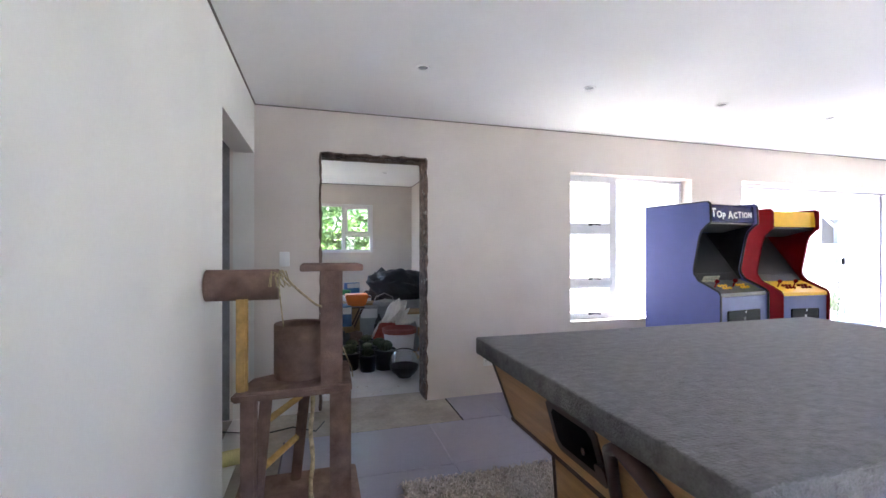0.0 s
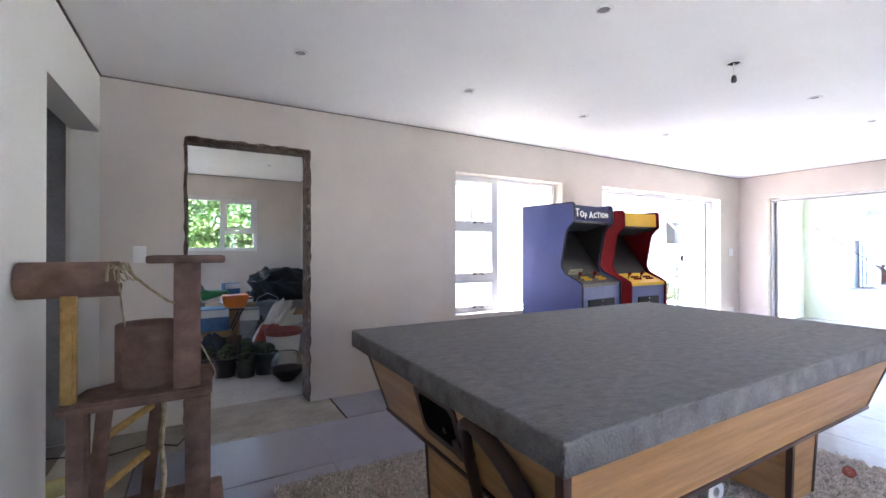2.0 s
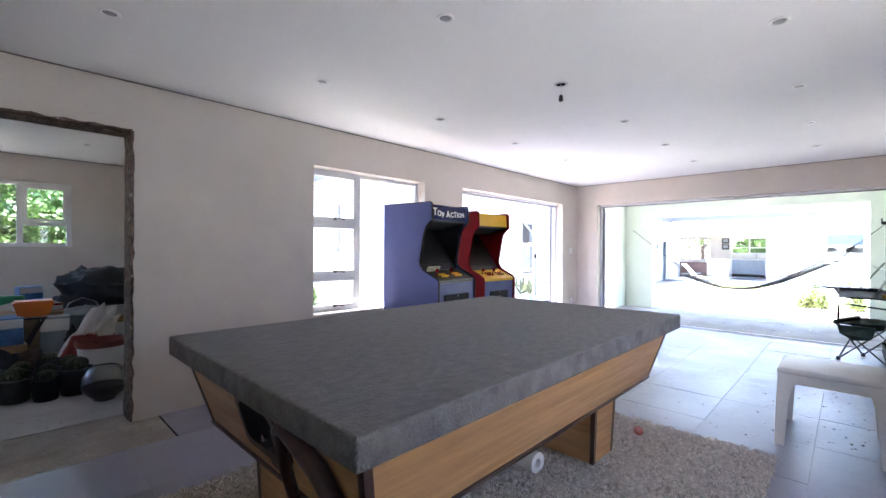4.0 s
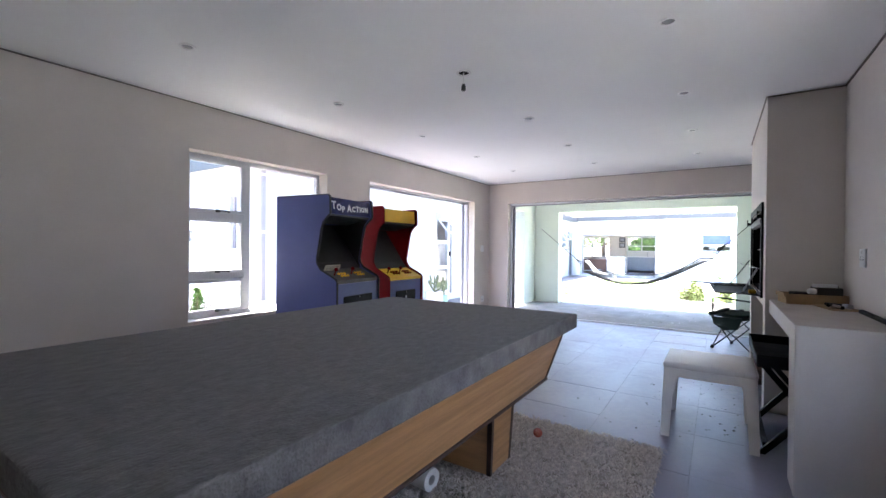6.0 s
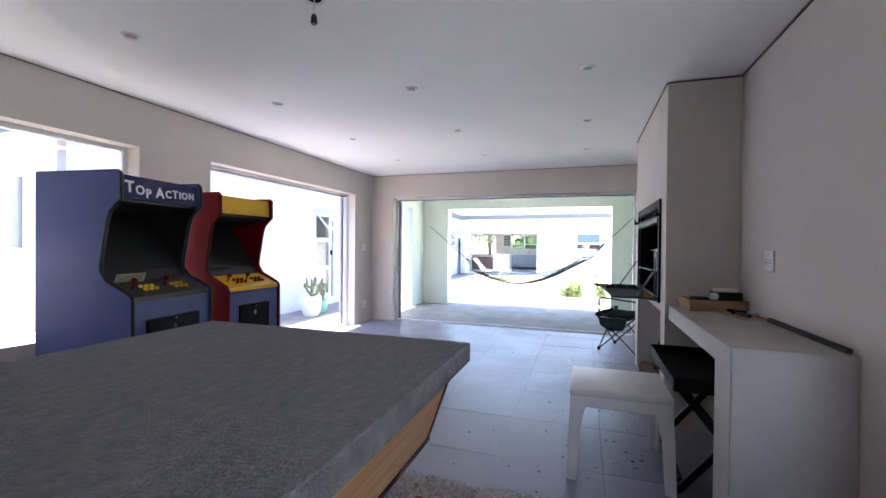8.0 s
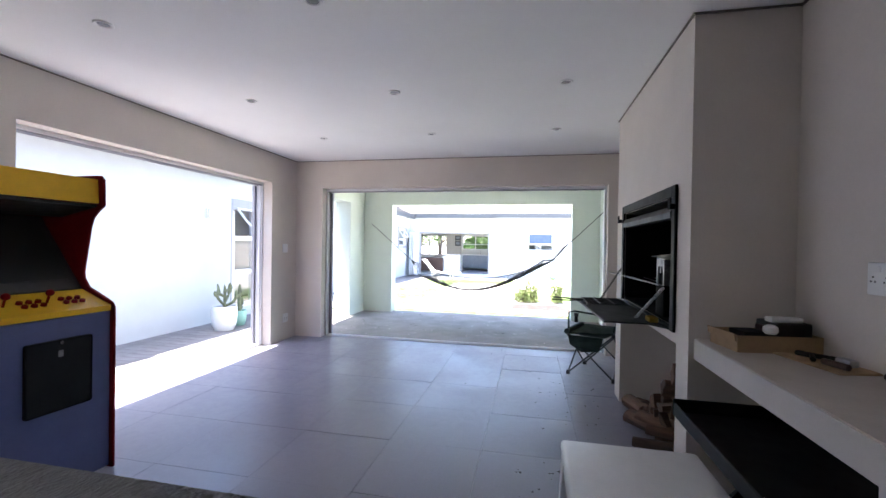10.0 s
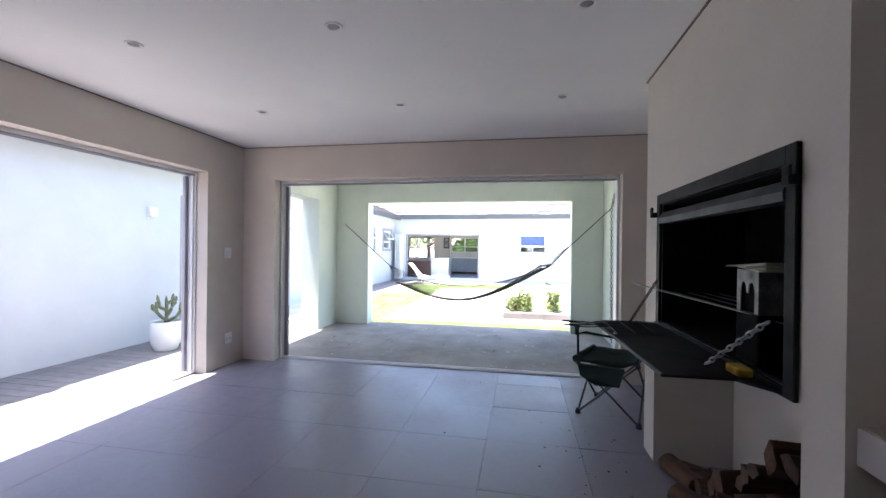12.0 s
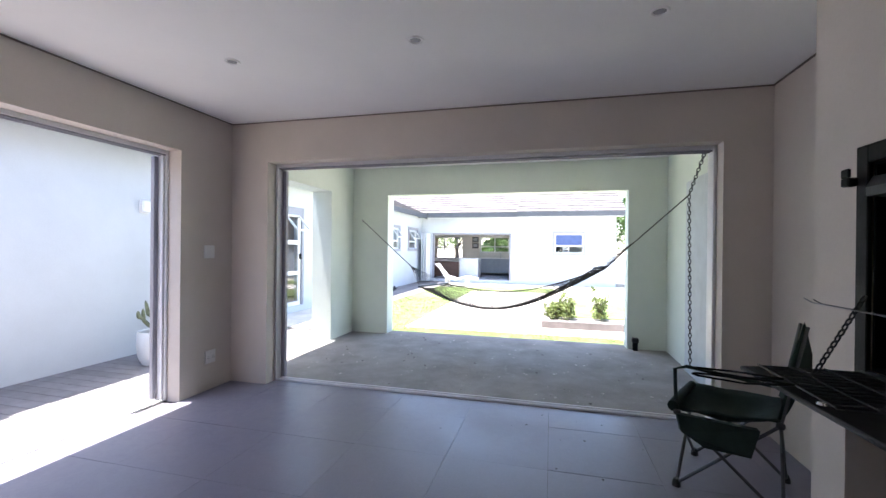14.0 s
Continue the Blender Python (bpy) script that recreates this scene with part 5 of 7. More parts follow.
# ---- folding camping chair ----
def camping_chair():
    t = thing("camping_chair", (7.27, 0.042, 0.0), "dark green folding camping chair with a hanging pocket", "camping chair")
    F1, F2, B1, B2 = Vector((-0.10, 0.30, 0)), Vector((0.315, 0.09, 0)), Vector((-0.32, -0.10, 0)), Vector((0.10, -0.30, 0))
    U = {"F1": Vector((-0.10, 0.30, 0.40)), "F2": Vector((0.29, 0.10, 0.43)), "B1": Vector((-0.28, -0.10, 0.44)), "B2": Vector((0.10, -0.27, 0.44))}
    for a, b in ((F1, U["B1"]), (B1, U["F1"]), (F2, U["B2"]), (B2, U["F2"]), (F1, U["F2"]), (F2, U["F1"]), (B1, U["B2"]), (B2, U["B1"])):
        bm = bmesh.new()
        add_tube(bm, [a + Vector((0, 0, 0.015)), b], 0.0085, 8)
        part("leg_tube", bm, M_TUBE, t, "", True)
    for f in (F1, F2, B1, B2):
        bm = bmesh.new()
        add_lathe(bm, [(0.0, 0.0), (0.022, 0.0), (0.02, 0.02), (0.013, 0.04), (0.0, 0.04)], 12, f)
        part("foot", bm, M_BLACK, t, "black plastic foot", True)
    for f in U.values():
        bm = bmesh.new()
        bmesh.ops.create_uvsphere(bm, u_segments=10, v_segments=8, radius=0.02, matrix=Matrix.Translation(f))
        part("joint", bm, M_BLACK, t, "", True)
    bm = bmesh.new()
    n = 10
    g = []
    for j in range(n + 1):
        for i in range(n + 1):
            u, v = i / n, j / n
            p = (U["F1"] * (1 - u) + U["F2"] * u) * (1 - v) + (U["B1"] * (1 - u) + U["B2"] * u) * v
            p = p + Vector((0, 0, -0.09 * math.sin(math.pi * u) * math.sin(math.pi * v) + 0.012 * noise.noise((u * 4, v * 4, 2)) + 0.025))
            g.append(bm.verts.new(p))
    for j in range(n):
        for i in range(n):
            a = j * (n + 1) + i
            bm.faces.new((g[a], g[a + 1], g[a + n + 2], g[a + n + 1]))
    seat = part("seat", bm, M_GREENC, t, "sagging green canvas seat", True)
    m = seat.modifiers.new("thick", 'SOLIDIFY')
    m.thickness = 0.012
    bm = bmesh.new()
    pr = [U["F1"] + Vector((-0.015, 0.01, 0.0)), U["B1"] + Vector((-0.02, 0.10, -0.02)), U["B1"] + Vector((-0.03, 0.14, -0.15)), U["F1"] + Vector((-0.03, -0.12, -0.16)), U["F1"] + Vector((-0.02, -0.01, -0.09))]
    A = [bm.verts.new(p + Vector((-0.02, 0, 0))) for p in pr]
    B = [bm.verts.new(p + Vector((0.02, 0.0, 0))) for p in pr]
    bm.faces.new(A)
    bm.faces.new(B)
    for i in range(5):
        bm.faces.new((A[i], A[(i + 1) % 5], B[(i + 1) % 5], B[i]))
    part("pocket", bm, M_GREENC, t, "hanging green side pocket")
    bm = bmesh.new()
    add_tube(bm, [U["F1"] + Vector((0.0, 0.02, 0.03)), U["F1"] + Vector((0.1, -0.03, 0.04)), U["F2"] + Vector((-0.05, 0.03, 0.03))], [0.03, 0.026, 0.022], 10)
    part("front_roll", bm, M_GREENC, t, "rolled front edge", True)
    for a, top in (("B1", 0.46), ("B2", 0.44)):
        bm = bmesh.new()
        add_tube(bm, [U[a], U[a] + Vector((0.13 if a == "B1" else 0.02, -0.17 if a == "B1" else -0.10, top))], 0.0085, 8)
        part("back_post", bm, M_TUBE, t, "", True)
    bm = bmesh.new()
    g = []
    for j in range(7):
        for i in range(9):
            u, v = i / 8, j / 6
            p = U["B1"].lerp(U["B2"], u) + Vector((0.03 * math.sin(math.pi * u), -0.16 * v + 0.05 * u * v - 0.06 * math.sin(math.pi * u), 0.03 + v * (0.44 - 0.02 * u - 0.22 * math.sin(math.pi * u)))) + Vector((0.13 * v * (1 - u), 0, 0))
            g.append(bm.verts.new(p))
    for j in range(6):
        for i in range(8):
            a = j * 9 + i
            bm.faces.new((g[a], g[a + 1], g[a + 10], g[a + 9]))
    back = part("backrest", bm, M_GREENC, t, "slack green canvas back", True)
    m = back.modifiers.new("thick", 'SOLIDIFY')
    m.thickness = 0.012
    bm = bmesh.new()
    add_tube(bm, [U["F1"] + Vector((0.02, 0, 0)), U["F1"] + Vector((0.05, 0.0, 0.22)), U["F1"] + Vector((0.06, -0.06, 0.235)), U["B1"] + Vector((0.0, -0.02, 0.18))], 0.010, 8)
    part("armrest", bm, M_GREENC, t, "narrow green armrest strap", True)
    return t


camping_chair()

# ---- cat tree by the west wall ----
def cat_tree():
    t = thing("cat_tree", (0.17, 2.62, 0.0), "brown carpeted cat tree with barrel, log and rope", "cat tree")

    def post(name, x, y, z0, z1, w_, mat, label="", dx=0.0, dy=0.0):
        bm = bmesh.new()
        v = add_box(bm, x - w_ / 2, y - w_ / 2, z0, x + w_ / 2, y + w_ / 2, z1)
        for q in v:
            if q.co.z < (z0 + z1) / 2:
                q.co += Vector((dx, dy, 0))
        e = [e_ for e_ in bm.edges if abs(e_.verts[0].co.z - e_.verts[1].co.z) > 0.05]
        bmesh.ops.bevel(bm, geom=e, offset=0.01, segments=2, affect='EDGES')
        return part(name, bm, mat, t, label, True)
    bm = bmesh.new()
    add_box(bm, -0.30, -0.30, 0.0, 0.32, 0.33, 0.035, 0.012, 2)
    part("base", bm, M_CARPETB, t, "carpeted base board", True)
    bm = bmesh.new()
    add_prism(bm, [(-0.255, -0.22), (0.262, -0.20), (0.275, 0.24), (0.16, 0.25), (-0.20, 0.02)], 0.628, 0.668, "z")
    bmesh.ops.bevel(bm, geom=list(bm.edges), offset=0.01, segments=2, affect='EDGES')
    part("platform", bm, M_CARPETB, t, "carpeted middle platform", True)
    post("leg", -0.185, -0.175, 0.035, 0.63, 0.066, M_CARPETB)
    post("leg", 0.21, -0.155, 0.035, 0.63, 0.095, M_CARPETB)
    post("leg", -0.13, 0.02, 0.035, 0.63, 0.055, M_CARPETB, "slanting ladder rail", -0.05, 0.0)
    post("leg", 0.05, 0.19, 0.035, 0.63, 0.055, M_CARPETB, "slanting ladder rail", -0.06, 0.06)
    for z, k in ((0.25, 0.65), (0.48, 0.25)):
        bm = bmesh.new()
        add_tube(bm, [(-0.12 - 0.05 * k, 0.03, z - 0.03), (0.04 - 0.06 * k, 0.18 + 0.05 * k, z + 0.03)], 0.017, 10)
        part("rung", bm, M_POST, t, "yellow sisal rung", True)
    post("upper_post", 0.17, -0.12, 0.665, 1.198, 0.10, M_CARPETB, "square carpeted post")
    bm = bmesh.new()
    add_box(bm, 0.03, -0.24, 1.197, 0.31, 0.03, 1.228, 0.008, 2)
    part("top_platform", bm, M_CARPETB, t, "small carpeted top shelf", True)
    post("log_post", -0.215, -0.165, 0.665, 1.075, 0.047, M_POST, "yellow sisal-wrapped post")
    # hollow half log
    bm = bmesh.new()
    ro, ri, n = 0.07, 0.058, 20
    rings = []
    for x in (-0.365, -0.21, -0.065):
        ring = []
        for r in (ro, ri):
            for i in range(n + 1):
                a = math.radians(20 + 320 * i / n)
                ring.append(bm.verts.new((x, -0.13 + r * math.cos(a), 1.135 + r * math.sin(a))))
        rings.append(ring)
    m_ = n + 1
    for a, b in zip(rings, rings[1:]):
        for i in range(n):
            bm.faces.new((a[i], a[i + 1], b[i + 1], b[i]))
            bm.faces.new((a[m_ + i], b[m_ + i], b[m_ + i + 1], a[m_ + i + 1]))
    for r_ in (rings[0], rings[-1]):
        for i in range(n):
            bm.faces.new((r_[i], r_[m_ + i], r_[m_ + i + 1], r_[i + 1]))
    for j in (0, n):
        for a, b in zip(rings, rings[1:]):
            bm.faces.new((a[j], b[j], b[m_ + j], a[m_ + j]))
    part("log_bed", bm, M_CARPETB, t, "hollow carpeted log bed", True)
    bm = bmesh.new()
    add_lathe(bm, [(0.0, 0.0), (0.118, 0.0), (0.122, 0.01), (0.122, 0.255), (0.118, 0.262), (0.110, 0.255), (0.110, 0.02), (0.0, 0.02)], 32, (0.02, 0.02, 0.668))
    part("barrel", bm, M_CARPETB, t, "open carpeted barrel", True)
    bm = bmesh.new()
    add_tube(bm, [(-0.07, -0.13, 1.19), (-0.05, -0.14, 1.20), (-0.03, -0.15, 1.16), (0.03, -0.16, 1.10), (0.10, -0.165, 1.04), (0.125, -0.172, 1.03)], 0.0055, 8)
    add_tube(bm, [(-0.06, -0.20, 1.18), (-0.055, -0.21, 1.10), (-0.045, -0.20, 1.0), (-0.04, -0.19, 0.95)], 0.0035, 8)
    part("rope", bm, M_SISAL, t, "frayed sisal rope", True)
    bm = bmesh.new()
    for i in range(10):
        a = i * 0.63
        add_tube(bm, [(-0.066, -0.19, 1.185), (-0.06 + 0.035 * math.cos(a), -0.20 + 0.03 * math.sin(a), 1.17 + 0.03 * math.sin(a * 2.1)), (-0.05 + 0.05 * math.cos(a), -0.20 + 0.04 * math.sin(a), 1.13)], 0.0035, 5)
    part("frayed_knot", bm, M_SISAL, t, "frayed rope knot")
    bm = bmesh.new()
    pts = [(0.08 + 0.006 * math.sin(i * 1.3), -0.10 + 0.005 * math.cos(i * 1.7), 0.628 - 0.055 * i) for i in range(11)]
    add_tube(bm, pts, [0.009 + 0.002 * (i % 2) for i in range(10)] + [0.014], 8)
    part("hanging_rope", bm, M_SISAL, t, "twisted hanging sisal rope", True)
    bm = bmesh.new()
    add_tube(bm, [(0.20, -0.04, 0.86), (0.235, 0.02, 0.78), (0.262, 0.06, 0.71), (0.279, 0.10, 0.665), (0.287, 0.11, 0.61)], 0.004, 6)
    part("cord", bm, M_SISAL, t, "thin white cord", True)
    return t


cat_tree()

t = thing("pool_noodle", (-0.26, 3.20, -0.006), "pale yellow foam roll on the screed by the passage", "foam roll", "", 15)
bm = bmesh.new()
add_tube(bm, [(-0.35, 0, 0.045), (0.18, 0, 0.045)], 0.045, 16)
part("roll", bm, material("pale_yellow_foam", (0.68, 0.62, 0.28), 0.9, vary=0.1), t, "", True)
t = thing("loose_cable", (-0.10, 3.55, -0.005), "thin black loose cable lying on the screed", "cable")
bm = bmesh.new()
add_tube(bm, [(-0.6, 0.1, 0.006), (-0.3, 0.18, 0.006), (0.0, 0.05, 0.006), (0.2, 0.12, 0.006), (0.36, 0.0, 0.006), (0.42, 0.16, 0.007)], 0.005, 6)
part("cable", bm, M_BLACK, t, "", True)

# ---- store-room clutter ----
def carton(at, size, mat, label, rz=0.0, name="carton", band=None):
    t = thing(name, at, label, "box", "store room clutter", rz)
    w_, d_, h = size
    bm = bmesh.new()
    add_box(bm, -w_ / 2, -d_ / 2, 0, w_ / 2, d_ / 2, h, 0.005)
    part("body", bm, mat, t)
    if band:
        bm = bmesh.new()
        add_box(bm, -w_ / 2 + 0.006, -d_ / 2 - 0.004, h * 0.62, w_ / 2 - 0.006, -d_ / 2 - 0.001, h * 0.95)
        part("printed_band", bm, band, t, "pale printed band")
    return t


Z0 = -0.0035
carton((0.43, 5.95, Z0), (0.50, 0.40, 0.34), M_CARD, "brown cardboard carton on the store room floor", 5)
carton((0.44, 5.92, Z0 + 0.341), (0.44, 0.30, 0.25), M_BLUEBOX, "blue and white printed carton", 4, "carton", M_WHITEP)
carton((0.90, 5.98, Z0), (0.27, 0.26, 0.20), M_CARD, "small brown carton under a grey one", -6)
carton((0.895, 5.95, Z0 + 0.201), (0.22, 0.20, 0.36), M_GREYBOX, "tall grey appliance carton", -4, "carton", M_WHITEP)
carton((0.72, 6.55, Z0), (0.62, 0.45, 0.56), M_CARD, "large brown carton against the clutter", 3)
carton((1.50, 6.35, Z0), (0.66, 0.60, 0.60), M_GREYBOX, "big grey crate under a dark cover", 0)
carton((0.15, 6.45, Z0), (0.5, 0.5, 0.62), M_GREYBOX, "stacked grey storage crate", 8)
carton((1.55, 5.85, Z0), (0.50, 0.36, 0.50), M_CARD, "tall brown carton by the store room wall", -8, "carton", M_WHITEP)
carton((0.80, 6.62, Z0 + 0.561), (0.36, 0.20, 0.07), M_WHITEP, "flat white printed box", 14, "carton", M_RED)
carton((0.73, 6.62, Z0 + 0.632), (0.20, 0.10, 0.19), M_BLUEBOX, "small blue and white packet", 20, "packet", M_WHITEP)
carton((1.62, 5.45, Z0), (0.30, 0.26, 0.34), M_YEL, "yellow plastic tool case by the wall", -10, "tool_case")
t = thing("folding_stand", (0.68, 5.95, Z0), "dark folding wooden stand with crossed legs", "stand", "store room clutter")
for s_ in (-1, 1):
    for y in (-0.12, 0.12):
        bm = bmesh.new()
        add_tube(bm, [(-0.13 * s_, y, 0.0), (0.13 * s_, y, 0.56)], 0.012, 8)
        part("leg", bm, M_BROWN, t, "", True)
bm = bmesh.new()
add_box(bm, -0.15, -0.15, 0.561, 0.15, 0.15, 0.575)
part("shelf", bm, M_BROWN, t)
t = thing("orange_basin", (0.74, 5.97, Z0 + 0.576), "orange plastic basin on a folding stand", "basin", "store room clutter")
bm = bmesh.new()
for v in add_box(bm, -0.15, -0.12, 0.0, 0.15, 0.12, 0.15):
    if v.co.z < 0.05:
        v.co.x *= 0.72
        v.co.y *= 0.72
bmesh.ops.bevel(bm, geom=list(bm.edges), offset=0.015, segments=2, affect='EDGES')
part("basin", bm, M_ORANGE, t, "", True)
t = thing("green_funnel", (0.46, 6.12, Z0 + 0.65), "green plastic watering funnel on a stack", "funnel", "store room clutter")
bm = bmesh.new()
add_cone(bm, (-0.05, 0.2, 0.05), (0.22, 0.08, 0.09), 0.07, 0.02, 16)
part("funnel", bm, M_GREENP, t, "", True)
FILM = material("blue_white_film", (0.10, 0.16, 0.26), 0.35, vary=0.3, scale=8, spots=1.0, spot_scale=6, spot_color=(0.6, 0.62, 0.65))


def heap(name, at, size, mat, label, category, sub=4, lean=0.0, seedv=0.0, rough=0.35):
    """A slumped soft heap that sits flat on what is under it."""
    t = thing(name, at, label, category, "store room clutter")
    bm = bmesh.new()
    bmesh.ops.create_icosphere(bm, subdivisions=sub, radius=1.0)
    for v in bm.verts:
        q = v.co + Vector((seedv, seedv * 0.7, 0))
        n = 1 + rough * noise.noise(q * 1.7) + rough * 0.45 * noise.noise(q * 4.8) + 0.025 * noise.noise(q * 9)
        p = Vector((v.co.x * size[0] * n, v.co.y * size[1] * n, (v.co.z * 0.5 + 0.42) * size[2] * n))
        p.x += lean * p.z
        p.z = max(0.0, p.z)
        v.co = p
    if isinstance(mat, (list, tuple)):      # a printed panel across the front
        for f_ in bm.faces:
            c = f_.calc_center_median()
            f_.material_index = int(c.y < 0 and 0.22 < c.z / size[2] < 0.62 and -0.9 < (c.x - lean * c.z) / size[0] < 0.25)
    part("fabric", bm, mat, t, "", True)
    return t


heap("crumpled_bag", (0.20, 6.35, Z0 + 0.621), (0.22, 0.18, 0.30), FILM, "blue and white crumpled plastic bag", "bag", 4, 0.0, 2.0)
heap("tarpaulin", (1.45, 6.35, Z0 + 0.601), (0.44, 0.30, 0.46), M_TARP, "dark navy tarpaulin heaped over a crate", "tarpaulin", 5, -0.3, 5.0, 0.20)
heap("dark_sack", (1.25, 6.7, Z0), (0.35, 0.25, 0.95), M_TARP, "tall dark sack behind the crates", "sack", 4, 0.0, 8.0)
for x, y, sx, sy, h, m_, lab, cat, sd in ((0.50, 5.62, 0.13, 0.10, 0.34, M_TARP, "dark crumpled bag among the clutter", "bag", 3.1), (0.70, 5.66, 0.12, 0.09, 0.30, M_BROWN, "dark brown bundled cloth among the clutter", "cloth", 4.2),
                                       (1.06, 5.84, 0.12, 0.10, 0.46, M_PLASTB, "black plastic bag leaning on a carton", "bag", 6.4), (0.33, 5.70, 0.14, 0.10, 0.26, M_PEAT, "dark sack of soil on the floor", "sack", 7.7),
                                       (1.36, 5.62, 0.14, 0.12, 0.42, M_GREYBOX, "grey crumpled sack by the bucket", "sack", 9.3)):
    heap("small_bag", (x, y, Z0 if y < 6.2 else Z0 + 0.561), (sx, sy, h), m_, lab, cat, 4, 0.0, sd, 0.3)
t = thing("steam_cooker", (1.12, 6.12, Z0), "grey drum with a bright wire handle", "drum", "store room clutter")
bm = bmesh.new()
add_lathe(bm, [(0.0, 0.0), (0.15, 0.0), (0.15, 0.52), (0.158, 0.55), (0.13, 0.60), (0.05, 0.62), (0.0, 0.62)], 24)
part("drum", bm, M_GREYBOX, t, "", True)
bm = bmesh.new()
add_tube(bm, [(-0.145, 0, 0.57), (-0.11, 0, 0.66), (0.0, 0, 0.71), (0.11, 0, 0.66), (0.145, 0, 0.57)], 0.007, 8)
part("handle", bm, M_STEEL, t, "bright wire handle", True)
heap("compost_sack", (0.96, 5.62, Z0), (0.17, 0.11, 0.66), [material("printed_sack", (0.80, 0.78, 0.75), 0.5, vary=0.06, scale=8), material("sack_red_print", (0.36, 0.06, 0.035), 0.5, vary=0.15, scale=20)],
     "white and red printed sack slumped sideways", "sack", 5, 0.45, 11.0, 0.25)
t = thing("bucket", (1.17, 5.24, Z0), "white plastic bucket on the concrete floor", "bucket", "store room clutter")
bm = bmesh.new()
add_lathe(bm, [(0.0, 0.0), (0.125, 0.0), (0.155, 0.29), (0.162, 0.295), (0.158, 0.30), (0.15, 0.292), (0.12, 0.008), (0.0, 0.008)], 28)
part("pail", bm, M_WHITEP, t, "", True)
t.scale = (1.15, 1.15, 1.15)
t = thing("flower_pot", (1.17, 5.24, Z0 + 0.245), "terracotta plastic pot set in the bucket", "pot", "store room clutter")
bm = bmesh.new()
add_lathe(bm, [(0.0, 0.0), (0.10, 0.0), (0.142, 0.10), (0.172, 0.10), (0.176, 0.15), (0.165, 0.152), (0.16, 0.11), (0.11, 0.02), (0.0, 0.02)], 28)
part("pot", bm, M_TERRA, t, "", True)
t.scale = (1.13, 1.13, 1.0)
t = thing("glass_bowl", (1.115, 4.66, Z0), "round clear glass bowl half full of soil", "glass bowl")
bm = bmesh.new()
outer = [(0.0, 0.0), (0.06, 0.002)] + [(0.132 * math.sin(a), 0.125 - 0.125 * math.cos(a)) for a in [0.55 + 0.2 * i for i in range(11)]]
add_lathe(bm, outer + [(r - 0.004, z) for r, z in outer[::-1][:-1]] + [(0.0, 0.005)], 28)
ob = part("glass", bm, M_GLASS, t, "", True)
ob.visible_shadow = False
bm = bmesh.new()
add_lathe(bm, [(0.0, 0.008), (0.06, 0.01), (0.105, 0.055), (0.12, 0.10), (0.0, 0.105)], 24)
part("soil", bm, M_PEAT, t, "dark soil and dried moss", True)
t.scale = (1.2, 1.2, 1.2)


def cactus_pot(x, y, r, h, crown):
    r, h, crown = r * 1.18, h * 1.12, crown * 1.12
    t = thing("potted_cactus", (x, y, Z0), "small round cactus in a black nursery pot", "potted cactus", "cactus pots")
    bm = bmesh.new()
    add_lathe(bm, [(0.0, 0.0), (r * 0.82, 0.0), (r, h * 0.92), (r * 1.05, h * 0.93), (r * 1.05, h), (r * 0.96, h), (r * 0.94, h * 0.9), (0.0, h * 0.9)], 22)
    part("pot", bm, M_PLASTB, t, "", True)
    bm = bmesh.new()
    seg = 28
    prof = [(crown * math.sin(a), h * 0.9 + crown * 0.75 * (1 - math.cos(a))) for a in [0.5 + 0.24 * i for i in range(11)]]
    rings = []
    for rr, z in prof:
        rings.append([bm.verts.new((rr * (1 + 0.09 * (-1) ** i) * math.cos(2 * math.pi * i / seg), rr * (1 + 0.09 * (-1) ** i) * math.sin(2 * math.pi * i / seg), z)) for i in range(seg)])
    for a, b in zip(rings, rings[1:]):
        for i in range(seg):
            bm.faces.new((a[i], a[(i + 1) % seg], b[(i + 1) % seg], b[i]))
    bm.faces.new(rings[-1])
    part("cactus", bm, M_CACTUS_D, t, "dusty ribbed green cactus body")
    return t


for x, y, r, h, c in ((0.60, 5.10, 0.09, 0.16, 0.065), (0.78, 4.98, 0.078, 0.15, 0.055), (0.97, 5.02, 0.10, 0.19, 0.07), (0.80, 5.24, 0.075, 0.16, 0.05),
                      (0.42, 5.20, 0.085, 0.15, 0.06), (0.95, 5.34, 0.08, 0.17, 0.06), (0.64, 5.36, 0.08, 0.17, 0.055), (0.46, 5.50, 0.085, 0.15, 0.05), (0.82, 5.50, 0.075, 0.2, 0.05)):
    cactus_pot(x, y, r, h, c)

# ---- patio things ----
t = tagged(new("door_4"), "closed pale grey panel door in the patio wall", "door", kind="structure")
bar_box(8.88, PS + 0.001, PATIO_Z, 9.97, PS + 0.035, 2.05, "door_panel", material("pale_grey_paint", (0.50, 0.55, 0.58), 0.5, vary=0.04), t, 0.006)

HN, HS = Vector((PX - 0.002, 3.945, 1.695)), Vector((9.35, -0.32, 1.835))
t = thing("hanging_chain", (8.42, -0.32, 2.535), "galvanised chain hanging from the patio ceiling", "chain")
bm = bmesh.new()
add_lathe(bm, [(0.0, 0.0), (0.03, 0.0), (0.03, -0.008), (0.0, -0.008)], 14)
part("ceiling_plate", bm, M_STEEL, t, "", True)
make_chain(t, (0, 0, -0.005), (0.93, 0.0, -0.70), 26, 0.0045, M_TUBE)
make_chain(t, (0.93, 0, -0.70), (0.84, 0.0, -2.40), 42, 0.0045, M_TUBE)


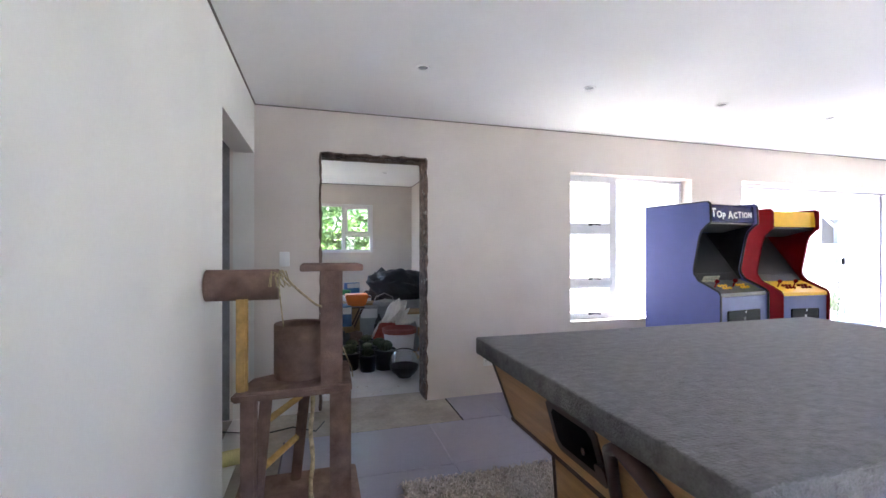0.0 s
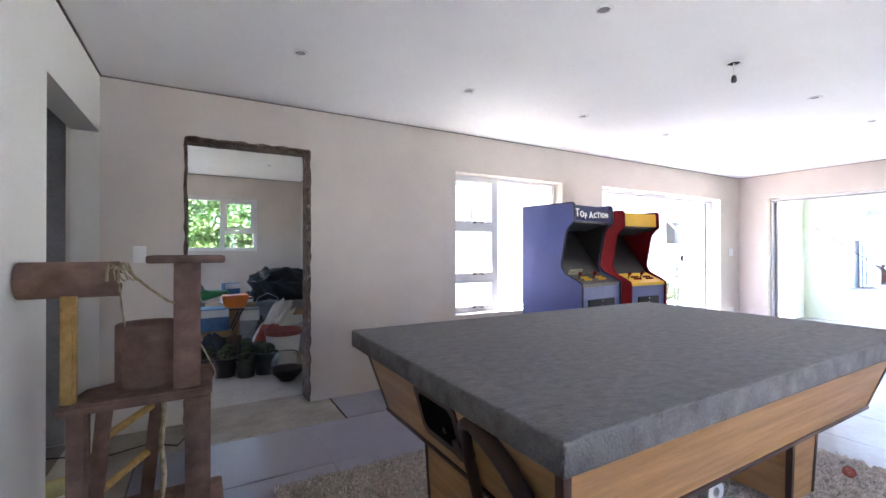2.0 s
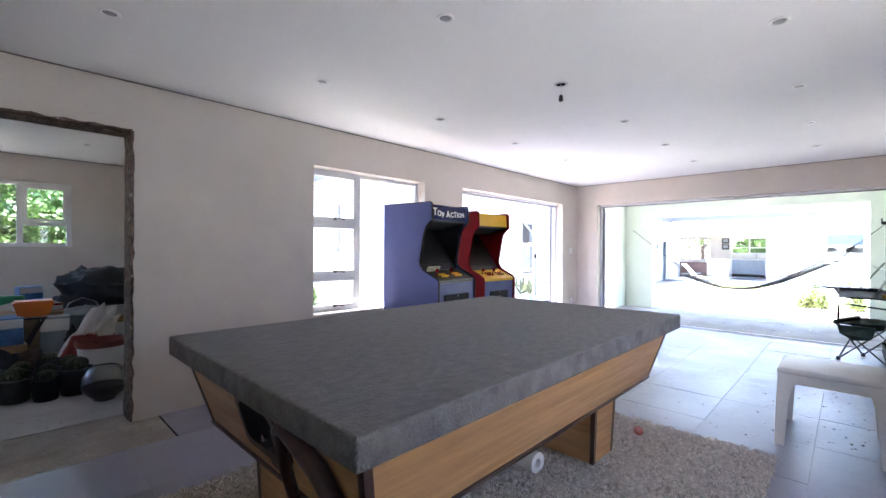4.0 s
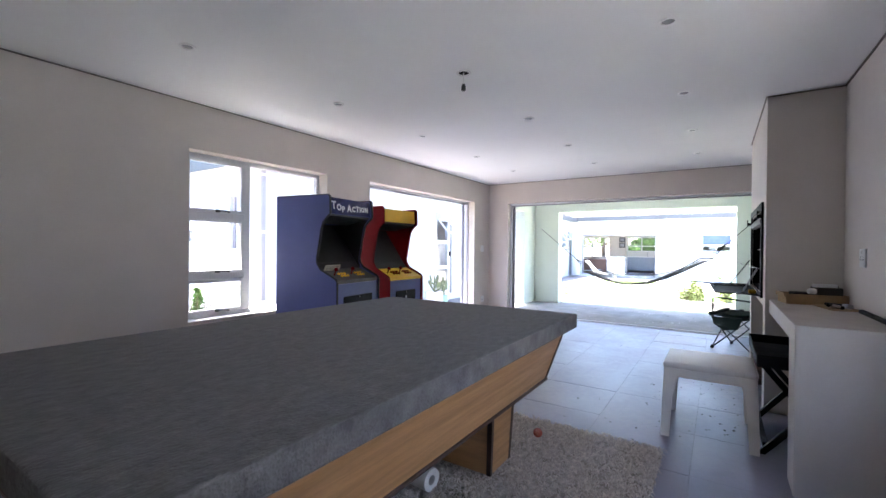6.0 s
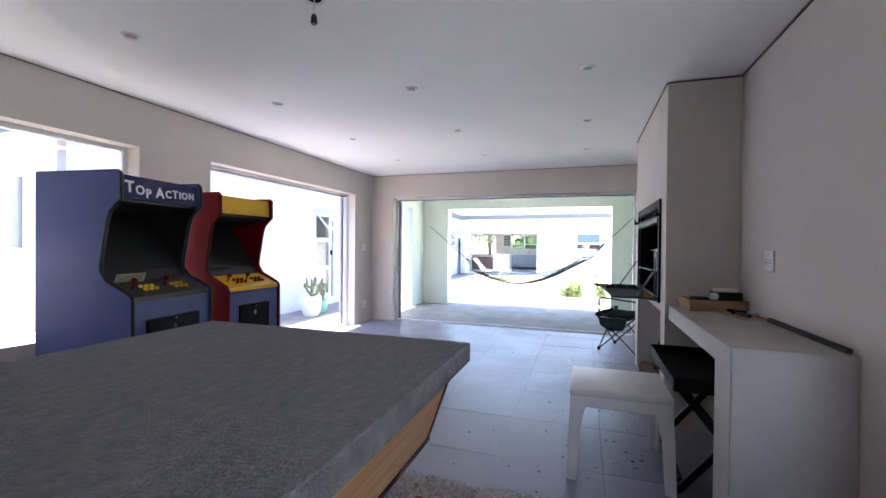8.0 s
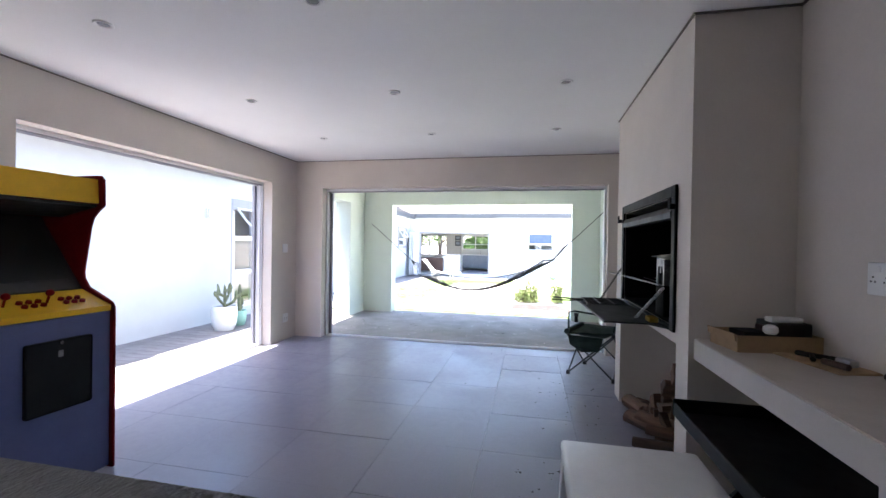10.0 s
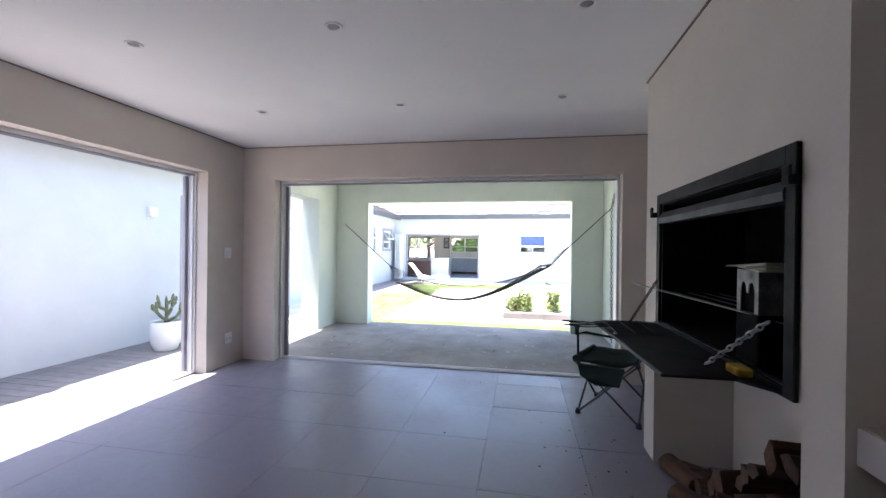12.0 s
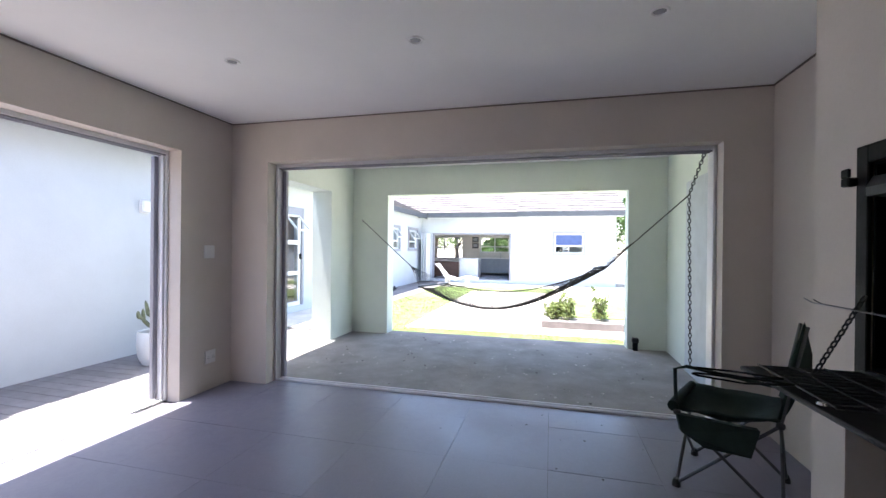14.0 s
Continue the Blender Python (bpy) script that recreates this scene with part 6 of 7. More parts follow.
def hammock():
    t = thing("hammock", (9.62, 1.62, PATIO_Z), "grey knotted rope hammock slung across the patio", "hammock")
    o = Vector((9.62, 1.62, PATIO_Z))
    R0, L0 = Vector((9.63, 0.47, 1.04)), Vector((10.33, 2.60, 0.72))
    d = (L0 - R0)
    side = Vector((d.y, -d.x, 0)).normalized()
    half = 0.33

    def on(u, v):
        sag = -(0.38 - 0.17 * v) * math.sin(math.pi * u) * (1.08 - 0.16 * (2 * v - 1) ** 2)
        return R0.lerp(L0, u) + side * (half * (2 * v - 1)) + Vector((0, 0, sag + 0.035 * (abs(2 * v - 1) ** 2))) - o
    for u in (0.0, 1.0):
        bm = bmesh.new()
        add_tube(bm, [on(u, -0.04), on(u, 1.04)], 0.013, 10)
        part("spreader_bar", bm, M_TUBE, t, "dark wooden spreader bar", True)
    for v in (0.0, 1.0):
        bm = bmesh.new()
        add_tube(bm, [on(i / 24, v) for i in range(25)], 0.008, 7)
        part("edge_rope", bm, M_ROPE, t, "thick side rope", True)
    bm = bmesh.new()
    nu, nv = 40, 10
    for s in (0, 1):
        for k in range(-nv, nu + nv):
            pts = []
            for j in range(nv * 2 + 1):
                v = j / (nv * 2)
                u = (k + (v if s else 1 - v) * nv) / nu
                if 0 <= u <= 1:
                    pts.append(on(u, v) + Vector((0, 0, 0.004 * noise.noise((u * 60, v * 40, s)))))
            if len(pts) > 1:
                add_tube(bm, pts, 0.005, 4)
    part("net", bm, M_ROPE, t, "knotted diamond net")
    for hook, u in ((HS, 0.0), (HN, 1.0)):
        tip = on(u, 0.5).lerp(hook - o, 0.42 if u == 0 else 0.30)
        for j in range(9):
            bm = bmesh.new()
            add_tube(bm, [on(u, j / 8), tip], 0.003, 5)
            part("clew_cord", bm, M_ROPE, t)
        bm = bmesh.new()
        add_tube(bm, [tip, hook - o], 0.0065, 7)
        part("hanging_rope", bm, M_TUBE, t, "dark hanging rope")
    bm = bmesh.new()
    add_tube(bm, [HN - o + Vector((0.004, 0, 0.02)), HN - o + Vector((-0.03, 0, 0.02)), HN - o + Vector((-0.04, 0, 0)), HN - o + Vector((-0.02, 0, -0.015))], 0.007, 7)
    part("wall_hook", bm, M_STEEL, t, "steel wall hook", True)
    return t


hammock()
t = thing("tap_post", (10.82, -0.10, PATIO_Z), "short dark outdoor tap post against the patio wall", "tap post")
bm = bmesh.new()
add_box(bm, -0.03, -0.03, 0.0, 0.03, 0.03, 0.11, 0.006)
part("post", bm, M_STEELB, t)
bm = bmesh.new()
add_box(bm, -0.04, -0.04, 0.1105, 0.04, 0.04, 0.17, 0.008)
part("cap", bm, M_BLACK, t)

# litter on floors: crumbs of soil, plaster and dry leaves
def litter(name, label, boxes, seedv, mat, z, size):
    rnd = random.Random(seedv)
    bm = bmesh.new()
    for x0, y0, x1, y1, n in boxes:
        for _ in range(n):
            x, y, s = rnd.uniform(x0, x1), rnd.uniform(y0, y1), rnd.uniform(0.3, 1) ** 2 * size
            a = rnd.uniform(0, 6.28)
            p = [(x + s * math.cos(a + k * 2.1) * (1 + 0.5 * (k == 0)), y + s * math.sin(a + k * 2.1), z + 0.0005) for k in range(3)]
            A = [bm.verts.new(q) for q in p]
            top = bm.verts.new((x, y, z + s * 0.4))
            for k in range(3):
                bm.faces.new((A[k], A[(k + 1) % 3], top))
    ob = finish(name, bm, mat)
    return tagged(ob, label, "litter", kind="stuff")


litter("floor_crumbs", "dark crumbs and bark bits on the floor tiles", [(4.0, -0.0, 5.3, 0.8, 70), (4.9, 0.1, 6.9, 0.7, 70), (3.8, 0.6, 4.5, 1.3, 10), (6.5, 0.4, 8.0, 1.8, 22)], 3, M_PEAT, 0.0005, 0.013)
litter("patio_litter", "pale flakes and dry leaves on the patio floor", [(8.35, -0.4, 10.85, 3.9, 160)], 5, M_GRAVEL, PATIO_Z, 0.02)
litter("patio_leaves", "dark dry leaves on the patio floor", [(8.35, -0.4, 10.85, 3.9, 70)], 8, M_PEAT, PATIO_Z, 0.02)
litter("screed_crumbs", "broken mortar crumbs on the bare screed", [(-0.2, 3.46, 1.33, 4.1, 90), (0.3, 4.2, 1.2, 4.6, 30)], 9, M_SCREED, -0.005, 0.016)

# ---- deck pots, lamp, wing door and windows ----
def ceramic_pot(at, r, h, mat, label):
    t = thing("plant_pot", at, label, "plant pot", "deck pots")
    bm = bmesh.new()
    add_lathe(bm, [(0.0, 0.0), (r * 0.70, 0.0), (r * 0.92, h * 0.25), (r, h * 0.6), (r * 0.97, h * 0.97), (r * 0.94, h), (r * 0.88, h * 0.96), (r * 0.9, h * 0.85), (0.0, h * 0.85)], 30)
    part("pot", bm, mat, t, "", True)
    bm = bmesh.new()
    add_lathe(bm, [(r * 0.88, h * 0.86), (0.0, h * 0.88)], 20)
    part("soil", bm, M_PEAT, t)
    return t


ceramic_pot((8.79, 5.71, DECK_Z), 0.20, 0.40, M_POTW, "white glazed round plant pot on the deck")
ceramic_pot((9.22, 5.76, DECK_Z), 0.12, 0.26, M_POTG, "small mint green plant pot on the deck")


def candelabra(at, stems, label, r=0.035):
    t = thing("cactus_plant", at, label, "cactus", "deck cacti")
    for pts in stems:
        bm = bmesh.new()
        P = [Vector(p) for p in pts]
        fine = []
        for a, b in zip(P, P[1:]):
            for i in range(4):
                fine.append(a.lerp(b, i / 4))
        fine.append(P[-1])
        rr = [r * (1.0 if i < len(fine) - 2 else 0.75 if i < len(fine) - 1 else 0.3) * (1 + 0.12 * (i % 2)) for i in range(len(fine))]
        add_tube(bm, fine, rr, 10)
        part("stem", bm, M_CACTUS, t, "ribbed green stem", True)
    return t


candelabra((8.79, 5.71, DECK_Z + 0.35), [[(0, 0, 0), (0.01, 0, 0.22), (0.0, 0.0, 0.40)], [(0, 0, 0.06), (-0.10, -0.02, 0.12), (-0.18, -0.02, 0.20), (-0.19, -0.02, 0.34)],
           [(0, 0, 0.10), (0.10, 0.04, 0.15), (0.16, 0.05, 0.22), (0.17, 0.05, 0.40)], [(0.0, 0.0, 0.04), (0.07, -0.10, 0.10), (0.10, -0.14, 0.18), (0.10, -0.14, 0.30)],
           [(0, 0, 0.20), (-0.06, 0.05, 0.25), (-0.09, 0.06, 0.42)], [(0.16, 0.05, 0.24), (0.23, 0.06, 0.28), (0.24, 0.06, 0.37)], [(-0.18, -0.02, 0.22), (-0.25, -0.03, 0.25), (-0.26, -0.03, 0.32)],
           [(0.0, 0.0, 0.28), (0.05, -0.05, 0.33), (0.06, -0.06, 0.43)], [(0.10, -0.14, 0.20), (0.16, -0.18, 0.23), (0.17, -0.18, 0.30)]], "branching pale green cactus in a white pot", 0.021)
candelabra((9.22, 5.76, DECK_Z + 0.22), [[(0, 0, 0), (0.0, 0, 0.30), (0.01, 0, 0.50)], [(0, 0, 0.05), (0.06, 0.0, 0.1), (0.07, 0, 0.25)]], "upright green cactus in a mint pot", 0.03)

t = thing("wall_lamp", (9.14, WING_Y, 1.79), "small white outdoor bulkhead wall lamp", "wall lamp")
bm = bmesh.new()
add_box(bm, -0.07, -0.02, -0.09, 0.07, -0.001, 0.09, 0.008, 2)
part("back_plate", bm, M_WHITEP, t)
bm = bmesh.new()
add_box(bm, -0.06, -0.075, -0.08, 0.06, -0.0205, 0.08, 0.025, 4)
part("diffuser", bm, material("opal_plastic", (0.85, 0.85, 0.84), 0.3, vary=0.01), t, "opal white cover", True)
copy_thing(t, pose(11.44, WING_Y, 1.85))


def glazed_door(name, x0, x1, z1, y, label):
    d = tagged(new(name), label, "door", kind="structure")
    for a in ((x0, 0.0, x0 + 0.06, z1), (x1 - 0.06, 0.0, x1, z1), (x0 + 0.06, z1 - 0.06, x1 - 0.06, z1)):
        bar_box(a[0], y - 0.03, a[1] + DECK_Z + 0.02, a[2], y + 0.06, a[3], "door_frame", M_ALU_G, d, 0.004, "grey door frame")
    a0, a1 = x0 + 0.07, x1 - 0.07
    leaf = bar_box(a0, y + 0.0, 0.0, a0 + 0.09, y + 0.045, z1 - 0.07, "door_leaf", M_WHITEP, d, 0.004, "white door leaf")
    bar_box(a1 - 0.09, y, 0.0, a1, y + 0.045, z1 - 0.07, "stile", M_WHITEP, leaf)
    for z in (0.0, 0.66, 1.32, z1 - 0.16):
        bar_box(a0 + 0.09, y, z, a1 - 0.09, y + 0.045, z + 0.09, "rail", M_WHITEP, leaf)
    bm = bmesh.new()
    add_box(bm, a0 + 0.09, y + 0.02, 0.09, a1 - 0.09, y + 0.026, 1.32)
    part("pane", bm, M_GLASS, leaf)
    bm = bmesh.new()
    m = pose((a0 + a1) / 2, y - 0.01, z1 - 0.18, -42, 0, 0)
    w_ = (a1 - a0) / 2 - 0.10
    for q in ((-w_, -0.03, -0.46, -w_ + 0.035, 0.0, 0.0), (w_ - 0.035, -0.03, -0.46, w_, 0.0, 0.0), (-w_ + 0.035, -0.03, -0.46, w_ - 0.035, 0.0, -0.425), (-w_ + 0.035, -0.03, -0.035, w_ - 0.035, 0.0, 0.0)):
        add_box(bm, *q, 0, 1, m)
    part("open_vent", bm, M_WHITEP, leaf, "top-hung vent pushed open")
    bar_box(a1 - 0.06, y - 0.05, 1.0, a1 - 0.03, y, 1.12, "handle", M_STEELB, leaf, 0.004, "dark handle")
    return d


def far_window(name, axis, u0, u1, z0, z1, at, label, blind=False):
    """A window in a wall along x (axis 'x', facing -y) or along y (axis 'y', facing -x), with a raised grey surround."""
    d = tagged(new(name), label, "window", kind="structure")

    def b(a0, a1, k0, k1, o0, o1, nm, mat, lab=""):
        if axis == "x":
            return bar_box(a0, at + o0, k0, a1, at + o1, k1, nm, mat, d, 0.0, lab)
        return bar_box(at + o0, a0, k0, at + o1, a1, k1, nm, mat, d, 0.0, lab)
    s = 0.09
    b(u0 - s, u1 + s, z0 - s, z0, -0.03, -0.002, "surround", M_ALU_G, "grey plaster surround")
    b(u0 - s, u1 + s, z1, z1 + s, -0.03, -0.002, "surround", M_ALU_G)
    b(u0 - s, u0, z0, z1, -0.03, -0.002, "surround", M_ALU_G)
    b(u1, u1 + s, z0, z1, -0.03, -0.002, "surround", M_ALU_G)
    f = 0.05
    b(u0, u0 + f, z0, z1, 0.05, 0.10, "window_frame", M_WHITEP)
    b(u1 - f, u1, z0, z1, 0.05, 0.10, "window_frame", M_WHITEP)
    b(u0 + f, u1 - f, z0, z0 + f, 0.05, 0.10, "window_frame", M_WHITEP)
    b(u0 + f, u1 - f, z1 - f, z1, 0.05, 0.10, "window_frame", M_WHITEP)
    zm = z0 + (z1 - z0) * 0.38
    b(u0 + f, u1 - f, zm - 0.03, zm + 0.03, 0.05, 0.10, "transom", M_WHITEP)
    g = b(u0 + f, u1 - f, z0 + f, zm - 0.03, 0.07, 0.076, "pane", M_GLASS)
    if blind:
        um = (u0 + u1) / 2
        b(um - 0.02, um + 0.02, z0 + f, zm - 0.03, 0.05, 0.10, "mullion", M_WHITEP)
        b(u0 + f, u1 - f, zm + 0.03, z1 - f, 0.11, 0.12, "blind", M_SKYBLIND, "blue lowered blind")
    else:
        bm = bmesh.new()
        w_, h = (u1 - u0) / 2 - f, z1 - f - zm - 0.03
        um = (u0 + u1) / 2
        m = pose(um, at + 0.04, z1 - f, -35, 0, 0) if axis == "x" else pose(at + 0.04, um, z1 - f, 0, 0, 0) @ pose(0, 0, 0, 0, 35, 0) @ pose(0, 0, 0, 0, 0, -90)
        for q in ((-w_, -0.03, -h, -w_ + 0.05, 0.0, 0.0), (w_ - 0.05, -0.03, -h, w_, 0.0, 0.0), (-w_ + 0.05, -0.03, -h, w_ - 0.05, 0.0, -h + 0.05), (-w_ + 0.05, -0.03, -0.05, w_ - 0.05, 0.0, 0.0)):
            add_box(bm, *q, 0, 1, m)
        part("open_vent", bm, M_WHITEP, d, "top-hung vent pushed open")
    return d


glazed_door("door_5", 12.1, 12.95, 2.12, WING_Y + 0.04, "white half-glazed house door in a grey frame")
glazed_door("door_6", 9.70, 10.56, 2.12, WING_Y + 0.04, "white glazed house door with an open top vent")
far_window("window_4", "x", 18.32, 19.01, 1.235, 1.985, WING_Y, "grey-framed white window with its vent open")
far_window("window_5", "x", 20.03, 21.08, 1.235, 1.985, WING_Y, "grey-framed white window with its vent open")
far_window("window_6", "y", -0.18, 0.90, 1.12, 1.89, FAR_X, "white far window with a blue blind", True)

# dark rooms behind the wing's openings
bm = bmesh.new()
add_box(bm, 4.9, WING_Y + 2.5, -0.3, FAR_X, WING_Y + 2.6, 2.6)
structure("wall_wing_inner", bm, M_WALL, "plain inner wall of the house wing", "wall")
bm = bmesh.new()
wall_boxes(bm, "y", 4.87, 5.12, WING_Y + 0.251, 13.0, -0.3, 2.66, [(7.07, 7.28, 1.18, 2.07), (8.4, 8.82, 1.3, 1.5), (8.9, 9.6, 1.86, 2.14)])
structure("wall_wing_west", bm, M_EXT, "white plaster west wall of the house wing", "wall")
for y0, y1, z0, z1 in ((7.07, 7.28, 1.18, 2.07), (8.4, 8.82, 1.3, 1.5), (8.9, 9.6, 1.86, 2.14)):
    w = tagged(new("window_7"), "narrow grey-framed window in the house wing", "window", kind="structure")
    bar_box(4.93, y0, z0, 4.98, y0 + 0.04, z1, "window_frame", M_ALU_G, w)
    bar_box(4.93, y1 - 0.04, z0, 4.98, y1, z1, "window_frame", M_ALU_G, w)
    bar_box(4.95, y0 + 0.04, z0, 4.956, y1 - 0.04, z1, "pane", M_GLASS, w)
t = thing("downpipe", (4.84, WING_Y - 0.03, DECK_Z), "grey rainwater downpipe at the house corner", "downpipe")
bm = bmesh.new()
add_box(bm, -0.035, -0.03, 0.0, 0.035, 0.029, 2.75, 0.01, 2)
part("pipe", bm, M_ALU_G, t)
for z in (0.5, 1.6, 2.5):
    bm = bmesh.new()
    add_box(bm, -0.045, -0.034, z, 0.045, 0.029, z + 0.04)
    part("bracket", bm, M_ALU, t)

# ---- roofs: tiled slopes with fascia and gutter ----
def tiled_slope(name, p0, along, up, n_rows, length, rise, label):
    """Overlapping tile courses from the eave line upwards."""
    r = tagged(new(name), label, "roof", kind="structure")
    p0, along, up = Vector(p0), Vector(along), Vector(up).normalized()
    nrm = along.normalized().cross(up)
    if nrm.z < 0:
        nrm = -nrm
    for i in range(n_rows):
        bm = bmesh.new()
        a = p0 + up * (rise * i) + nrm * 0.055
        b = p0 + up * (rise * (i + 1.12)) + nrm * 0.012
        t_ = nrm * -0.04
        lo = [a, a + along * length, b + along * length, b]
        A = [bm.verts.new(q) for q in lo]
        B = [bm.verts.new(q + t_) for q in lo]
        bm.faces.new(A)
        bm.faces.new(B)
        for k in range(4):
            bm.faces.new((A[k], A[(k + 1) % 4], B[(k + 1) % 4], B[k]))
        part("tile_course", bm, M_ROOF, r)
    return r


c20, s20 = math.cos(radians(22)), math.sin(radians(22))
tiled_slope("roof_wing", (4.4, WING_Y - 0.40, 2.62), (1, 0, 0), (0, c20, s20), 14, FAR_X - 0.6 - 4.4, 0.34, "pale concrete tiled roof of the house wing")
tiled_slope("roof_far", (FAR_X - 0.5, 2.3, 2.67), (0, 1, 0), (c20, 0, s20), 14, 8.9, 0.34, "pale concrete tiled roof of the far house")
tiled_slope("roof_bay", (FAR_X - 0.75, -1.6, 2.67), (0, 1, 0), (c20, 0, s20), 12, 3.9, 0.34, "pale concrete tiled roof over the far bay")
tiled_slope("roof_wing_west", (4.42, WING_Y - 0.3, 2.62), (0, 1, 0), (c20, 0, s20), 8, 8.0, 0.34, "pale concrete tiled roof along the wing's end")
bm = bmesh.new()
add_box(bm, 4.42, WING_Y - 0.42, 2.46, FAR_X - 0.55, WING_Y - 0.38, 2.63)
structure("fascia_wing", bm, M_FASCIA, "dark grey fascia and gutter of the wing", "fascia")
bm = bmesh.new()
add_box(bm, FAR_X - 0.54, 2.31, 2.51, FAR_X - 0.50, WING_Y + 0.2, 2.68)
add_box(bm, FAR_X - 0.79, -1.6, 2.51, FAR_X - 0.75, 2.3, 2.68)
add_box(bm, FAR_X - 0.75, 2.26, 2.51, FAR_X - 0.5, 2.3, 2.68)
structure("fascia_far", bm, M_FASCIA, "dark grey fascia and gutter of the far house", "fascia")
bm = bmesh.new()
add_box(bm, 4.40, WING_Y - 0.38, 2.44, 4.43, 13.0, 2.64)
structure("fascia_wing_west", bm, M_FASCIA, "dark grey gutter along the wing's end", "fascia")
bm = bmesh.new()
add_box(bm, 4.43, WING_Y - 0.38, 2.50, 4.87, 13.0, 2.53)
add_box(bm, 4.87, WING_Y - 0.38, 2.562, FAR_X - 0.55, WING_Y + 0.25, 2.585)
add_box(bm, FAR_X - 0.74, -1.6, 2.552, FAR_X + 0.25, 2.3, 2.572)
add_box(bm, FAR_X - 0.50, 2.3, 2.552, FAR_X + 0.25, WING_Y + 0.24, 2.572)
structure("soffit", bm, M_EXT, "white eaves soffit boards", "soffit")

# ---- far kitchen seen through its open doors ----
KX = 25.65
bm = bmesh.new()
wall_boxes(bm, "y", KX, KX + 0.2, 0.6, 9.0, -0.1, 2.55, [(2.3, 4.47, 1.08, 1.86), (5.3, 6.9, 0.75, 1.86)])
wall_boxes(bm, "x", 0.4, 0.6, FAR_X + 0.25, KX + 0.2, -0.1, 2.55, [])
wall_boxes(bm, "x", -1.35, -1.15, FAR_X + 0.251, KX + 0.2, -0.1, 2.55, [])
wall_boxes(bm, "y", KX, KX + 0.2, -1.149, 0.399, -0.1, 2.55, [])
wall_boxes(bm, "x", 9.0, 9.2, FAR_X + 0.25, KX + 0.2, -0.1, 2.55, [])
structure("wall_kitchen", bm, M_WALL_W, "pale walls of the far kitchen", "wall")
bm = bmesh.new()
add_box(bm, FAR_X + 0.2, 0.6, -0.1, KX, 9.0, 0.0)
structure("floor_kitchen", bm, M_TILE, "grey tiled floor of the far kitchen", "floor")
bm = bmesh.new()
add_box(bm, FAR_X + 0.252, -1.149, 2.48, KX - 0.001, 8.999, 2.54)
structure("ceiling_kitchen", bm, M_CEIL, "white ceiling of the far kitchen", "ceiling")
d = tagged(new("door_7"), "wide folded-open grey aluminium stacking door", "door", kind="structure")
for a in ((2.58, 2.65), (5.79, 5.86)):
    bar_box(FAR_X + 0.05, a[0], 0.003, FAR_X + 0.15, a[1], 1.90, "door_frame", M_ALU_G, d)
bar_box(FAR_X + 0.05, 2.65, 1.84, FAR_X + 0.15, 5.79, 1.90, "door_frame", M_ALU_G, d)
for i in range(3):
    y = 5.93 + 0.09 * i
    bar_box(FAR_X - 0.62, y, -0.05, FAR_X - 0.04, y + 0.035, 1.88, "folded_leaf", M_ALU, d, 0.004, "white folded door leaf")
w = tagged(new("window_8"), "kitchen window with garden trees behind", "window", kind="structure")
for y in (2.3, 3.02, 3.72, 4.42):
    bar_box(KX + 0.05, y, 1.08, KX + 0.10, y + 0.05, 1.86, "window_frame", M_WHITEP, w)
for z in (1.08, 1.35, 1.81):
    bar_box(KX + 0.051, 2.35, z, KX + 0.099, 4.42, z + 0.045, "transom", M_WHITEP, w)
w = tagged(new("window_9"), "wide kitchen door-window with daylight behind", "window", kind="structure")
for y in (5.3, 5.62, 6.3, 6.85):
    bar_box(KX + 0.05, y, 0.75, KX + 0.10, y + 0.05, 1.86, "window_frame", M_ALU_G, w)
for y0, y1 in ((5.35, 5.62), (5.67, 6.3), (6.35, 6.85)):
    for z in (0.75, 1.3, 1.81):
        bar_box(KX + 0.051, y0, z, KX + 0.099, y1, z + 0.045, "transom", M_ALU_G, w)
t = thing("kitchen_island", (23.0, 4.48, 0.0), "white kitchen island with a grey end", "kitchen island")
bm = bmesh.new()
add_box(bm, -0.4, -0.41, 0.0, 0.4, 0.41, 0.80)
part("body", bm, M_WHITEP, t)
bm = bmesh.new()
add_box(bm, -0.42, -0.43, 0.801, 0.42, 0.43, 0.84, 0.004)
part("worktop", bm, M_WHITEP, t)
t = thing("kitchen_cabinets", (25.32, 3.2, 0.0), "row of grey kitchen base cabinets with pale worktop", "kitchen cabinet")
bm = bmesh.new()
add_box(bm, -0.3, -1.6, 0.1, 0.3, 1.3, 0.78)
part("carcass", bm, M_KGREY, t)
for i in range(4):
    bm = bmesh.new()
    add_box(bm, -0.32, -1.58 + 0.72 * i, 0.12, -0.3, -0.9 + 0.72 * i, 0.76)
    part("door", bm, M_KGREY, t)
bm = bmesh.new()
add_box(bm, -0.33, -1.62, 0.781, 0.3, 1.32, 0.82)
part("worktop", bm, M_WHITEP, t)
bm = bmesh.new()
add_tube(bm, [(0.1, 0.22, 0.82), (0.1, 0.22, 1.02), (0.0, 0.22, 1.06), (-0.06, 0.22, 1.0)], 0.015, 8)
part("tap", bm, M_CHROME, t, "tall curved tap", True)
t = thing("kitchen_column", (25.1, 4.83, 0.0), "pale kitchen column with two framed pictures", "column")
bm = bmesh.new()
add_box(bm, -0.1, -0.42, 0.0, 0.1, 0.42, 2.478)
part("column", bm, M_WALL, t)
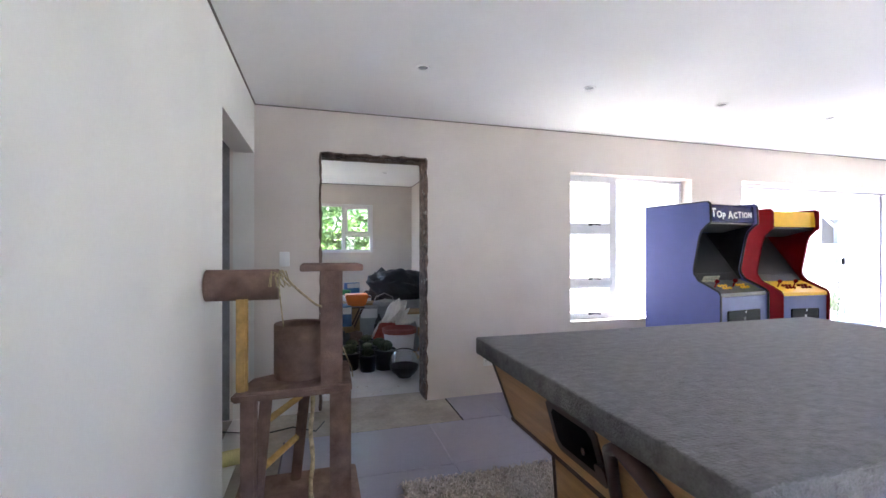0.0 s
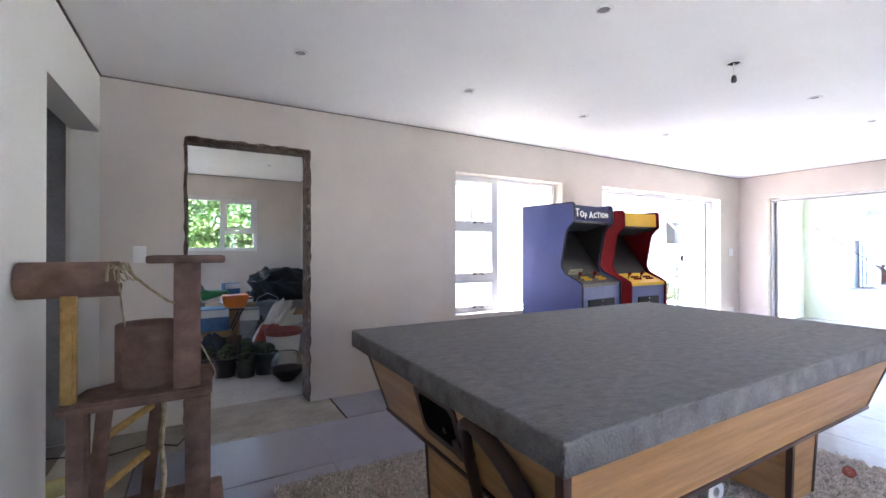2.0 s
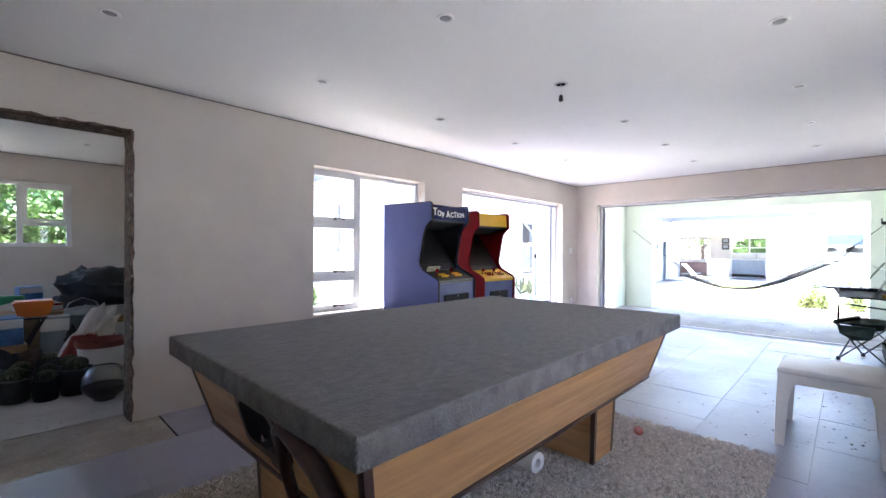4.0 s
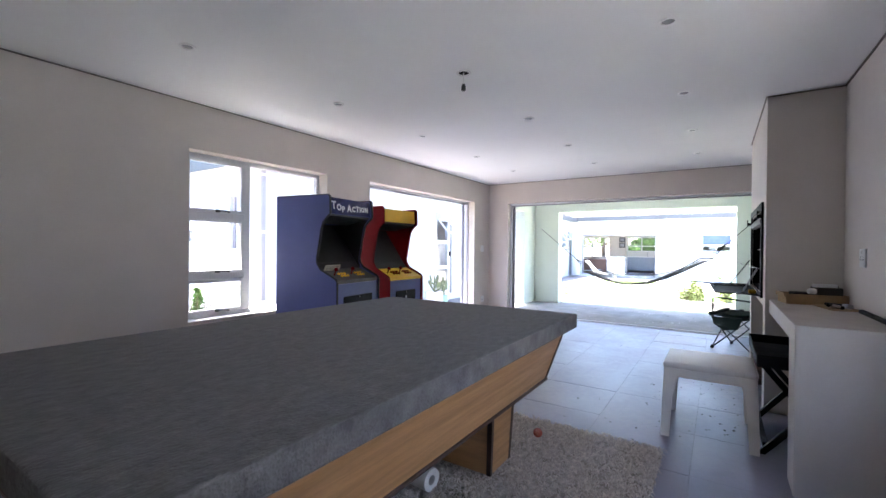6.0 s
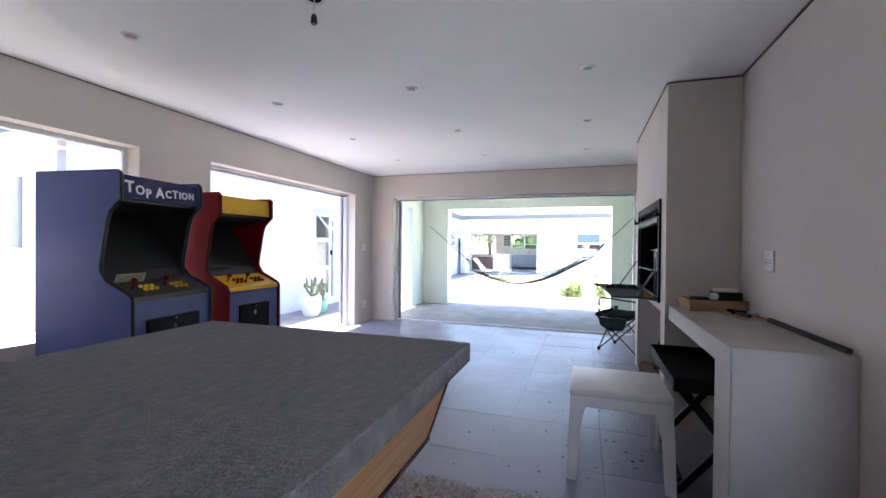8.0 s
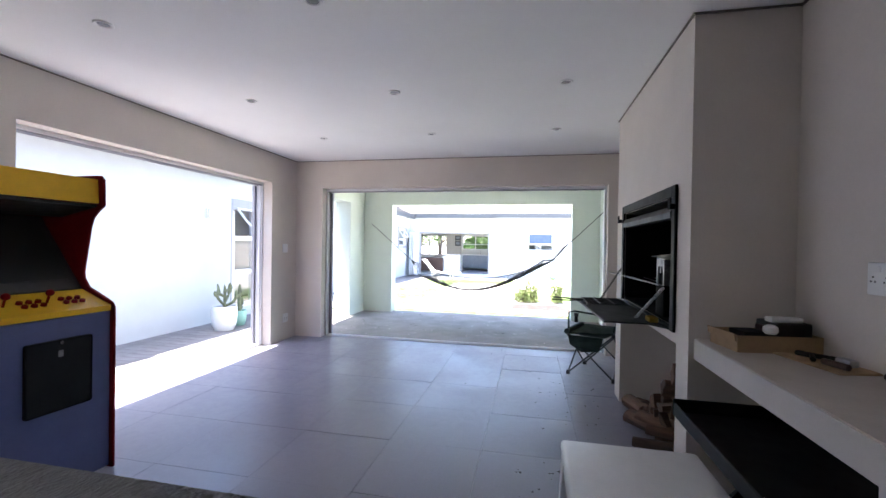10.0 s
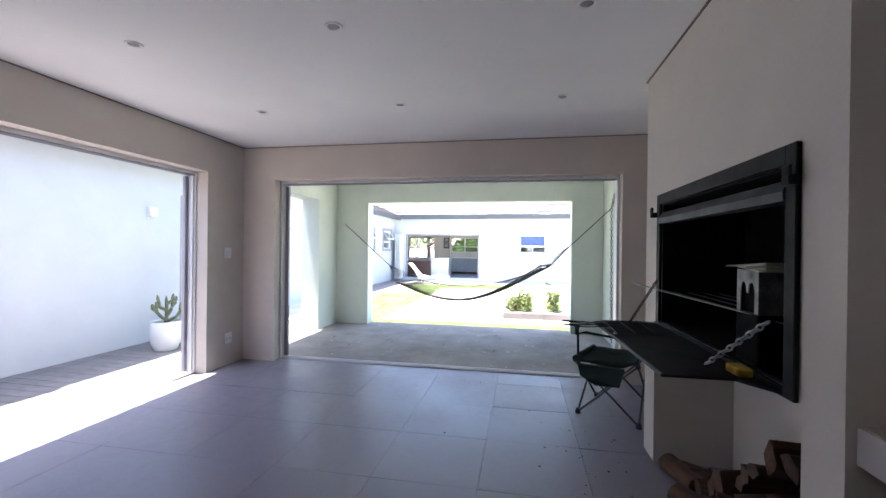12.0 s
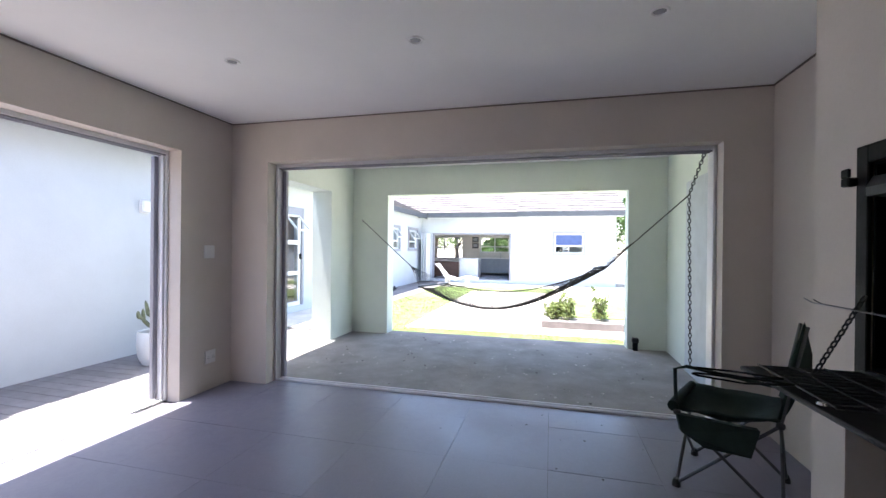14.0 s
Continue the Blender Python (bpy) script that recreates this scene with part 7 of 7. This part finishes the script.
for z in (1.28, 1.57):
    bm = bmesh.new()
    add_box(bm, -0.125, -0.38, z, -0.101, -0.08, z + 0.26)
    pf = part("picture_frame", bm, M_BLACK, t, "small dark framed picture")
    bm = bmesh.new()
    add_box(bm, -0.128, -0.33, z + 0.06, -0.1255, -0.13, z + 0.22)
    part("picture", bm, M_GREYBOX, pf)
t = thing("dark_sideboard", (22.6, 5.45, 0.0), "dark low sideboard inside the kitchen doors", "sideboard")
bm = bmesh.new()
add_box(bm, -0.2, -0.58, 0.06, 0.2, 0.6, 0.70, 0.006)
part("cabinet", bm, M_BROWN, t)
for y in (-0.5, 0.52):
    bm = bmesh.new()
    add_box(bm, -0.18, y - 0.03, 0.0, 0.18, y + 0.03, 0.06)
    part("foot", bm, M_BROWN, t)

# ---- courtyard: lawn, planter, chaise ----
bm = bmesh.new()
add_box(bm, PX + 0.252, -9.0, -0.129, 11.68, 5.0, -0.112)
add_box(bm, 11.68, 3.53, -0.129, FAR_X - 2.2, 5.0, -0.112)
add_box(bm, FAR_X - 3.2, 0.9, -0.129, FAR_X - 1.7, 3.53, -0.112)
structure("lawn", bm, M_LAWN, "bright green artificial lawn strips", "lawn")
rnd = random.Random(11)
bm = bmesh.new()
for _ in range(9000):
    x, y = (rnd.uniform(11.16, 11.67), rnd.uniform(-0.6, 5.0)) if rnd.random() < 0.4 else (rnd.uniform(11.7, 16.0), rnd.uniform(3.54, 4.98))
    h, a = rnd.uniform(0.012, 0.035), rnd.uniform(0, 6.28)
    p = Vector((x, y, -0.112))
    s = Vector((math.cos(a), math.sin(a), 0)) * 0.004
    bm.faces.new((bm.verts.new(p - s), bm.verts.new(p + s), bm.verts.new(p + Vector((rnd.uniform(-0.015, 0.015), rnd.uniform(-0.015, 0.015), h)))))
tagged(finish("grass_blades", bm, M_LAWN), "short bright green grass blades", "grass", kind="stuff")

t = thing("planter", (12.38, 1.17, -0.13), "low grey masonry planter edging a shrub bed", "planter")
for q in ((0.0, -4.0, 0.14, 0.0), (0.14, -0.14, 3.0, 0.0)):
    bm = bmesh.new()
    add_box(bm, q[0], q[1], 0.0, q[2], q[3], 0.13, 0.008)
    part("edge", bm, M_PLANTER, t)
bm = bmesh.new()
add_box(bm, 0.14, -4.0, 0.0, 3.0, -0.14, 0.09)
part("soil", bm, M_SOIL, t, "pale dry soil")
bm = bmesh.new()
add_box(bm, 0.75, -4.0, 0.0901, 2.98, -0.16, 0.105)
part("grass", bm, M_LAWN, t, "bright green grass behind the shrubs")


def leaf_cloud(name, rnd, blobs, n, size, mat, droop=0.0):
    """Many small pointed leaves spread through rounded clumps."""
    co, fa = [], []
    for c, r in blobs:
        for _ in range(n):
            d = Vector((rnd.gauss(0, 1), rnd.gauss(0, 1), rnd.gauss(0, 1))).normalized() * (r * rnd.uniform(0.35, 1.0) ** 0.6)
            p = Vector(c) + d
            a = Vector((rnd.uniform(-1, 1), rnd.uniform(-1, 1), rnd.uniform(-0.6, 0.8) - droop)).normalized() * size * rnd.uniform(0.6, 1.3)
            b = a.cross(Vector((rnd.uniform(-1, 1), rnd.uniform(-1, 1), rnd.uniform(-1, 1)))).normalized() * size * 0.32
            k = len(co)
            co += [p, p + a * 0.5 + b, p + a, p + a * 0.5 - b]
            fa.append((k, k + 1, k + 2, k + 3))
    me = bpy.data.meshes.new(name)
    me.from_pydata(co, [], fa)
    me.materials.append(mat)
    return me


def shrub(at, h, r, seedv, label, spiky=False):
    rnd = random.Random(seedv)
    t = thing("shrub", at, label, "shrub", "courtyard shrubs")
    bm = bmesh.new()
    tips = []
    for i in range(9):
        a = i * 0.7 + rnd.uniform(-0.3, 0.3)
        tip = Vector((r * rnd.uniform(0.3, 0.95) * math.cos(a), r * rnd.uniform(0.3, 0.95) * math.sin(a), h * rnd.uniform(0.55, 1.0)))
        add_tube(bm, [(0, 0, 0), tip * 0.45 + Vector((0, 0, 0.05)), tip], [0.014, 0.009, 0.004], 5)
        tips.append(tip)
    part("stems", bm, M_TRUNK, t)
    blobs = [(p, r * 0.26) for p in tips] + [(p * 0.65, r * 0.30) for p in tips] + [(Vector((p.x * 0.8, p.y * 0.8, p.z * 0.25)), r * 0.32) for p in tips]
    if spiky:
        blobs = [(Vector((0, 0, h * k / 14)), r * (1.08 - k / 14)) for k in range(2, 15)] * 2
    me = leaf_cloud("foliage", rnd, blobs, 34 if r < 0.5 else 420, 0.05 if r < 0.5 else 0.10, M_SHRUB if r < 0.5 and not spiky else M_LEAF)
    ob = new("foliage", me)
    ob.parent = t
    return t


shrub((12.9, 0.68, -0.04), 0.52, 0.20, 1, "upright leafy green shrub in the planter")
shrub((12.95, 0.12, -0.04), 0.58, 0.19, 2, "upright leafy green shrub in the planter")
shrub((12.92, 0.95, -0.04), 0.32, 0.20, 3, "low rounded green shrub in the planter")
shrub((13.2, -0.65, -0.04), 0.6, 0.30, 6, "leafy green shrub in the planter")
shrub((3.16, 5.5, -0.26), 0.96, 0.14, 4, "spiky green shrub outside the window", True)
shrub((3.50, 5.6, -0.26), 0.94, 0.19, 5, "spiky green shrub outside the window", True)

t = thing("sun_lounger", (20.1, 4.6, -0.112), "white moulded sun lounger with raised back", "sun lounger", "", 0)
bm = bmesh.new()
add_prism(bm, [(0.55, 0.78), (0.62, 0.80), (0.18, 0.34), (-0.15, 0.26), (-0.55, 0.36), (-0.95, 0.28), (-0.95, 0.23), (-0.55, 0.30), (-0.15, 0.20), (0.20, 0.27)], -0.3, 0.3)
part("shell", bm, M_WHITEP, t, "white curved shell")
for y in (-0.6, 0.15):
    bm = bmesh.new()
    add_box(bm, -0.26, y, 0.0, 0.26, y + 0.06, 0.29)
    part("leg", bm, M_WHITEP, t)
for y, h in ((5.95, 0.2), (6.08, 0.16)):
    t = thing("bottle", (17.2 + (y - 5.9) * 4, y, DECK_Z + 0.001), "small dark bottle standing on the wing's deck", "bottle", "bottles")
    bm = bmesh.new()
    add_lathe(bm, [(0.0, 0.0), (0.07, 0.0), (0.07, h * 0.6), (0.03, h * 0.8), (0.03, h), (0.0, h)], 14)
    part("body", bm, M_BLACK, t, "", True)

# ---- trees ----
def tree(at, h, r, seedv, label):
    rnd = random.Random(seedv)
    t = thing("tree", at, label, "tree", "garden trees")
    bm = bmesh.new()
    add_tube(bm, [(0, 0, 0), (0.06, 0.03, h * 0.2), (-0.03, 0.05, h * 0.42), (0.05, 0.0, h * 0.62)], [0.17, 0.13, 0.10, 0.06], 10)
    tips = []
    for i in range(11):
        a = i * 2.4 + rnd.uniform(-0.4, 0.4)
        z0 = h * rnd.uniform(0.22, 0.58)
        tip = Vector((r * rnd.uniform(0.4, 0.9) * math.cos(a), r * rnd.uniform(0.4, 0.9) * math.sin(a), min(h * 0.92, z0 + h * rnd.uniform(0.08, 0.36))))
        add_tube(bm, [(0, 0, z0), tip * 0.5 + Vector((0, 0, z0 * 0.5 + 0.1)), tip], [0.06, 0.035, 0.012], 6)
        tips.append(tip)
    part("trunk", bm, M_TRUNK, t, "", True)
    blobs = []
    for p in tips:
        for _ in range(4):
            blobs.append((p + Vector((rnd.uniform(-1, 1), rnd.uniform(-1, 1), rnd.uniform(-0.7, 0.7))) * r * 0.34, r * rnd.uniform(0.16, 0.3)))
    me = leaf_cloud("crown", rnd, blobs, 210, 0.13, M_LEAF, 0.2)
    ob = new("crown", me)
    ob.parent = t
    return t


tr = tree((0.5, 13.6, -0.26), 4.6, 2.0, 21, "leafy green garden tree with an uneven crown")
for x, y, a, s in ((-3.0, 14.6, 70, 1.05), (3.2, 15.2, 150, 1.0), (-0.8, 17.0, 220, 1.25), (32.0, 3.9, 40, 1.0), (34.5, 9.2, 130, 1.1), (25.5, -3.2, 210, 1.0), (36.0, 8.0, 300, 1.2)):
    c = copy_thing(tr, pose(x, y, -0.26, 0, 0, a))
    c.scale = (s, s, s)
shrub((0.1, 9.6, -0.26), 2.2, 0.95, 31, "tall leafy hedge shrub outside the store room")
shrub((31.0, 3.6, -0.26), 2.3, 1.1, 34, "leafy green garden shrub behind the kitchen")
shrub((31.2, 4.7, -0.26), 2.1, 1.0, 35, "leafy green garden shrub behind the kitchen")
shrub((0.65, 10.6, -0.26), 2.6, 1.1, 36, "tall leafy hedge shrub outside the store room")
shrub((1.9, 10.8, -0.26), 2.6, 1.1, 37, "tall leafy hedge shrub outside the store room")
shrub((1.2, 9.8, -0.26), 2.2, 0.95, 32, "tall leafy hedge shrub outside the store room")
shrub((-0.9, 9.7, -0.26), 2.2, 0.95, 33, "tall leafy hedge shrub outside the store room")

# ---- pieces: floor tiles and deck boards ----
def tile_mesh(w_, d_, h, bevel):
    bm = bmesh.new()
    b = bevel
    lo = [bm.verts.new(p) for p in ((0, 0, -h), (w_, 0, -h), (w_, d_, -h), (0, d_, -h))]
    mid = [bm.verts.new(p) for p in ((0, 0, -b), (w_, 0, -b), (w_, d_, -b), (0, d_, -b))]
    top = [bm.verts.new(p) for p in ((b, b, 0), (w_ - b, b, 0), (w_ - b, d_ - b, 0), (b, d_ - b, 0))]
    bm.faces.new(top)
    for r0, r1 in ((lo, mid), (mid, top)):
        for i in range(4):
            bm.faces.new((r0[i], r0[(i + 1) % 4], r1[(i + 1) % 4], r1[i]))
    return bm


floor = bpy.data.objects["floor"]
P = 0.608
meshes = {}


def lay(name, key, at, parent, mat, h, bevel):
    if key not in meshes:
        bm = tile_mesh(key[1], key[2], h, bevel)
        bmesh.ops.recalc_face_normals(bm, faces=bm.faces)
        me = bpy.data.meshes.new(name)
        bm.to_mesh(me)
        bm.free()
        me.materials.append(mat)
        meshes[key] = me
    ob = new(name, meshes[key])
    ob.location = at
    ob.parent = parent
    return ob


rnd = random.Random(2)
GAP = 0.0018
x = 7.757 - P * 14
while x < XE:
    y = 0.411 - P * 2
    while y < YN + 0.15:
        a0, a1, b0, b1 = max(x + GAP / 2, XW + 0.002), min(x + P - GAP / 2, XE + 0.0), max(y + GAP / 2, YS + 0.002), min(y + P - GAP / 2, YN + 0.14)
        if b1 > YN - 0.002 and not (a0 > DOOR2[0] and a1 < DOOR2[1]):
            b1 = min(b1, YN - 0.002)
        rects = [(a0, b0, a1, b1)]
        if a0 < 1.333 and b1 > 3.455:      # bare screed strip
            rects = []
            if b0 < 3.452:
                rects.append((a0, b0, a1, 3.444))
            if a1 > 1.337:
                rects.append((max(a0, 1.343), max(b0, 3.455), a1, b1))
        for q in rects:
            w_, d_ = round(q[2] - q[0], 3), round(q[3] - q[1], 3)
            if w_ < 0.01 or d_ < 0.01:
                continue
            if q[0] < XW + 0.26 and q[3] > 2.2:
                q = (max(q[0], XW + 0.262), q[1], q[2], q[3])
                w_ = round(q[2] - q[0], 3)
                if w_ < 0.01:
                    continue
            piece = lay("tile", ("t", w_, d_), (q[0], q[1], rnd.uniform(-0.0004, 0.0)), floor, M_TILE, 0.0105, 0.0003)
            piece.rotation_euler = (rnd.gauss(0, 0.0009), rnd.gauss(0, 0.0009), 0)
        y += P
    x += P

deck = tagged(new("deck"), "grey composite deck boards beside the house wing", "deck", kind="structure")
x = 4.3
while x < 13.6:
    y0 = YNO + 0.002 if x < XEO else PY + 0.312
    lay("board", ("d", 0.138, round(WING_Y - y0, 3)), (x, y0, DECK_Z + rnd.uniform(-0.001, 0.001)), deck, M_DECK, 0.025, 0.003)
    x += 0.144
y = 5.03
while y < WING_Y - 0.1:
    lay("board", ("e", 9.0, 0.138), (13.62, y, DECK_Z + 0.05), deck, M_DECK, 0.025, 0.003)
    y += 0.144
bm = bmesh.new()
add_box(bm, 4.3, YNO + 0.002, -0.26, 13.6, WING_Y - 0.002, DECK_Z - 0.028)
tagged(part("deck_base", bm, M_SOOT_SHADE, deck), "dark deck substructure")
